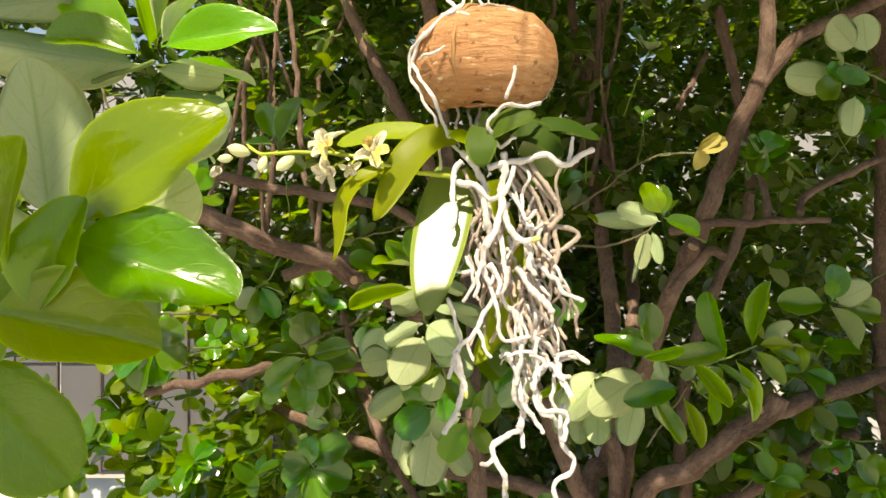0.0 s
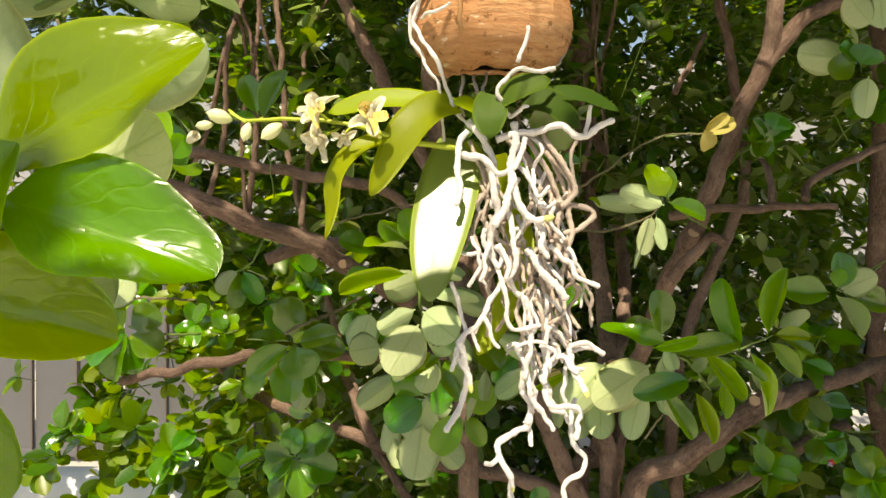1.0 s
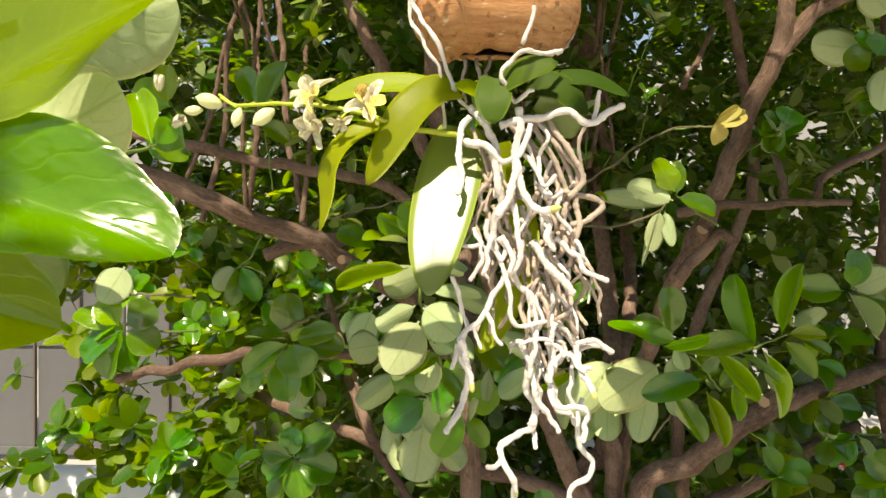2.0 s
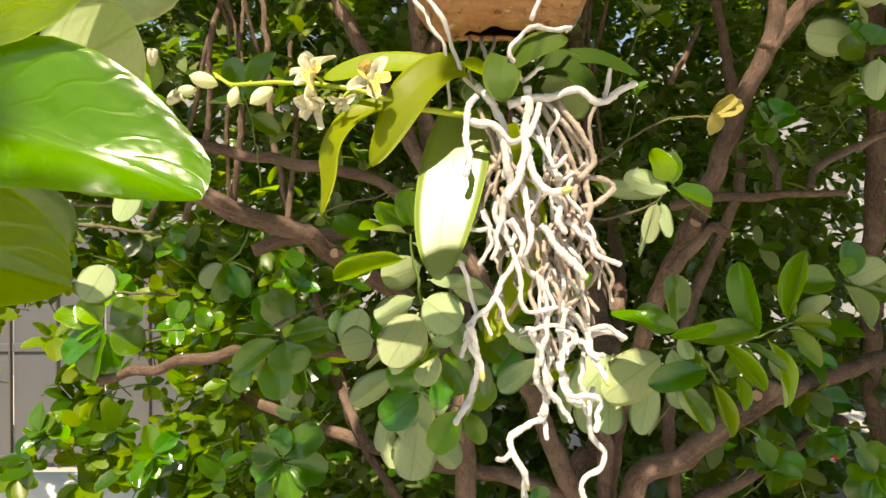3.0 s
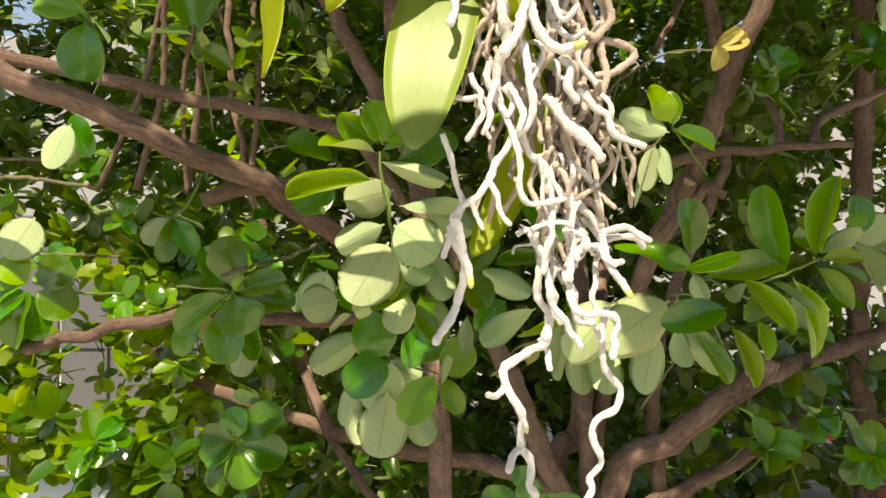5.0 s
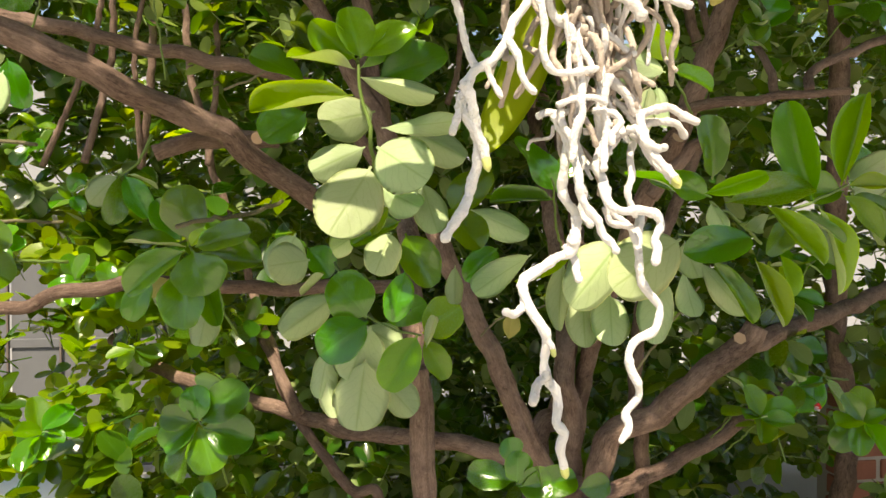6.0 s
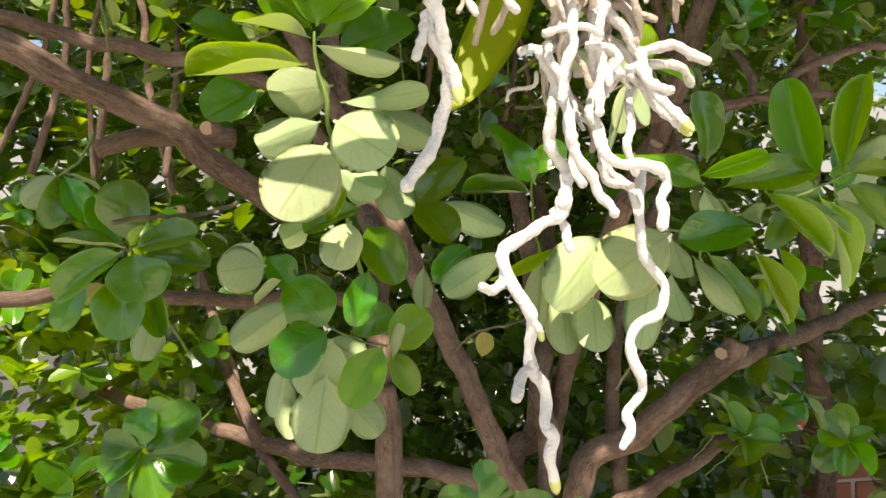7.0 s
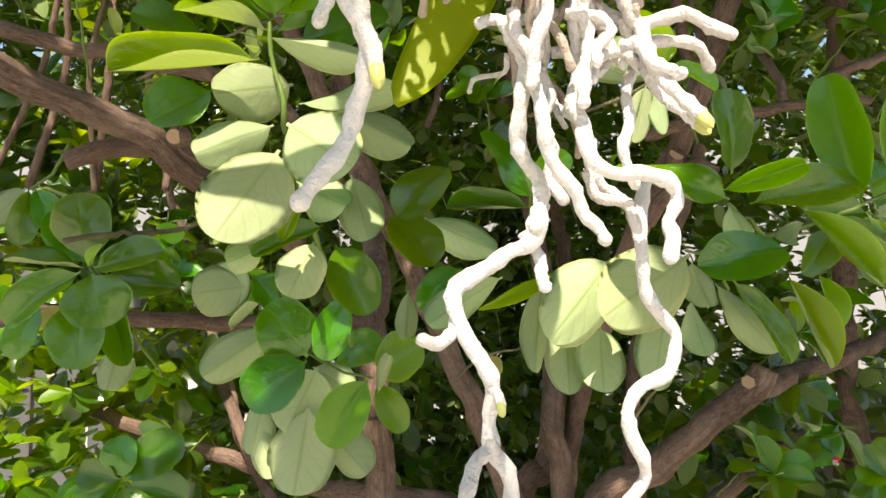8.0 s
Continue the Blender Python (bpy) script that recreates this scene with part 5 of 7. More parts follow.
# gaps in the crown through which the sun comes down
GAPS = [(COCO_AT + Vector((0.022, -0.01, 0.015)), 0.072), (COCO_AT + Vector((-0.045, -0.05, -0.13)), 0.035), (COCO_AT + Vector((-0.12, -0.04, -0.06)), 0.095)]
GAPS += [(COCO_AT + Vector((0.028, -0.03, -0.11)), 0.045), (COCO_AT + Vector((0.0, -0.04, -0.13)), 0.035), (COCO_AT + Vector((0.03, -0.03, -0.27)), 0.075), (COCO_AT + Vector((-0.03, -0.04, -0.24)), 0.04)]
GAPS += [(Vector((0.5180, 1.3700, 1.8470)), 0.062), (Vector((0.4670, 0.9500, 1.7720)), 0.075), (Vector((0.3810, 1.2500, 1.7550)), 0.070), (Vector((-0.3740, 1.5000, 1.9720)), 0.070), (Vector((0.26, 0.80, 1.555)), 0.068), (Vector((-0.055, 0.61, 1.390)), 0.064), (Vector((-0.085, 0.22, 1.590)), 0.070)]
GAPS += [(Vector((0.324, 0.803, 1.622)), 0.065), (Vector((-0.005, 0.61, 1.425)), 0.080)]


def open_to_sun(q):
    return any(((q - p) - SUN_TO * (q - p).dot(SUN_TO)).length < r for p, r in GAPS)


def in_glimpse(q):
    for a, w, r in GLIMPSES:
        k = q.y - a[1]
        if abs(q.x - a[0] - w[0] * k) < (r + 0.013) * (1 + 0.8 * k) and abs(q.z - a[2] - w[2] * k) < (r + 0.013) * (1 + 0.8 * k):
            return True
    return False


# left-hand hubs whose leaves get the lighter colour, with sunlight painted in
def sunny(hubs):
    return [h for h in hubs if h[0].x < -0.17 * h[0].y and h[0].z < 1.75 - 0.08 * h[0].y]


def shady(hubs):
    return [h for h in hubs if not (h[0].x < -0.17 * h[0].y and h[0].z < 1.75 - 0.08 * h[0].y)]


def thinned(hubs):
    """The foliage opens low down on the street side, where the gate shows."""
    hubs = [h for h in hubs if not in_glimpse(h[0])]
    hubs = [h for h in hubs if not (h[0].x > 2.2 and h[0].y > 2.2 and h[0].z > 0.9 and hub_rng.random() < 0.85)]
    left = [h for h in hubs if not (h[0].x < -0.43 * h[0].y and h[0].z < 1.48 - 0.10 * h[0].y and hub_rng.random() > 0.10)]
    return [h for h in left if not (h[0].x < -0.26 * h[0].y and h[0].z < 1.36 - 0.14 * h[0].y and hub_rng.random() > 0.5)]


crown_hubs = scatter(330, -0.22, 1.6, 0.0, 0.60, 2.08, 2.6, (0.0, -0.2, 1.0), clump=0.36)
crown_hubs += scatter(420, 0.25, 1.7, 0.15, 0.75, 2.08, 2.6, (0.0, -0.2, 1.0))
crown_hubs += scatter(1150, -1.5, 1.8, 0.55, 2.4, 2.08, 2.8, (0.0, -0.2, 1.0), clump=0.40)
crown_hubs += scatter(2900, 0.25, 2.6, 0.55, 3.4, 2.08, 2.9, (0.0, -0.2, 1.0))
crown_hubs += scatter(900, -1.0, 0.4, 1.5, 3.4, 2.2, 2.9, (0.0, -0.2, 1.0), clump=0.3)
crown_hubs += scatter(900, -0.20, 1.3, 0.40, 1.45, 2.10, 2.55, (0.0, -0.2, 1.0))
crown_hubs = [h for h in crown_hubs if not open_to_sun(h[0]) and (h[0].x > -0.18 or h[0].y > 2.4 or hub_rng.random() < (0.08 if h[0].y < 0.95 else 0.7))]
# extra leaves added out of view to keep sun off the shoots below
shade_hubs = scatter(150, -0.50, 0.05, -0.50, 0.12, 2.10, 2.45, (0.0, -0.2, 1.0), clump=0.45) + scatter(180, -0.42, 0.30, 0.10, 0.60, 2.10, 2.45, (0.0, -0.2, 1.0), clump=0.35)
shade_hubs += scatter(330, 0.10, 1.2, -0.22, 0.10, 2.10, 2.5, (0.0, -0.2, 1.0))
shade_hubs += scatter(900, 0.20, 1.6, 0.0, 1.3, 2.10, 2.6, (0.0, -0.2, 1.0), clump=0.3)
shade_hubs += scatter(230, 0.05, 0.75, -0.12, 0.30, 2.10, 2.4, (0.0, -0.2, 1.0))
crown_hubs += [h for h in shade_hubs if not open_to_sun(h[0])]
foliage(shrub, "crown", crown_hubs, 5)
for hubs, seed, size in (
    (scatter(1900, -1.7, 2.0, 1.5, 2.3, 0.2, 2.6, clump=0.15), 1, (0.036, 0.060)),
    (scatter(2600, -2.2, 2.8, 2.3, 3.1, 0.0, 2.9), 6, (0.045, 0.075)),
    (scatter(2900, -2.6, 3.4, 3.1, 3.7, 0.0, 3.4), 8, (0.06, 0.09)),
):
    hubs = [h for h in thinned(hubs) if not (h[0].y > 2.4 and h[0].x < -0.38 * h[0].y)]
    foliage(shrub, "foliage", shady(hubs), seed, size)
    foliage(shrub, "foliage", sunny(hubs), seed + 20, size, 0.35, mats=(FAR_SUNLIT, FAR_TOP_SHADED))
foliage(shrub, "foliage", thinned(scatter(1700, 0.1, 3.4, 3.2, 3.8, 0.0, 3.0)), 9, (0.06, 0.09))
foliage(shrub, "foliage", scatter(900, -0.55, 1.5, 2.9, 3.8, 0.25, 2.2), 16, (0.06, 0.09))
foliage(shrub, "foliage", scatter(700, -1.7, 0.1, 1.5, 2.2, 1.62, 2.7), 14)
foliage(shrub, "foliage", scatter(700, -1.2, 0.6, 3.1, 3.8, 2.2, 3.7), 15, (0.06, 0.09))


def leaning(hubs):
    """Hubs on the sunny face of the shrub, which leans back as it rises."""
    return [(Vector((q.x, 1.14 + 0.75 * (q.z - 0.85) + q.y, q.z)), w) for q, w in hubs]


low = [h for h in leaning(scatter(400, -1.1, -0.16, -0.05, 0.12, 0.72, 1.45, (0.0, -0.55, 0.6), clump=0.05)) if not in_glimpse(h[0])]
low = [h for h in low if not (h[0].x < -0.49 * h[0].y and h[0].z < 1.5 - 0.17 * h[0].y and hub_rng.random() < 0.9)]
# every other low hub at left takes the leaf colour with painted sunlight
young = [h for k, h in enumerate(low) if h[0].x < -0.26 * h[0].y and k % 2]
foliage(shrub, "foliage", young, 12, (0.036, 0.060), 0.25, mats=(FAR_SUNLIT, FAR_TOP_SHADED))
foliage(shrub, "foliage", [h for h in low if h not in young and (h[0].x < -0.26 * h[0].y or hub_rng.random() < 0.6)], 2, (0.040, 0.064), 0.12, mats=(FAR_TOP_SHADED, FAR_SUNLIT))
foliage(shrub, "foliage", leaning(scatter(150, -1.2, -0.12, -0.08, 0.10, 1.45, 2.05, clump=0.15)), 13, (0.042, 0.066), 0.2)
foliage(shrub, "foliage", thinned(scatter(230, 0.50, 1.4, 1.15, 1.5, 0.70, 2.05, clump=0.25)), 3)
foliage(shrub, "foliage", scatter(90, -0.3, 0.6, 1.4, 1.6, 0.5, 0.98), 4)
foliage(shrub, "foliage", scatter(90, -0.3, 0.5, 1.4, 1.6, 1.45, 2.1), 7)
adopt(shrub)

# ---- the orchid and the coconut it hangs from ----
COCO = Vector((0.0312, 0.5000, 1.6422))


def coconut_mount():
    """Half of a husked coconut, cut open below, hung on wire and bound with cord."""
    thing = tagged(empty("coconut_mount", COCO + Vector((0, 0, -0.036))), "rough brown coconut shell hung as an orchid mount", "plant mount")
    v, f = [], []
    rings, seg = 26, 56
    for skin in (0, 1):
        for i in range(rings + 1):
            th = math.pi * (0.015 + 0.83 * i / rings)
            for k in range(seg):
                w = 2 * math.pi * k / seg
                d = Vector((math.sin(th) * math.cos(w), math.sin(th) * math.sin(w), math.cos(th)))
                q = Vector((math.copysign(abs(d.x) ** 0.85, d.x) * 0.0545, math.copysign(abs(d.y) ** 0.85, d.y) * 0.049, math.copysign(abs(d.z) ** 0.80, d.z) * (0.0365 if d.z > 0 else 0.0405)))
                q.x *= 1 + 0.05 * max(0.0, -d.z)
                bulge = 1 + 0.035 * noise.noise(d * 2.1) + 0.022 * noise.noise(d * 6.0) + 0.010 * noise.noise(d * 15.0) + 0.008 * noise.noise(Vector((d.x * 8, d.y * 8, d.z * 30)))
                q *= bulge
                if i > rings - 3:
                    q.z += 0.004 * noise.noise(Vector((math.cos(w) * 3, math.sin(w) * 3, 4.0)))
                q.z += 0.016 * max(0.0, d.y) * max(0.0, (i / rings - 0.6) / 0.4)
                if skin:
                    q *= 0.90
                v.append(q + COCO)
    off = (rings + 1) * seg
    for skin in (0, 1):
        for i in range(rings):
            for k in range(seg):
                a, b = i * seg + k, i * seg + (k + 1) % seg
                quad = (a, a + seg, b + seg, b)
                f.append(quad if not skin else tuple(off + x for x in quad[::-1]))
    for k in range(seg):
        a, b = rings * seg + k, rings * seg + (k + 1) % seg
        f.append((a, off + a, off + b, b))
    f.append(tuple(range(seg)))
    slots = [0] * (rings * seg) + [1] * (rings * seg) + [0] * (seg + 1)
    shell = link_mesh("shell", v, f, (COCONUT, HUSK_IN), thing, "fibrous orange-brown coconut shell", None, slots)
    ends = ((-0.024, 0.004), (0.046, 0.02))
    for n, (x0, y0) in enumerate(ends):
        path = []
        for k in range(9):
            th = math.pi * (0.08 + 0.70 * k / 8)
            w = math.atan2(-1.0, x0 * 18 - 0.01 * k)
            d = Vector((math.sin(th) * math.cos(w), math.sin(th) * math.sin(w), math.cos(th)))
            path.append(COCO + Vector((d.x * 0.0565, d.y * 0.0525, d.z * (0.0395 if d.z > 0 else 0.0432))))
        vv, ff, uu = tube(path, 0.0016 if n == 0 else 0.0006, 6, 0.004, 0.0012, 0.2, n + 3)
        link_mesh("cord", vv, ff, CORD, thing, "thin brown binding cord", uu)
    for n, x in enumerate((-0.012, 0.004)):
        vv, ff, uu = tube([COCO + Vector((x, -0.004, 0.033)), COCO + Vector((x * 0.6, 0.0, 0.060)), COCO + Vector((0.0, 0.004, 0.11)), COCO + Vector((0.002, 0.01, 0.30)), COCO + Vector((0.01, 0.06, 0.62))], 0.0007, 6, 0.01, 0.002, 0.0, n + 8)
        link_mesh("hanger_wire", vv, ff, WIRE, thing, "thin grey hanging wire", uu)
    adopt(thing)
    return thing


coconut_mount()
orchid = tagged(empty("orchid", COCO + Vector((-0.005, -0.02, -0.06))), "flowering orchid with long white hanging aerial roots", "orchid")


def broad(u):
    """Orchid leaf that widens slowly from its foot to past the middle."""
    s = min(1.0, 0.10 + 0.90 * u)
    return max(0.08, (max(0.0, 1 - (2 * s**0.80 - 1) ** 2)) ** 0.55)


def root(parent, path, radius, mat, seed, wiggle, taper, tip):
    """One aerial root: uneven, kinked, its growing tip blunt or green-yellow."""
    v, f, uv = tube(path, lambda t: radius * (1 + (taper - 1) * t) * (1 + 0.10 * math.sin(t * 31 + seed) + 0.09 * math.sin(t * 83 + 2 * seed)), 10, 0.0016, wiggle, 0.24, seed, "round", 1.0)
    ob = link_mesh("root", v, f, mat, parent, "", uv)
    if tip:
        end = Vector(np.mean([tuple(q) for q in v[-10:]], axis=0))
        back = Vector(np.mean([tuple(q) for q in v[-10 * 5 : -10 * 4]], axis=0))
        way = (end - back).normalized()
        vv, ff, uu = tube([end - way * radius * 0.7, end + way * radius, end + way * radius * 1.5], lambda t: radius * taper * (0.98 - 0.6 * t * t), 9, 0.001, 0.0, 0.05, seed)
        link_mesh("root_tip", vv, ff, ROOT_TIP, ob, "yellow-green growing root tip", uu)
    return ob


def orchid_leaf(parent, path, width, mat, normal, seed, form=strap, keel=0.05):
    """A thick strap-shaped leaf that follows a curve, keeled along its middle."""
    pts, par = spline(path, 0.004)
    rnd = random.Random(seed)
    ph = rnd.uniform(0, 6)
    cols = 8
    n = len(pts)
    verts, uvs, faces = [], [], []
    up0 = Vector(normal).normalized()
    sides = []
    for i in range(n):
        t = (pts[min(i + 1, n - 1)] - pts[max(i - 1, 0)]).normalized()
        up = (up0 - t * up0.dot(t)).normalized()
        sides.append((t.cross(up), up))
    for skin in (0, 1):
        for i, q in enumerate(pts):
            u = i / (n - 1)
            half = 0.5 * width * form(min(u, 0.999))
            s, up = sides[i]
            for j in range(cols + 1):
                v = 2 * j / cols - 1
                h = keel * half * abs(v) ** 1.3 + keel * width * math.sin(4 * u + ph) * v * v
                if skin:
                    h -= 0.0011 * (1 - v * v) ** 0.5
                verts.append(q + s * v * half + up * h)
                uvs.append((0.5 + 0.5 * v, u))
    w = cols + 1
    off = n * w
    for i in range(n - 1):
        for j in range(cols):
            a = i * w + j
            faces.append((a, a + 1, a + w + 1, a + w))
            faces.append((off + a, off + a + w, off + a + w + 1, off + a + 1))
        for a, flip in ((i * w, 0), (i * w + cols, 1)):
            q = (a, a + w, off + a + w, off + a)
            faces.append(q[::-1] if flip else q)
    last = (n - 1) * w
    for j in range(cols):
        faces.append((last + j, last + j + 1, off + last + j + 1, off + last + j))
    return link_mesh("leaf", verts, faces, mat, parent, "", uvs)


def flower_spike(parent, path, radius):
    v, f, uv = tube(path, lambda t: radius * (1.2 - 0.6 * t), 8, 0.003, 0.001, 0.1, 77)
    return link_mesh("flower_spike", v, f, SPIKE, parent, "yellow-green flower stem", uv)


def petal(parent, place, way, normal, length, width, mat, cup, name="petal", form=oval):
    """One petal: cupped, wavy at its rim, narrow at its foot."""
    v, f, uv, _ = blade(14, 8, cup, 0.22, 0.3, 0.30, form, 0.02, int(abs(place[0]) * 9999 + length * 90000) % 97)
    way, normal = Vector(way).normalized(), Vector(normal).normalized()
    normal = (normal - way * normal.dot(way)).normalized()
    x = way.cross(normal)
    m = Matrix((x * width, way * length, normal * length)).transposed()
    return link_mesh(name, [m @ Vector(q) + Vector(place) for q in v], f, mat, parent, "", uv)


def flower(spike, place, face, size, spin, spotted):
    """An open flower: three sepals, two broader petals, a forked lip and a pale column; the yellow parts are spotted brown."""
    face = Vector(face).normalized()
    a = face.orthogonal().normalized()
    b = face.cross(a)
    place = Vector(place)
    for k in range(5):
        w = spin + 2 * math.pi * k / 5
        way = (a * math.cos(w) + b * math.sin(w)) + face * (0.15, 0.55, 0.25, 0.60, 0.10)[k]
        dotted = k in ((), (1, 3), (1,))[spotted]
        petal(spike, place, way, face, size * (1.0, 0.85, 1.1, 0.8, 0.95)[k], size * (0.48, 0.62, 0.42, 0.60, 0.46)[k], PETAL_SPOT if dotted else PETAL, (0.35, 0.15, -0.3, 0.25, -0.15)[k], "spotted_petal" if dotted else "petal", obovate)
    down = Vector((0.25, -0.2, -1.0)).normalized()
    if spotted:
        petal(spike, place + face * size * 0.25, down + face * 0.4, face, size * 0.95, size * 0.34, PETAL_SPOT, -0.4, "spotted_petal", narrow)
    petal(spike, place + face * size * 0.1, Vector((0.1, -0.5, 0.8)), face, size * 0.6, size * 0.3, PETAL, 0.5, "petal", narrow)
    vv, ff, uu = tube([place, place + face * size * 0.35, place + face * size * 0.6 + Vector((0, 0, size * 0.25))], lambda t: size * (0.13 + 0.06 * math.sin(5 * t)), 8, 0.001, 0.0, 0.15, 5)
    link_mesh("lip", vv, ff, PETAL, spike, "", uu)
    vv, ff, uu = tube([place, place - face * size * 0.5 + Vector((0.002, 0, 0)), place - face * size * 0.9 + Vector((0.004, 0, 0))], 0.0009, 6, 0.002, 0.0, 0.0, 6)
    link_mesh("flower_stalk", vv, ff, SPIKE, spike, "", uu)


def bud(spike, place, way, size):
    way = Vector(way).normalized()
    p = Vector(place)
    vv, ff, uu = tube([p - way * size * 0.8, p - way * size * 0.4, p, p + way * size * 0.5, p + way * size * 0.8], lambda t: max(0.0006, size * 0.46 * math.sin(math.pi * (0.04 + 0.93 * t)) ** 0.8), 12, 0.0015, 0.0, 0.06, 4)
    link_mesh("bud", vv, ff, BUD, spike, "closed cream-green flower bud", uu)



root(orchid, [(0.0156, 0.4900, 1.6824), (0.0024, 0.4700, 1.6673), (-0.0092, 0.4620, 1.6533), (-0.0175, 0.4700, 1.6458), (-0.0214, 0.4750, 1.6322), (-0.0158, 0.4650, 1.6198), (-0.0062, 0.4600, 1.6039), (-0.0012, 0.4650, 1.5902), (0.0068, 0.4700, 1.5762), (0.0136, 0.4700, 1.5677)], 0.0015, ROOT, 0, 0.0025, 0.85, False)
root(orchid, [(-0.0128, 0.4650, 1.6531), (-0.0223, 0.4780, 1.6434), (-0.0233, 0.4800, 1.6254), (-0.0161, 0.4700, 1.6094), (-0.0080, 0.4650, 1.5982), (-0.0041, 0.4700, 1.5839), (-0.0014, 0.4750, 1.5581)], 0.0013, ROOT, 1, 0.0025, 0.85, False)
root(orchid, [(-0.0170, 0.4680, 1.6347), (-0.0076, 0.4580, 1.6358), (0.0003, 0.4530, 1.6394)], 0.0011, ROOT, 2, 0.0025, 0.85, False)
root(orchid, [(0.0430, 0.4500, 1.6032), (0.0463, 0.4480, 1.6135), (0.0487, 0.4480, 1.6236)], 0.0014, ROOT, 3, 0.0025, 0.85, False)
root(orchid, [(0.0670, 0.4560, 1.6010), (0.0570, 0.4480, 1.5977), (0.0445, 0.4460, 1.5973), (0.0352, 0.4500, 1.5919), (0.0305, 0.4500, 1.5842), (0.0355, 0.4550, 1.5769), (0.0406, 0.4600, 1.5706)], 0.0015, ROOT, 4, 0.0025, 0.85, False)
root(orchid, [(0.0406, 0.4600, 1.5714), (0.0446, 0.4520, 1.5740), (0.0496, 0.4480, 1.5753)], 0.0014, ROOT, 5, 0.0025, 0.85, False)
root(orchid, [(0.0114, 0.4900, 1.6043), (0.0103, 0.4800, 1.5877), (0.0117, 0.4750, 1.5737)], 0.0012, ROOT_OLD, 6, 0.0025, 0.85, False)
root(orchid, [(0.0190, 0.4900, 1.6043), (0.0206, 0.4800, 1.5877), (0.0223, 0.4750, 1.5725)], 0.0012, ROOT_OLD, 7, 0.0025, 0.85, False)
root(orchid, [(0.0277, 0.4950, 1.6067), (0.0254, 0.4850, 1.5886), (0.0257, 0.4780, 1.5717)], 0.0012, ROOT_OLD, 8, 0.0025, 0.85, False)
root(orchid, [(-0.0008, 0.4750, 1.6687), (0.0112, 0.4620, 1.6672), (0.0228, 0.4580, 1.6626), (0.0332, 0.4600, 1.6610)], 0.0015, ROOT, 9, 0.0025, 0.85, False)
root(orchid, [(0.0355, 0.4700, 1.6653), (0.0452, 0.4650, 1.6683), (0.0553, 0.4660, 1.6655), (0.0638, 0.4700, 1.6612), (0.0705, 0.4750, 1.6564)], 0.0013, ROOT, 10, 0.0025, 0.85, False)
root(orchid, [(-0.0065, 0.4700, 1.6547), (0.0033, 0.4700, 1.6685), (0.0140, 0.4780, 1.6780), (0.0229, 0.4900, 1.6993)], 0.0013, ROOT, 11, 0.0025, 0.85, False)
root(orchid, [(0.0454, 0.4680, 1.6622), (0.0359, 0.4740, 1.6716), (0.0266, 0.4820, 1.6803), (0.0246, 0.4900, 1.6993)], 0.0011, ROOT, 12, 0.0025, 0.85, False)
root(orchid, [(0.0032, 0.4660, 1.6655), (0.0080, 0.4640, 1.6688), (0.0057, 0.4680, 1.6751), (0.0033, 0.4700, 1.6790)], 0.0014, ROOT, 13, 0.0025, 0.85, False)
root(orchid, [(0.0192, 0.4640, 1.6664), (0.0298, 0.4680, 1.6726), (0.0398, 0.4720, 1.6749), (0.0497, 0.4700, 1.6693)], 0.0013, ROOT_OLD, 14, 0.0025, 0.85, False)
root(orchid, [(0.0849, 0.5000, 1.6431), (0.0818, 0.4950, 1.6246), (0.0730, 0.4800, 1.6084), (0.0667, 0.4650, 1.6010)], 0.0008, ROOT_OLD, 15, 0.0025, 0.85, False)
root(orchid, [(0.0130, 0.4550, 1.5610), (0.0080, 0.4550, 1.5550), (0.0070, 0.4540, 1.5470), (0.0070, 0.4520, 1.5350), (0.0080, 0.4490, 1.5250), (0.0060, 0.4450, 1.5150)], 0.0020, ROOT, 16, 0.0010, 0.9, False)
root(orchid, [(0.0070, 0.4570, 1.5470), (0.0140, 0.4550, 1.5450), (0.0220, 0.4530, 1.5440), (0.0270, 0.4510, 1.5370), (0.0290, 0.4500, 1.5270), (0.0300, 0.4490, 1.5180), (0.0320, 0.4500, 1.5110), (0.0300, 0.4500, 1.5040), (0.0280, 0.4510, 1.4970), (0.0270, 0.4510, 1.4890), (0.0290, 0.4500, 1.4820)], 0.0025, ROOT, 17, 0.0010, 0.9, False)
root(orchid, [(0.0270, 0.4460, 1.4910), (0.0230, 0.4450, 1.4810), (0.0240, 0.4450, 1.4760), (0.0210, 0.4460, 1.4680)], 0.0015, ROOT, 18, 0.0010, 0.9, False)
root(orchid, [(0.0300, 0.4490, 1.4890), (0.0350, 0.4490, 1.4830), (0.0320, 0.4480, 1.4760)], 0.0015, ROOT, 19, 0.0010, 0.9, False)
root(orchid, [(0.0320, 0.4490, 1.4900), (0.0360, 0.4470, 1.4840), (0.0390, 0.4460, 1.4770), (0.0370, 0.4450, 1.4700)], 0.0017, ROOT, 20, 0.0010, 0.9, False)
root(orchid, [(0.0130, 0.4600, 1.5680), (0.0200, 0.4590, 1.5600), (0.0240, 0.4590, 1.5530), (0.0280, 0.4590, 1.5470), (0.0300, 0.4580, 1.5360), (0.0310, 0.4560, 1.5250), (0.0290, 0.4530, 1.5150)], 0.0024, ROOT, 21, 0.0010, 0.9, False)
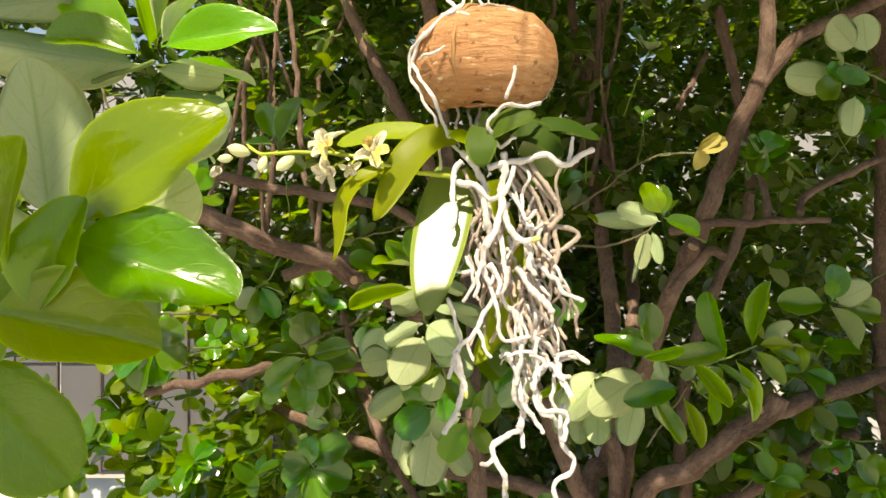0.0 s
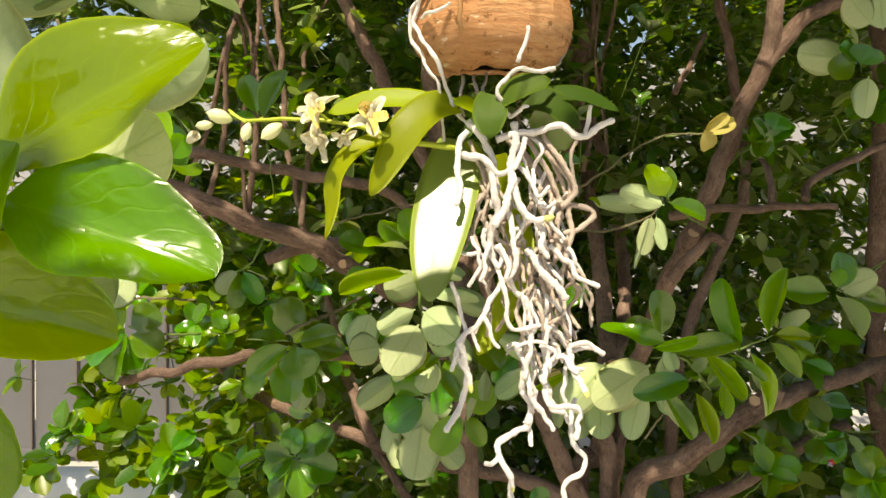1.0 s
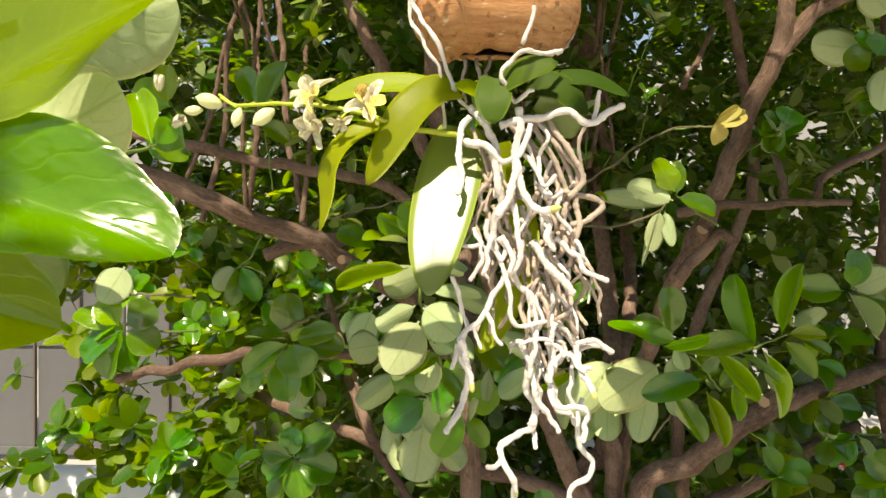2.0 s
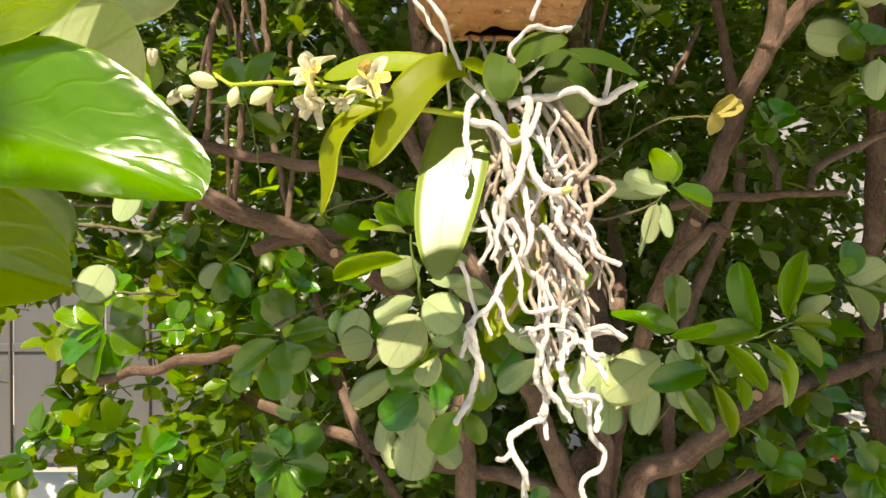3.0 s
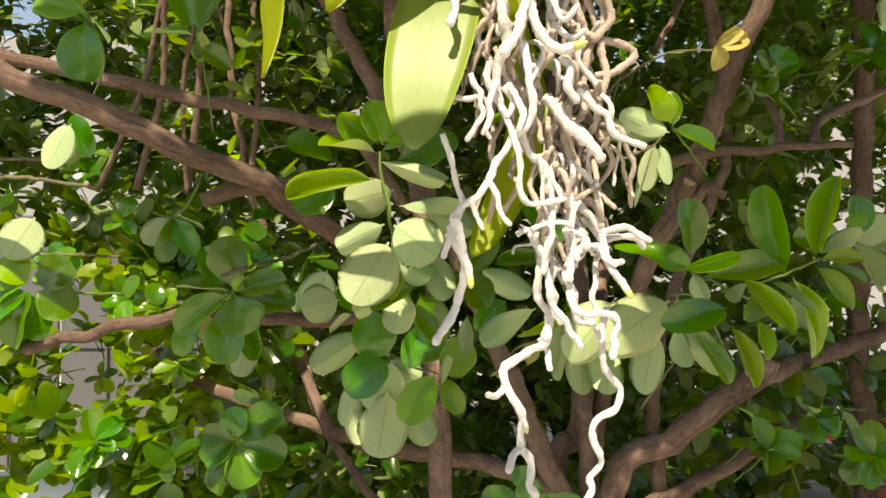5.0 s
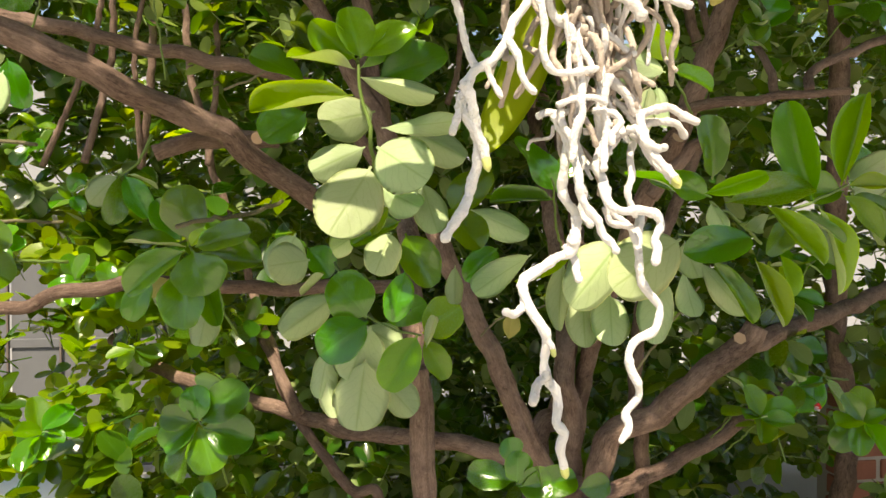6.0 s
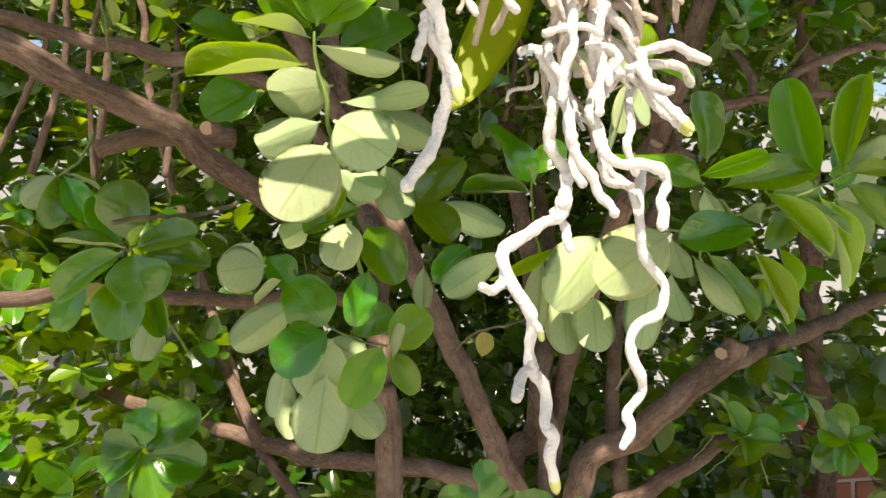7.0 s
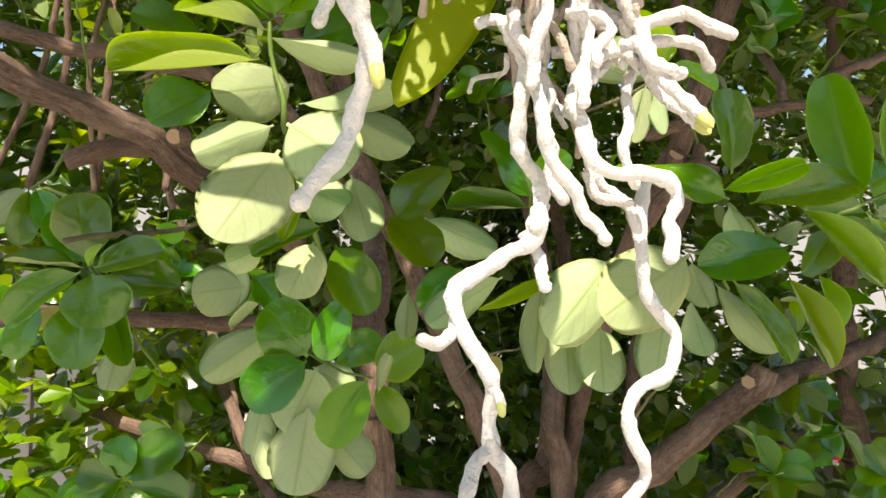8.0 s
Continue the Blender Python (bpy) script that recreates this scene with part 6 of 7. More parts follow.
root(orchid, [(0.0420, 0.4570, 1.5670), (0.0430, 0.4550, 1.5550), (0.0410, 0.4530, 1.5460), (0.0390, 0.4500, 1.5370), (0.0400, 0.4470, 1.5280), (0.0370, 0.4450, 1.5190), (0.0350, 0.4440, 1.5110), (0.0300, 0.4440, 1.5030)], 0.0025, ROOT, 22, 0.0010, 0.9, False)
root(orchid, [(0.0490, 0.4550, 1.5570), (0.0460, 0.4520, 1.5460), (0.0410, 0.4490, 1.5370), (0.0320, 0.4490, 1.5340), (0.0240, 0.4480, 1.5410)], 0.0018, ROOT, 23, 0.0010, 0.9, False)
root(orchid, [(0.0400, 0.4490, 1.5350), (0.0420, 0.4480, 1.5250), (0.0440, 0.4470, 1.5170), (0.0490, 0.4460, 1.5090), (0.0550, 0.4440, 1.5050), (0.0600, 0.4420, 1.5060)], 0.0025, ROOT, 24, 0.0006, 0.9, True)
root(orchid, [(0.0420, 0.4680, 1.5630), (0.0550, 0.4660, 1.5600), (0.0630, 0.4640, 1.5520), (0.0680, 0.4620, 1.5440), (0.0760, 0.4610, 1.5360), (0.0800, 0.4610, 1.5280), (0.0780, 0.4620, 1.5180)], 0.0019, ROOT_OLD, 25, 0.0010, 0.9, False)
root(orchid, [(0.0510, 0.4680, 1.5610), (0.0590, 0.4660, 1.5480), (0.0650, 0.4660, 1.5380), (0.0700, 0.4670, 1.5280), (0.0740, 0.4670, 1.5180), (0.0750, 0.4660, 1.5080)], 0.0019, ROOT_OLD, 26, 0.0012, 0.9, False)
root(orchid, [(0.0450, 0.4760, 1.5590), (0.0520, 0.4760, 1.5450), (0.0600, 0.4750, 1.5390), (0.0660, 0.4720, 1.5310), (0.0690, 0.4690, 1.5230), (0.0700, 0.4670, 1.5150)], 0.0019, ROOT_OLD, 27, 0.0012, 0.9, False)
root(orchid, [(0.0610, 0.4640, 1.5630), (0.0660, 0.4610, 1.5520), (0.0740, 0.4580, 1.5420), (0.0800, 0.4570, 1.5320), (0.0810, 0.4570, 1.5220), (0.0740, 0.4580, 1.5150)], 0.0019, ROOT_OLD, 28, 0.0010, 0.9, False)
root(orchid, [(0.0480, 0.4760, 1.5560), (0.0560, 0.4740, 1.5450), (0.0640, 0.4740, 1.5350), (0.0680, 0.4740, 1.5250), (0.0730, 0.4720, 1.5160)], 0.0017, ROOT_OLD, 29, 0.0012, 0.9, False)
root(orchid, [(0.0400, 0.4820, 1.5620), (0.0480, 0.4810, 1.5530), (0.0580, 0.4780, 1.5440), (0.0630, 0.4750, 1.5340), (0.0660, 0.4720, 1.5250)], 0.0018, ROOT_OLD, 30, 0.0012, 0.9, False)
root(orchid, [(0.0560, 0.4720, 1.5620), (0.0620, 0.4690, 1.5540), (0.0700, 0.4660, 1.5400), (0.0750, 0.4660, 1.5290), (0.0780, 0.4660, 1.5200)], 0.0017, ROOT_OLD, 31, 0.0010, 0.9, False)
root(orchid, [(0.0310, 0.4560, 1.5560), (0.0440, 0.4560, 1.5600), (0.0560, 0.4570, 1.5610), (0.0650, 0.4560, 1.5640), (0.0730, 0.4550, 1.5650), (0.0800, 0.4520, 1.5590), (0.0860, 0.4500, 1.5580), (0.0930, 0.4480, 1.5630), (0.1010, 0.4460, 1.5670)], 0.0022, ROOT, 32, 0.0008, 0.9, False)
root(orchid, [(0.0860, 0.4540, 1.5590), (0.0880, 0.4530, 1.5670), (0.0890, 0.4510, 1.5760)], 0.0015, ROOT, 33, 0.0006, 0.9, False)
root(orchid, [(0.0820, 0.4530, 1.5580), (0.0780, 0.4530, 1.5490), (0.0790, 0.4560, 1.5380), (0.0810, 0.4590, 1.5270)], 0.0012, ROOT_OLD, 34, 0.0008, 0.9, False)
root(orchid, [(0.0670, 0.4610, 1.5190), (0.0780, 0.4620, 1.5160), (0.0880, 0.4630, 1.5150), (0.0950, 0.4620, 1.5100), (0.0900, 0.4610, 1.5040), (0.0840, 0.4590, 1.5000), (0.0760, 0.4580, 1.4980)], 0.0019, ROOT_OLD, 35, 0.0008, 0.9, False)
root(orchid, [(0.0450, 0.4570, 1.5400), (0.0500, 0.4560, 1.5350), (0.0530, 0.4530, 1.5290), (0.0560, 0.4510, 1.5210), (0.0590, 0.4500, 1.5200), (0.0630, 0.4480, 1.5260)], 0.0015, ROOT, 36, 0.0010, 0.9, False)
root(orchid, [(0.0540, 0.4580, 1.5220), (0.0580, 0.4560, 1.5170), (0.0630, 0.4540, 1.5140), (0.0680, 0.4530, 1.5170)], 0.0014, ROOT, 37, 0.0010, 0.9, False)
root(orchid, [(0.0750, 0.4660, 1.5170), (0.0730, 0.4650, 1.5060), (0.0710, 0.4630, 1.4960), (0.0720, 0.4610, 1.4890), (0.0700, 0.4590, 1.4820)], 0.0022, ROOT_OLD, 38, 0.0015, 0.9, False)
root(orchid, [(0.0620, 0.4710, 1.5150), (0.0650, 0.4670, 1.5050), (0.0630, 0.4640, 1.4960), (0.0650, 0.4610, 1.4890), (0.0620, 0.4600, 1.4830)], 0.0019, ROOT_OLD, 39, 0.0015, 0.9, False)
root(orchid, [(0.0780, 0.4600, 1.5150), (0.0790, 0.4580, 1.5040), (0.0790, 0.4570, 1.4950), (0.0770, 0.4570, 1.4870)], 0.0019, ROOT_OLD, 40, 0.0015, 0.9, False)
root(orchid, [(0.0680, 0.4770, 1.5210), (0.0700, 0.4750, 1.5090), (0.0690, 0.4720, 1.4980), (0.0750, 0.4680, 1.4900)], 0.0017, ROOT_OLD, 41, 0.0020, 0.9, False)
root(orchid, [(0.0570, 0.4500, 1.5040), (0.0600, 0.4470, 1.4970), (0.0580, 0.4450, 1.4890), (0.0620, 0.4440, 1.4830)], 0.0021, ROOT, 42, 0.0010, 0.9, False)
root(orchid, [(0.0230, 0.4600, 1.5200), (0.0200, 0.4600, 1.5140), (0.0250, 0.4580, 1.5040), (0.0240, 0.4570, 1.4960)], 0.0015, ROOT, 43, 0.0012, 0.9, False)
root(orchid, [(0.0290, 0.4660, 1.5260), (0.0220, 0.4640, 1.5210), (0.0200, 0.4610, 1.5120), (0.0230, 0.4570, 1.5040), (0.0270, 0.4540, 1.4970)], 0.0014, ROOT_OLD, 44, 0.0012, 0.9, False)
root(orchid, [(0.0150, 0.4660, 1.5560), (0.0190, 0.4620, 1.5440), (0.0230, 0.4600, 1.5350), (0.0250, 0.4590, 1.5270)], 0.0014, ROOT_OLD, 45, 0.0012, 0.9, False)
root(orchid, [(0.0070, 0.4520, 1.4850), (0.0140, 0.4520, 1.4840), (0.0200, 0.4510, 1.4850), (0.0240, 0.4500, 1.4820)], 0.0013, ROOT, 46, 0.0010, 0.9, False)
root(orchid, [(0.0160, 0.4520, 1.4950), (0.0170, 0.4510, 1.4900), (0.0200, 0.4490, 1.4860), (0.0200, 0.4480, 1.4810), (0.0210, 0.4470, 1.4770), (0.0180, 0.4450, 1.4710), (0.0140, 0.4450, 1.4650)], 0.0013, ROOT, 47, 0.0010, 0.9, False)
root(orchid, [(0.0210, 0.4480, 1.4790), (0.0240, 0.4460, 1.4740), (0.0220, 0.4460, 1.4690), (0.0240, 0.4460, 1.4660)], 0.0011, ROOT, 48, 0.0010, 0.9, False)
root(orchid, [(0.0240, 0.4490, 1.5000), (0.0230, 0.4500, 1.4930), (0.0260, 0.4500, 1.4860), (0.0290, 0.4500, 1.4810), (0.0320, 0.4490, 1.4750), (0.0340, 0.4470, 1.4700), (0.0360, 0.4460, 1.4630), (0.0380, 0.4460, 1.4540), (0.0380, 0.4470, 1.4450), (0.0410, 0.4480, 1.4380), (0.0480, 0.4490, 1.4380), (0.0540, 0.4500, 1.4390), (0.0590, 0.4500, 1.4400)], 0.0015, ROOT, 49, 0.0010, 0.9, False)
root(orchid, [(0.0390, 0.4510, 1.5100), (0.0410, 0.4480, 1.4990), (0.0410, 0.4460, 1.4910), (0.0430, 0.4460, 1.4830), (0.0420, 0.4470, 1.4740), (0.0360, 0.4480, 1.4680), (0.0320, 0.4490, 1.4620), (0.0280, 0.4490, 1.4550), (0.0240, 0.4470, 1.4470), (0.0180, 0.4440, 1.4400), (0.0130, 0.4430, 1.4360), (0.0080, 0.4420, 1.4310)], 0.0018, ROOT, 50, 0.0010, 0.9, False)
root(orchid, [(0.0080, 0.4420, 1.4310), (0.0110, 0.4420, 1.4240), (0.0120, 0.4430, 1.4160), (0.0140, 0.4440, 1.4090), (0.0130, 0.4440, 1.4030), (0.0110, 0.4440, 1.3980), (0.0090, 0.4430, 1.3910), (0.0050, 0.4400, 1.3840), (0.0010, 0.4380, 1.3780)], 0.0021, ROOT, 51, 0.0010, 0.9, False)
root(orchid, [(0.0090, 0.4430, 1.4300), (0.0080, 0.4430, 1.4240), (0.0100, 0.4420, 1.4170), (0.0130, 0.4410, 1.4110), (0.0150, 0.4390, 1.4050)], 0.0019, ROOT, 52, 0.0010, 0.9, True)
root(orchid, [(0.0100, 0.4450, 1.4300), (0.0070, 0.4430, 1.4260), (0.0060, 0.4420, 1.4210), (0.0040, 0.4410, 1.4140)], 0.0015, ROOT, 53, 0.0006, 0.9, False)
root(orchid, [(0.0030, 0.4450, 1.4670), (0.0050, 0.4460, 1.4620), (0.0080, 0.4470, 1.4540), (0.0100, 0.4470, 1.4450), (0.0120, 0.4450, 1.4370), (0.0100, 0.4440, 1.4300)], 0.0014, ROOT, 54, 0.0010, 0.9, False)
root(orchid, [(0.0160, 0.4430, 1.4380), (0.0180, 0.4410, 1.4320), (0.0200, 0.4380, 1.4260)], 0.0012, ROOT, 55, 0.0006, 0.9, False)
root(orchid, [(0.0230, 0.4400, 1.4460), (0.0260, 0.4390, 1.4410), (0.0270, 0.4390, 1.4350), (0.0290, 0.4390, 1.4310), (0.0320, 0.4390, 1.4280)], 0.0014, ROOT, 56, 0.0008, 0.9, False)
root(orchid, [(0.0390, 0.4520, 1.4710), (0.0420, 0.4540, 1.4640), (0.0450, 0.4550, 1.4600), (0.0500, 0.4550, 1.4560), (0.0520, 0.4550, 1.4490), (0.0540, 0.4540, 1.4420), (0.0540, 0.4520, 1.4340), (0.0530, 0.4510, 1.4280), (0.0540, 0.4510, 1.4230), (0.0510, 0.4520, 1.4160), (0.0510, 0.4530, 1.4090)], 0.0017, ROOT, 57, 0.0012, 0.9, False)
root(orchid, [(0.0520, 0.4580, 1.4870), (0.0570, 0.4530, 1.4790), (0.0610, 0.4490, 1.4720), (0.0660, 0.4470, 1.4670), (0.0700, 0.4450, 1.4620), (0.0730, 0.4440, 1.4580)], 0.0027, ROOT, 58, 0.0008, 0.9, False)
root(orchid, [(0.0650, 0.4530, 1.4900), (0.0700, 0.4520, 1.4850), (0.0730, 0.4520, 1.4810), (0.0780, 0.4520, 1.4790), (0.0810, 0.4520, 1.4730), (0.0830, 0.4520, 1.4700), (0.0880, 0.4520, 1.4680), (0.0950, 0.4500, 1.4650)], 0.0017, ROOT, 59, 0.0008, 0.9, False)
root(orchid, [(0.0650, 0.4600, 1.4570), (0.0680, 0.4580, 1.4540), (0.0700, 0.4580, 1.4530), (0.0730, 0.4560, 1.4490), (0.0750, 0.4540, 1.4470)], 0.0013, ROOT, 60, 0.0008, 0.9, False)
root(orchid, [(0.0640, 0.4650, 1.4480), (0.0670, 0.4630, 1.4440), (0.0710, 0.4620, 1.4410), (0.0740, 0.4600, 1.4410), (0.0770, 0.4590, 1.4350), (0.0780, 0.4580, 1.4280)], 0.0015, ROOT_OLD, 61, 0.0008, 0.9, False)
root(orchid, [(0.0660, 0.4600, 1.4410), (0.0700, 0.4590, 1.4360), (0.0750, 0.4590, 1.4320), (0.0790, 0.4590, 1.4260), (0.0810, 0.4590, 1.4260), (0.0850, 0.4580, 1.4270), (0.0910, 0.4570, 1.4280), (0.0960, 0.4550, 1.4250), (0.1000, 0.4530, 1.4220)], 0.0019, ROOT, 62, 0.0010, 0.9, False)
root(orchid, [(0.0790, 0.4570, 1.4250), (0.0790, 0.4560, 1.4190), (0.0800, 0.4530, 1.4140), (0.0820, 0.4500, 1.4090), (0.0840, 0.4480, 1.4050), (0.0860, 0.4440, 1.4000)], 0.0018, ROOT, 63, 0.0010, 0.9, True)
root(orchid, [(0.0740, 0.4570, 1.4190), (0.0770, 0.4540, 1.4180), (0.0780, 0.4510, 1.4140), (0.0820, 0.4480, 1.4110)], 0.0016, ROOT, 64, 0.0010, 0.9, False)
root(orchid, [(0.0560, 0.4590, 1.4830), (0.0550, 0.4600, 1.4750), (0.0540, 0.4610, 1.4680), (0.0570, 0.4610, 1.4620), (0.0600, 0.4610, 1.4570), (0.0580, 0.4600, 1.4520)], 0.0014, ROOT_OLD, 65, 0.0012, 0.9, False)
root(orchid, [(0.0610, 0.4680, 1.4860), (0.0690, 0.4660, 1.4880), (0.0700, 0.4640, 1.4810), (0.0660, 0.4620, 1.4760), (0.0610, 0.4600, 1.4700), (0.0620, 0.4590, 1.4620), (0.0650, 0.4590, 1.4560), (0.0660, 0.4600, 1.4480)], 0.0016, ROOT_OLD, 66, 0.0016, 0.9, False)
root(orchid, [(0.0570, 0.4660, 1.4700), (0.0620, 0.4640, 1.4640), (0.0600, 0.4640, 1.4570), (0.0650, 0.4640, 1.4520), (0.0670, 0.4640, 1.4460), (0.0700, 0.4650, 1.4410), (0.0670, 0.4640, 1.4360)], 0.0016, ROOT_OLD, 67, 0.0020, 0.9, False)
root(orchid, [(0.0640, 0.4730, 1.4730), (0.0680, 0.4720, 1.4660), (0.0650, 0.4710, 1.4600), (0.0680, 0.4690, 1.4540), (0.0650, 0.4670, 1.4470), (0.0620, 0.4640, 1.4410)], 0.0015, ROOT_OLD, 68, 0.0020, 0.9, False)
root(orchid, [(0.0560, 0.4710, 1.4640), (0.0580, 0.4680, 1.4570), (0.0560, 0.4650, 1.4500), (0.0600, 0.4620, 1.4450), (0.0580, 0.4600, 1.4380)], 0.0015, ROOT_OLD, 69, 0.0020, 0.9, False)
root(orchid, [(0.0610, 0.4720, 1.4600), (0.0640, 0.4700, 1.4540), (0.0630, 0.4690, 1.4470), (0.0670, 0.4690, 1.4410), (0.0650, 0.4680, 1.4340)], 0.0013, ROOT_OLD, 70, 0.0020, 0.9, False)
root(orchid, [(0.0640, 0.4670, 1.4930), (0.0590, 0.4640, 1.4880), (0.0550, 0.4610, 1.4810), (0.0530, 0.4560, 1.4720)], 0.0016, ROOT_OLD, 71, 0.0012, 0.9, False)
root(orchid, [(0.0700, 0.4700, 1.4720), (0.0710, 0.4670, 1.4650), (0.0690, 0.4650, 1.4590), (0.0700, 0.4640, 1.4520), (0.0680, 0.4630, 1.4460)], 0.0013, ROOT_OLD, 72, 0.0016, 0.9, False)
root(orchid, [(0.0440, 0.4500, 1.4260), (0.0510, 0.4510, 1.4290), (0.0580, 0.4510, 1.4300), (0.0630, 0.4520, 1.4280)], 0.0013, ROOT, 73, 0.0008, 0.9, False)
root(orchid, [(0.0470, 0.4560, 1.4260), (0.0480, 0.4560, 1.4200), (0.0510, 0.4540, 1.4130), (0.0500, 0.4520, 1.4070)], 0.0017, ROOT, 74, 0.0010, 0.9, False)
root(orchid, [(0.0600, 0.4570, 1.4260), (0.0680, 0.4540, 1.4240), (0.0700, 0.4530, 1.4210), (0.0670, 0.4530, 1.4170), (0.0660, 0.4520, 1.4130)], 0.0014, ROOT, 75, 0.0010, 0.9, False)
root(orchid, [(0.0660, 0.4550, 1.4390), (0.0640, 0.4560, 1.4300), (0.0660, 0.4560, 1.4200), (0.0640, 0.4550, 1.4110), (0.0630, 0.4530, 1.4040)], 0.0017, ROOT, 76, 0.0010, 0.9, False)
root(orchid, [(0.0810, 0.4620, 1.4160), (0.0740, 0.4600, 1.4180), (0.0690, 0.4580, 1.4160), (0.0660, 0.4550, 1.4100)], 0.0013, ROOT, 77, 0.0010, 0.9, False)
root(orchid, [(0.0560, 0.4580, 1.4240), (0.0590, 0.4560, 1.4180), (0.0610, 0.4560, 1.4130)], 0.0012, ROOT_OLD, 78, 0.0010, 0.9, False)
root(orchid, [(0.0590, 0.4670, 1.4390), (0.0620, 0.4660, 1.4350), (0.0700, 0.4640, 1.4350), (0.0720, 0.4620, 1.4390)], 0.0013, ROOT_OLD, 79, 0.0014, 0.9, False)
root(orchid, [(0.0510, 0.4630, 1.4330), (0.0560, 0.4600, 1.4340), (0.0580, 0.4570, 1.4380)], 0.0013, ROOT, 80, 0.0012, 0.9, False)
root(orchid, [(0.0520, 0.4600, 1.4550), (0.0550, 0.4610, 1.4500), (0.0560, 0.4630, 1.4440), (0.0560, 0.4640, 1.4370), (0.0550, 0.4630, 1.4260), (0.0540, 0.4600, 1.4180), (0.0520, 0.4600, 1.4130), (0.0500, 0.4600, 1.4060), (0.0500, 0.4630, 1.3980), (0.0520, 0.4640, 1.3920), (0.0560, 0.4640, 1.3870), (0.0560, 0.4630, 1.3810), (0.0540, 0.4610, 1.3760)], 0.0021, ROOT, 81, 0.0008, 0.9, False)
root(orchid, [(0.0460, 0.4600, 1.4250), (0.0490, 0.4600, 1.4190), (0.0510, 0.4590, 1.4140), (0.0520, 0.4570, 1.4090), (0.0530, 0.4540, 1.4010), (0.0550, 0.4550, 1.3940), (0.0580, 0.4560, 1.3880), (0.0620, 0.4570, 1.3840), (0.0650, 0.4580, 1.3790), (0.0680, 0.4570, 1.3760), (0.0690, 0.4560, 1.3730)], 0.0018, ROOT, 82, 0.0008, 0.9, False)
root(orchid, [(0.0560, 0.4660, 1.4160), (0.0580, 0.4630, 1.4080), (0.0560, 0.4620, 1.4010), (0.0590, 0.4630, 1.3950), (0.0590, 0.4650, 1.3880), (0.0620, 0.4640, 1.3830)], 0.0017, ROOT, 83, 0.0008, 0.9, False)
root(orchid, [(0.0400, 0.4620, 1.4240), (0.0440, 0.4630, 1.4260), (0.0500, 0.4630, 1.4260), (0.0540, 0.4620, 1.4270)], 0.0013, ROOT, 84, 0.0006, 0.9, False)
root(orchid, [(0.0610, 0.4640, 1.4560), (0.0640, 0.4630, 1.4510), (0.0650, 0.4600, 1.4420), (0.0640, 0.4570, 1.4330), (0.0630, 0.4580, 1.4250), (0.0640, 0.4590, 1.4200), (0.0650, 0.4600, 1.4160), (0.0640, 0.4600, 1.4100), (0.0620, 0.4590, 1.4060), (0.0640, 0.4570, 1.4010), (0.0640, 0.4550, 1.3950), (0.0660, 0.4530, 1.3900), (0.0710, 0.4530, 1.3880), (0.0780, 0.4540, 1.3880), (0.0850, 0.4550, 1.3870), (0.0870, 0.4560, 1.3830), (0.0840, 0.4550, 1.3780), (0.0850, 0.4540, 1.3740), (0.0830, 0.4520, 1.3690)], 0.0019, ROOT, 85, 0.0008, 0.9, False)
root(orchid, [(0.0640, 0.4640, 1.4070), (0.0650, 0.4630, 1.4030), (0.0680, 0.4620, 1.3970), (0.0680, 0.4630, 1.3920), (0.0710, 0.4640, 1.3870), (0.0750, 0.4640, 1.3840), (0.0780, 0.4630, 1.3810), (0.0800, 0.4620, 1.3760)], 0.0016, ROOT, 86, 0.0008, 0.9, False)
root(orchid, [(0.0670, 0.4620, 1.3900), (0.0690, 0.4620, 1.3840), (0.0720, 0.4620, 1.3830), (0.0770, 0.4600, 1.3820)], 0.0014, ROOT, 87, 0.0008, 0.9, False)
root(orchid, [(0.0830, 0.4680, 1.4210), (0.0810, 0.4660, 1.4170), (0.0780, 0.4640, 1.4110), (0.0780, 0.4610, 1.4020), (0.0760, 0.4610, 1.3960), (0.0780, 0.4620, 1.3900), (0.0800, 0.4630, 1.3870)], 0.0015, ROOT, 88, 0.0008, 0.9, False)
root(orchid, [(0.0690, 0.4680, 1.4340), (0.0760, 0.4640, 1.4290), (0.0790, 0.4630, 1.4240), (0.0820, 0.4620, 1.4200), (0.0810, 0.4590, 1.4140), (0.0850, 0.4550, 1.4110), (0.0870, 0.4530, 1.4120)], 0.0016, ROOT, 89, 0.0008, 0.9, False)
root(orchid, [(0.0810, 0.4590, 1.4150), (0.0830, 0.4580, 1.4100), (0.0850, 0.4550, 1.4060), (0.0870, 0.4510, 1.4020), (0.0880, 0.4480, 1.3990)], 0.0017, ROOT, 90, 0.0006, 0.9, True)
root(orchid, [(0.0820, 0.4630, 1.4210), (0.0860, 0.4630, 1.4230), (0.0920, 0.4640, 1.4240), (0.0980, 0.4650, 1.4230), (0.1030, 0.4680, 1.4190)], 0.0016, ROOT, 91, 0.0006, 0.9, False)
root(orchid, [(0.0590, 0.4640, 1.4190), (0.0650, 0.4630, 1.4200), (0.0710, 0.4630, 1.4220), (0.0730, 0.4630, 1.4250), (0.0680, 0.4620, 1.4270)], 0.0014, ROOT, 92, 0.0008, 0.9, False)
root(orchid, [(0.0790, 0.4640, 1.4200), (0.0740, 0.4630, 1.4180), (0.0700, 0.4610, 1.4140), (0.0650, 0.4590, 1.4120)], 0.0013, ROOT, 93, 0.0008, 0.9, False)
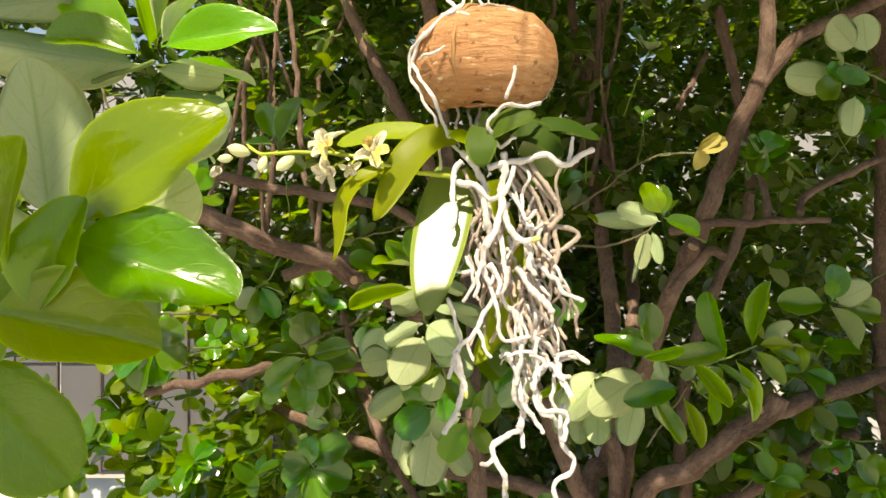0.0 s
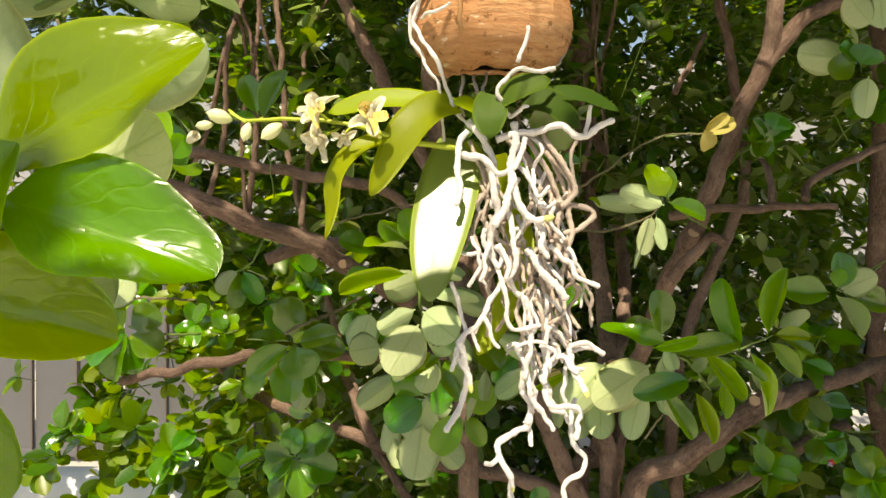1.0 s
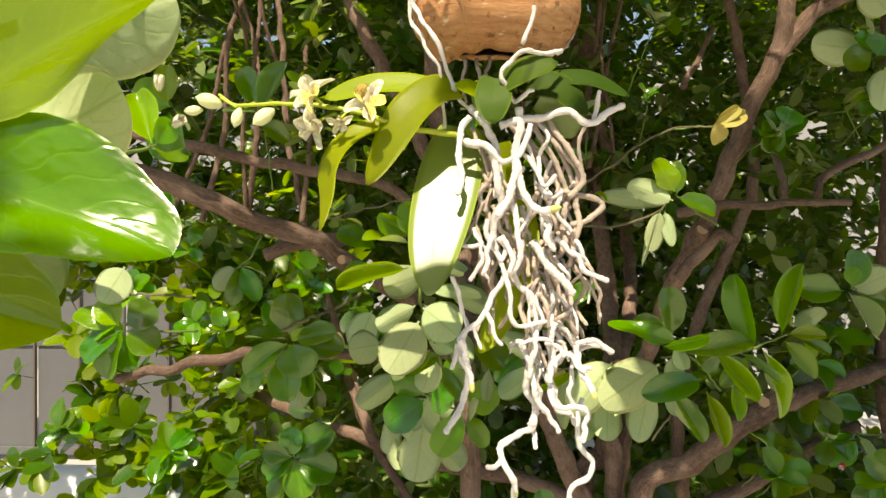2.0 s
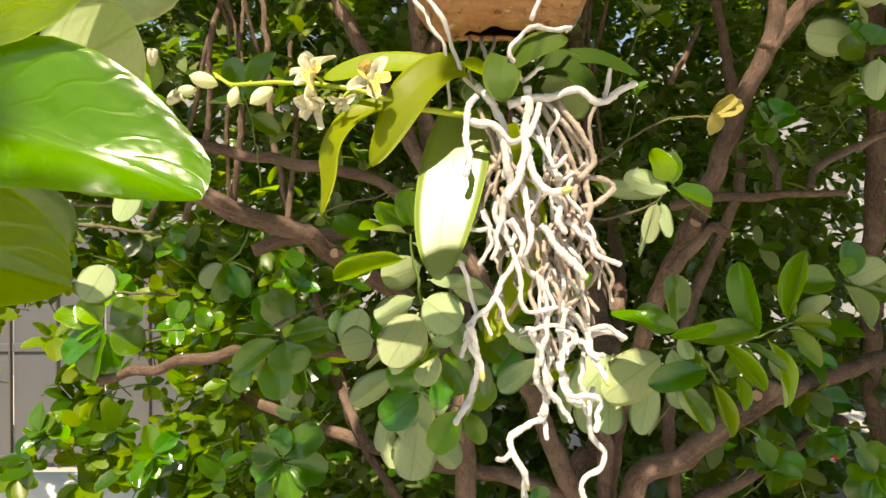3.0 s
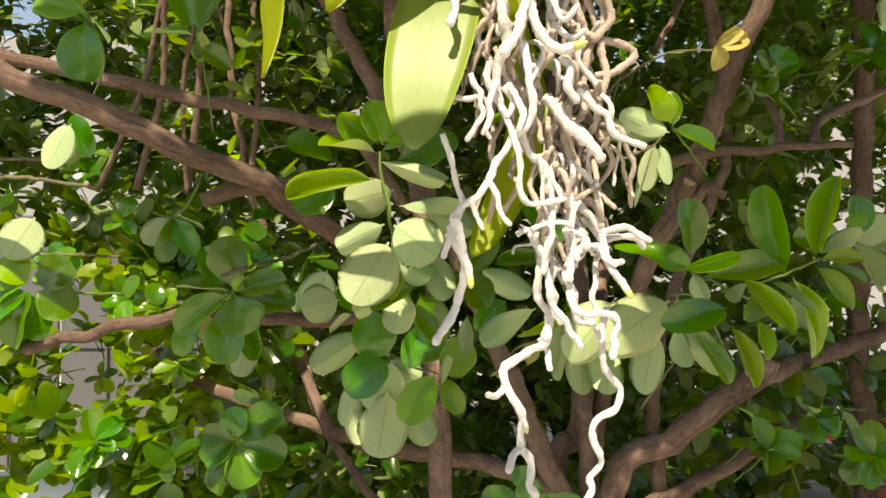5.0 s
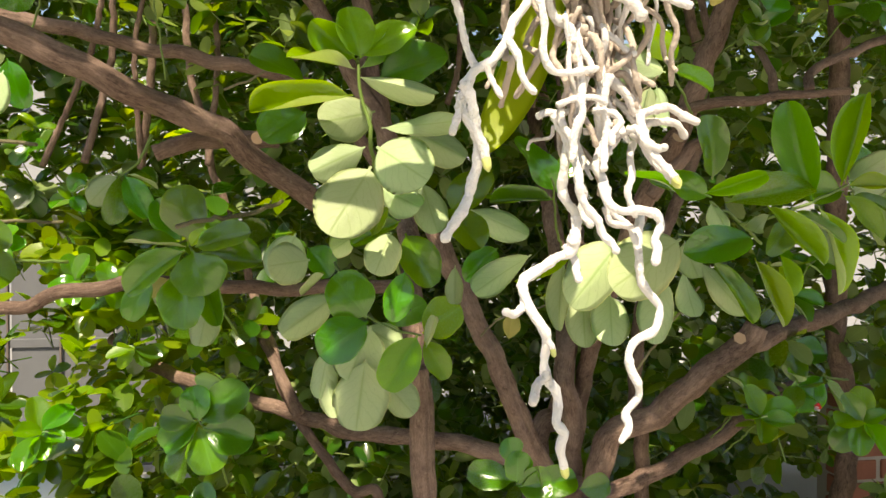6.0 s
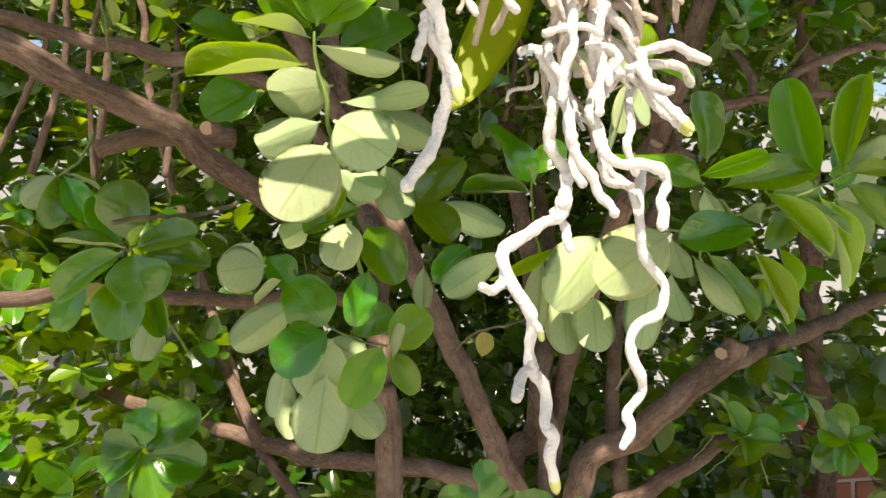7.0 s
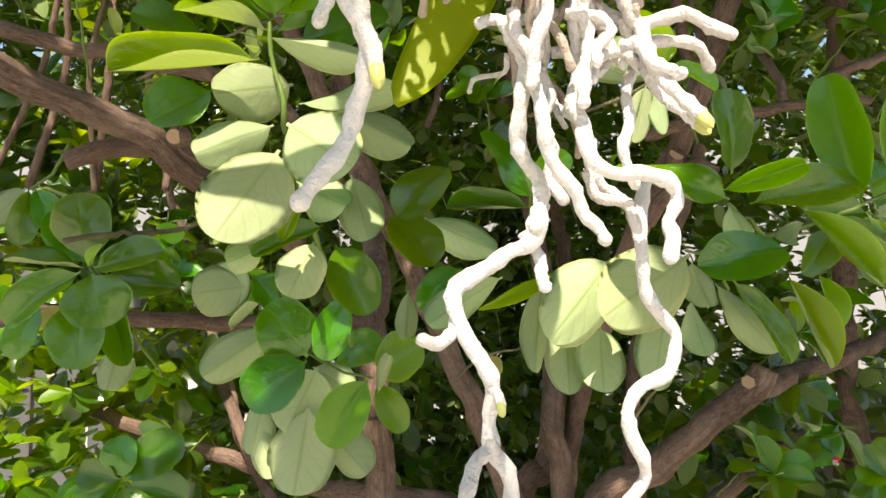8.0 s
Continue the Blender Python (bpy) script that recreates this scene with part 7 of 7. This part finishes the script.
root(orchid, [(0.0670, 0.4770, 1.4500), (0.0730, 0.4750, 1.4480), (0.0760, 0.4730, 1.4420), (0.0820, 0.4730, 1.4370), (0.0850, 0.4740, 1.4330), (0.0870, 0.4740, 1.4280)], 0.0014, ROOT_OLD, 94, 0.0008, 0.9, False)
root(orchid, [(0.0610, 0.4690, 1.4310), (0.0650, 0.4690, 1.4320), (0.0690, 0.4690, 1.4350), (0.0700, 0.4680, 1.4400)], 0.0013, ROOT, 95, 0.0008, 0.9, False)
root(orchid, [(0.0640, 0.4760, 1.4090), (0.0670, 0.4710, 1.4050)], 0.0013, ROOT, 96, 0.0008, 0.9, False)
root(orchid, [(0.0600, 0.4740, 1.4160), (0.0630, 0.4700, 1.4110), (0.0650, 0.4680, 1.4060)], 0.0010, ROOT_OLD, 97, 0.0008, 0.9, False)
root(orchid, [(0.0520, 0.4800, 1.4240), (0.0520, 0.4830, 1.4200), (0.0470, 0.4850, 1.4190), (0.0440, 0.4860, 1.4180), (0.0430, 0.4860, 1.4150)], 0.0008, ROOT, 98, 0.0006, 0.9, False)
root(orchid, [(0.0870, 0.4720, 1.3890), (0.0850, 0.4700, 1.3840), (0.0830, 0.4680, 1.3770), (0.0830, 0.4660, 1.3700), (0.0840, 0.4680, 1.3620), (0.0880, 0.4690, 1.3560), (0.0930, 0.4700, 1.3510), (0.0930, 0.4690, 1.3450), (0.0890, 0.4670, 1.3400), (0.0810, 0.4650, 1.3370), (0.0780, 0.4640, 1.3320), (0.0790, 0.4640, 1.3260), (0.0820, 0.4650, 1.3200), (0.0830, 0.4670, 1.3140), (0.0780, 0.4670, 1.3080), (0.0790, 0.4660, 1.3030), (0.0750, 0.4640, 1.2980)], 0.0018, ROOT, 99, 0.0008, 0.9, False)
root(orchid, [(0.0550, 0.4620, 1.3810), (0.0550, 0.4620, 1.3760), (0.0530, 0.4630, 1.3720), (0.0480, 0.4650, 1.3700), (0.0420, 0.4660, 1.3660), (0.0360, 0.4650, 1.3620), (0.0350, 0.4640, 1.3580), (0.0370, 0.4620, 1.3520), (0.0400, 0.4610, 1.3460), (0.0430, 0.4610, 1.3410), (0.0440, 0.4630, 1.3350), (0.0440, 0.4650, 1.3290), (0.0450, 0.4650, 1.3230), (0.0480, 0.4640, 1.3190), (0.0480, 0.4620, 1.3130), (0.0470, 0.4600, 1.3070), (0.0500, 0.4600, 1.3030), (0.0490, 0.4610, 1.2970), (0.0510, 0.4630, 1.2890)], 0.0021, ROOT, 100, 0.0008, 0.9, True)
root(orchid, [(0.0360, 0.4660, 1.3570), (0.0350, 0.4640, 1.3520), (0.0310, 0.4620, 1.3490), (0.0270, 0.4590, 1.3500)], 0.0017, ROOT, 101, 0.0006, 0.9, False)
root(orchid, [(0.0440, 0.4620, 1.3250), (0.0390, 0.4580, 1.3230), (0.0370, 0.4550, 1.3190), (0.0360, 0.4540, 1.3170)], 0.0019, ROOT, 102, 0.0006, 0.9, False)
root(orchid, [(0.0430, 0.4580, 1.3390), (0.0440, 0.4560, 1.3370), (0.0440, 0.4550, 1.3360)], 0.0013, ROOT, 103, 0.0004, 0.9, True)
root(orchid, [(0.0530, 0.4680, 1.3750), (0.0560, 0.4650, 1.3690), (0.0560, 0.4630, 1.3650), (0.0560, 0.4600, 1.3620)], 0.0016, ROOT, 104, 0.0006, 0.9, False)
root(orchid, [(0.0580, 0.4670, 1.3820), (0.0540, 0.4640, 1.3770), (0.0550, 0.4620, 1.3730)], 0.0016, ROOT, 105, 0.0006, 0.9, False)
tangle = random.Random(44)
for k in range(46):
    x, z = tangle.uniform(0.018, 0.078), tangle.uniform(1.50, 1.56)
    if k > 26:
        x, z = tangle.uniform(0.045, 0.080), tangle.uniform(1.45, 1.50)
    path, drift = [], tangle.uniform(-0.25, 0.35)
    for n in range(tangle.randint(4, 7)):
        path.append((x, 0.462 + tangle.uniform(-0.010, 0.014), z))
        x += 0.012 * drift + tangle.uniform(-0.006, 0.006)
        z -= tangle.uniform(0.008, 0.015)
    root(orchid, path, tangle.uniform(0.0010, 0.0016), ROOT if tangle.random() < 0.45 else ROOT_OLD, 120 + k, 0.0022, 0.8, False)
orchid_leaf(orchid, [(0.0102, 0.4860, 1.5595), (0.0024, 0.4680, 1.5291), (-0.0063, 0.4460, 1.4893), (-0.0102, 0.4240, 1.4576)], 0.0392, ORCHID_TOP, (-0.07, -0.86, 0.48), 1, broad, 0.02)
orchid_leaf(orchid, [(0.0080, 0.4760, 1.5830), (-0.0180, 0.4820, 1.5860), (-0.0480, 0.4860, 1.5860), (-0.0790, 0.4900, 1.5780)], 0.0165, ORCHID_OLD, (0, -0.85, 0.5), 2, strap, 0.05)
orchid_leaf(orchid, [(0.0060, 0.4680, 1.5790), (-0.0090, 0.4600, 1.5750), (-0.0240, 0.4520, 1.5620), (-0.0360, 0.4490, 1.5430), (-0.0480, 0.4500, 1.5200)], 0.0275, ORCHID_OLD, (-0.30, -0.85, 0.40), 3, broad, 0.1)
orchid_leaf(orchid, [(-0.0220, 0.4620, 1.5560), (-0.0440, 0.4580, 1.5540), (-0.0610, 0.4550, 1.5450), (-0.0710, 0.4550, 1.5300), (-0.0730, 0.4570, 1.5110), (-0.0770, 0.4600, 1.4920)], 0.0165, ORCHID_OLD, (-0.45, -0.75, 0.45), 4, narrow, 0.12)
orchid_leaf(orchid, [(0.0205, 0.4620, 1.5757), (0.0144, 0.4550, 1.5780), (0.0038, 0.4500, 1.5776)], 0.0127, ORCHID_OLD, (0, -0.9, 0.4), 5, broad)
orchid_leaf(orchid, [(0.0308, 0.4550, 1.5808), (0.0448, 0.4460, 1.5873), (0.0632, 0.4460, 1.5911)], 0.0188, ORCHID_SHADED, (0, -0.85, 0.5), 6, broad)
orchid_leaf(orchid, [(0.0285, 0.4550, 1.5839), (0.0256, 0.4460, 1.5692), (0.0261, 0.4440, 1.5551)], 0.0219, ORCHID_SHADED, (0, -0.95, 0.35), 7, broad)
orchid_leaf(orchid, [(0.0487, 0.4650, 1.5830), (0.0679, 0.4600, 1.5801), (0.0848, 0.4600, 1.5650)], 0.0232, ORCHID_SHADED, (0, -0.8, 0.6), 8, broad)
orchid_leaf(orchid, [(0.0613, 0.4700, 1.5879), (0.0872, 0.4680, 1.5887), (0.1125, 0.4700, 1.5778)], 0.0178, ORCHID_SHADED, (0, -0.7, 0.7), 9, broad)
orchid_leaf(orchid, [(0.0558, 0.4750, 1.5745), (0.0700, 0.4750, 1.5663), (0.0806, 0.4780, 1.5536)], 0.0228, ORCHID_TOP, (0, -0.8, -0.4), 10)
orchid_leaf(orchid, [(0.0370, 0.4880, 1.5510), (0.0480, 0.4940, 1.5090), (0.0520, 0.4980, 1.4830), (0.0460, 0.5000, 1.4550), (0.0350, 0.5000, 1.4310), (0.0240, 0.4960, 1.4130)], 0.0215, ORCHID_OLD, (-0.3, -0.9, 0.2), 11, strap, 0.05)
orchid_leaf(orchid, [(0.0150, 0.4800, 1.5588), (0.0211, 0.4800, 1.5422), (0.0265, 0.4820, 1.5237)], 0.0165, ORCHID_OLD, (-0.6, -0.6, 0.2), 12)
spike = flower_spike(orchid, [(0.0070, 0.4620, 1.5510), (-0.0070, 0.4600, 1.5520), (-0.0210, 0.4570, 1.5540), (-0.0340, 0.4550, 1.5570), (-0.0540, 0.4560, 1.5630), (-0.0740, 0.4580, 1.5660), (-0.0920, 0.4600, 1.5680), (-0.1150, 0.4630, 1.5680), (-0.1300, 0.4660, 1.5680), (-0.1390, 0.4680, 1.5740)], 0.0016)
flower(spike, (-0.0800, 0.4500, 1.5710), (-0.25, -0.75, 0.35), 0.0150, 0.4, 2)
flower(spike, (-0.0780, 0.4500, 1.5550), (-0.35, -0.7, -0.45), 0.0160, 1.2, 0)
flower(spike, (-0.0470, 0.4440, 1.5660), (0.15, -0.9, 0.2), 0.0155, 0.9, 1)
flower(spike, (-0.0640, 0.4520, 1.5570), (0.0, -0.6, -0.7), 0.0085, 2.0, 0)
bud(spike, (-0.1450, 0.4680, 1.5700), (-0.9, -0.2, 0.25), 0.0098)
bud(spike, (-0.1560, 0.4720, 1.5650), (-1, 0, -0.1), 0.0068)
bud(spike, (-0.1270, 0.4640, 1.5600), (-0.25, -0.1, -1), 0.0075)
bud(spike, (-0.1100, 0.4600, 1.5600), (-0.75, -0.3, -0.65), 0.0096)
link_mesh("bud_stalk", *tube([(-0.1380, 0.4660, 1.5720), (-0.1280, 0.4640, 1.5660)], 0.0007, 6, 0.003)[:2], SPIKE, spike)
link_mesh("bud_stalk", *tube([(-0.1230, 0.4660, 1.5660), (-0.1170, 0.4640, 1.5690)], 0.0007, 6, 0.003)[:2], SPIKE, spike)
link_mesh("bud_stalk", *tube([(-0.1010, 0.4660, 1.5680), (-0.0960, 0.4640, 1.5690)], 0.0007, 6, 0.003)[:2], SPIKE, spike)
adopt(orchid)

# ---- the ground, the street side and what shows through the gaps ----
def ground():
    bm = bmesh.new()
    bmesh.ops.create_grid(bm, x_segments=60, y_segments=60, size=1.0)
    for v in bm.verts:
        r = max(abs(v.co.x), abs(v.co.y))
        v.co.x, v.co.y = v.co.x * (4 + 396 * r**6), v.co.y * (4 + 396 * r**6)
        v.co.z = 0.03 * noise.noise(v.co * 1.7) if v.co.length < 4 else 0.0
    return tagged(part("ground", bm, EARTH, None), "brown earth with scattered dry litter", "ground", "", "structure")


ground()


def back_wall():
    bm = bmesh.new()
    box(bm, -9.0, 9.0, 7.0, 7.25, -0.1, 3.4, 0.02)
    return tagged(part("wall_back", bm, PLASTER, None), "pale plastered house wall beyond the shrub", "wall", "", "structure")


back_wall()


def paving():
    bm = bmesh.new()
    box(bm, -9.0, 9.0, 3.15, 6.98, -0.05, 0.06, 0.01)
    return tagged(part("pavement", bm, PAVING, None), "light concrete pavement beyond the shrub", "pavement", "", "structure")


paving()


def gate():
    """A grey sheet-metal gate with upright rusty bars and a cross rail."""
    thing = tagged(empty("gate", (-2.9, 4.2, 0.06)), "grey sheet-metal gate with rusty upright bars", "gate")
    for k in range(6):
        bm = bmesh.new()
        x = -4.1 + 0.55 * k
        box(bm, x + 0.01, x + 0.54, 4.20, 4.23, 0.08, 1.55, 0.004)
        part("panel", bm, GATE_GREY, thing)
    for k in range(13):
        bm = bmesh.new()
        x = -4.1 + 0.275 * k
        box(bm, x - 0.006, x + 0.006, 4.172, 4.185, 0.08, 1.57, 0.003)
        part("bar", bm, RUST, thing)
    for z in (0.12, 0.80, 1.50):
        bm = bmesh.new()
        box(bm, -4.12, -0.78, 4.186, 4.199, z - 0.025, z + 0.025, 0.003)
        part("rail", bm, GATE_GREY, thing)
    adopt(thing)


gate()


def white_stand_in():
    """A low white stand-in for an unidentified object, its rounded top rising gently along its length."""
    n = 40
    v, f = [], []
    for i in range(n + 1):
        u = i / n
        x, y = -3.4 + 2.70 * u, 2.62 - 0.30 * u * u
        z = 0.33 + 0.330 * (1 - (1 - u) ** 2)
        for k in range(9):
            w = math.pi * k / 8
            v.append((x, y - 0.10 * math.cos(w), z - 0.07 + 0.07 * math.sin(w)))
        v += [(x, y + 0.10, 0.0), (x, y - 0.10, 0.0)]
    for i in range(n):
        for k in range(11):
            a, b = i * 11 + k, i * 11 + (k + 1) % 11
            f.append((a, b, b + 11, a + 11))
    f += [tuple(range(11))[::-1], tuple(n * 11 + k for k in range(11))]
    return tagged(link_mesh("white_stand_in", v, f, WHITE_STAND_IN), "low white rounded stand-in for an unidentified object by the gate", "wall", "", "structure")


white_stand_in()


def house_wall():
    bm = bmesh.new()
    box(bm, -12.0, 12.0, -9.3, -9.05, -0.1, 3.0, 0.02)
    return tagged(part("wall_house", bm, PLASTER, None), "plain plastered house wall facing the shrub", "wall", "", "structure")


house_wall()


# out of view; added as a reflector for the shrub's front
def yard():
    bm = bmesh.new()
    box(bm, -12.0, 12.0, -9.04, 0.55, -0.05, 0.07, 0.01)
    return tagged(part("yard", bm, YARD_BOUNCE, None), "unseen light concrete yard in front of the shrub, added to bounce light", "pavement", "", "structure")


yard()


def brick_wall():
    """A low dark-red brick wall in the shade at the far end of the shrub."""
    bm = bmesh.new()
    box(bm, 1.502, 3.02, 2.036, 2.18, 0.0, 0.90, 0.0)
    wall = tagged(part("brick_wall", bm, MORTAR, None), "low dark-red brick wall in shade behind the shrub", "wall", "", "structure")
    one = bmesh.new()
    box(one, -0.105, 0.105, -0.05, 0.05, -0.03, 0.03, 0.005)
    me = bpy.data.meshes.new("brick")
    one.to_mesh(me)
    one.free()
    me.materials.append(BRICK)
    for r in range(13):
        for k in range(7):
            ob = new("brick", me)
            ob.location = (1.60 + 0.22 * k + (0.11 if r % 2 else 0.0), 2.08, 0.035 + 0.07 * r)
            ob.parent = wall
        if r % 2:
            ob = new("brick", me)
            ob.location, ob.scale = (1.54, 2.08, 0.035 + 0.07 * r), (0.46, 1, 1)
            ob.parent = wall


brick_wall()
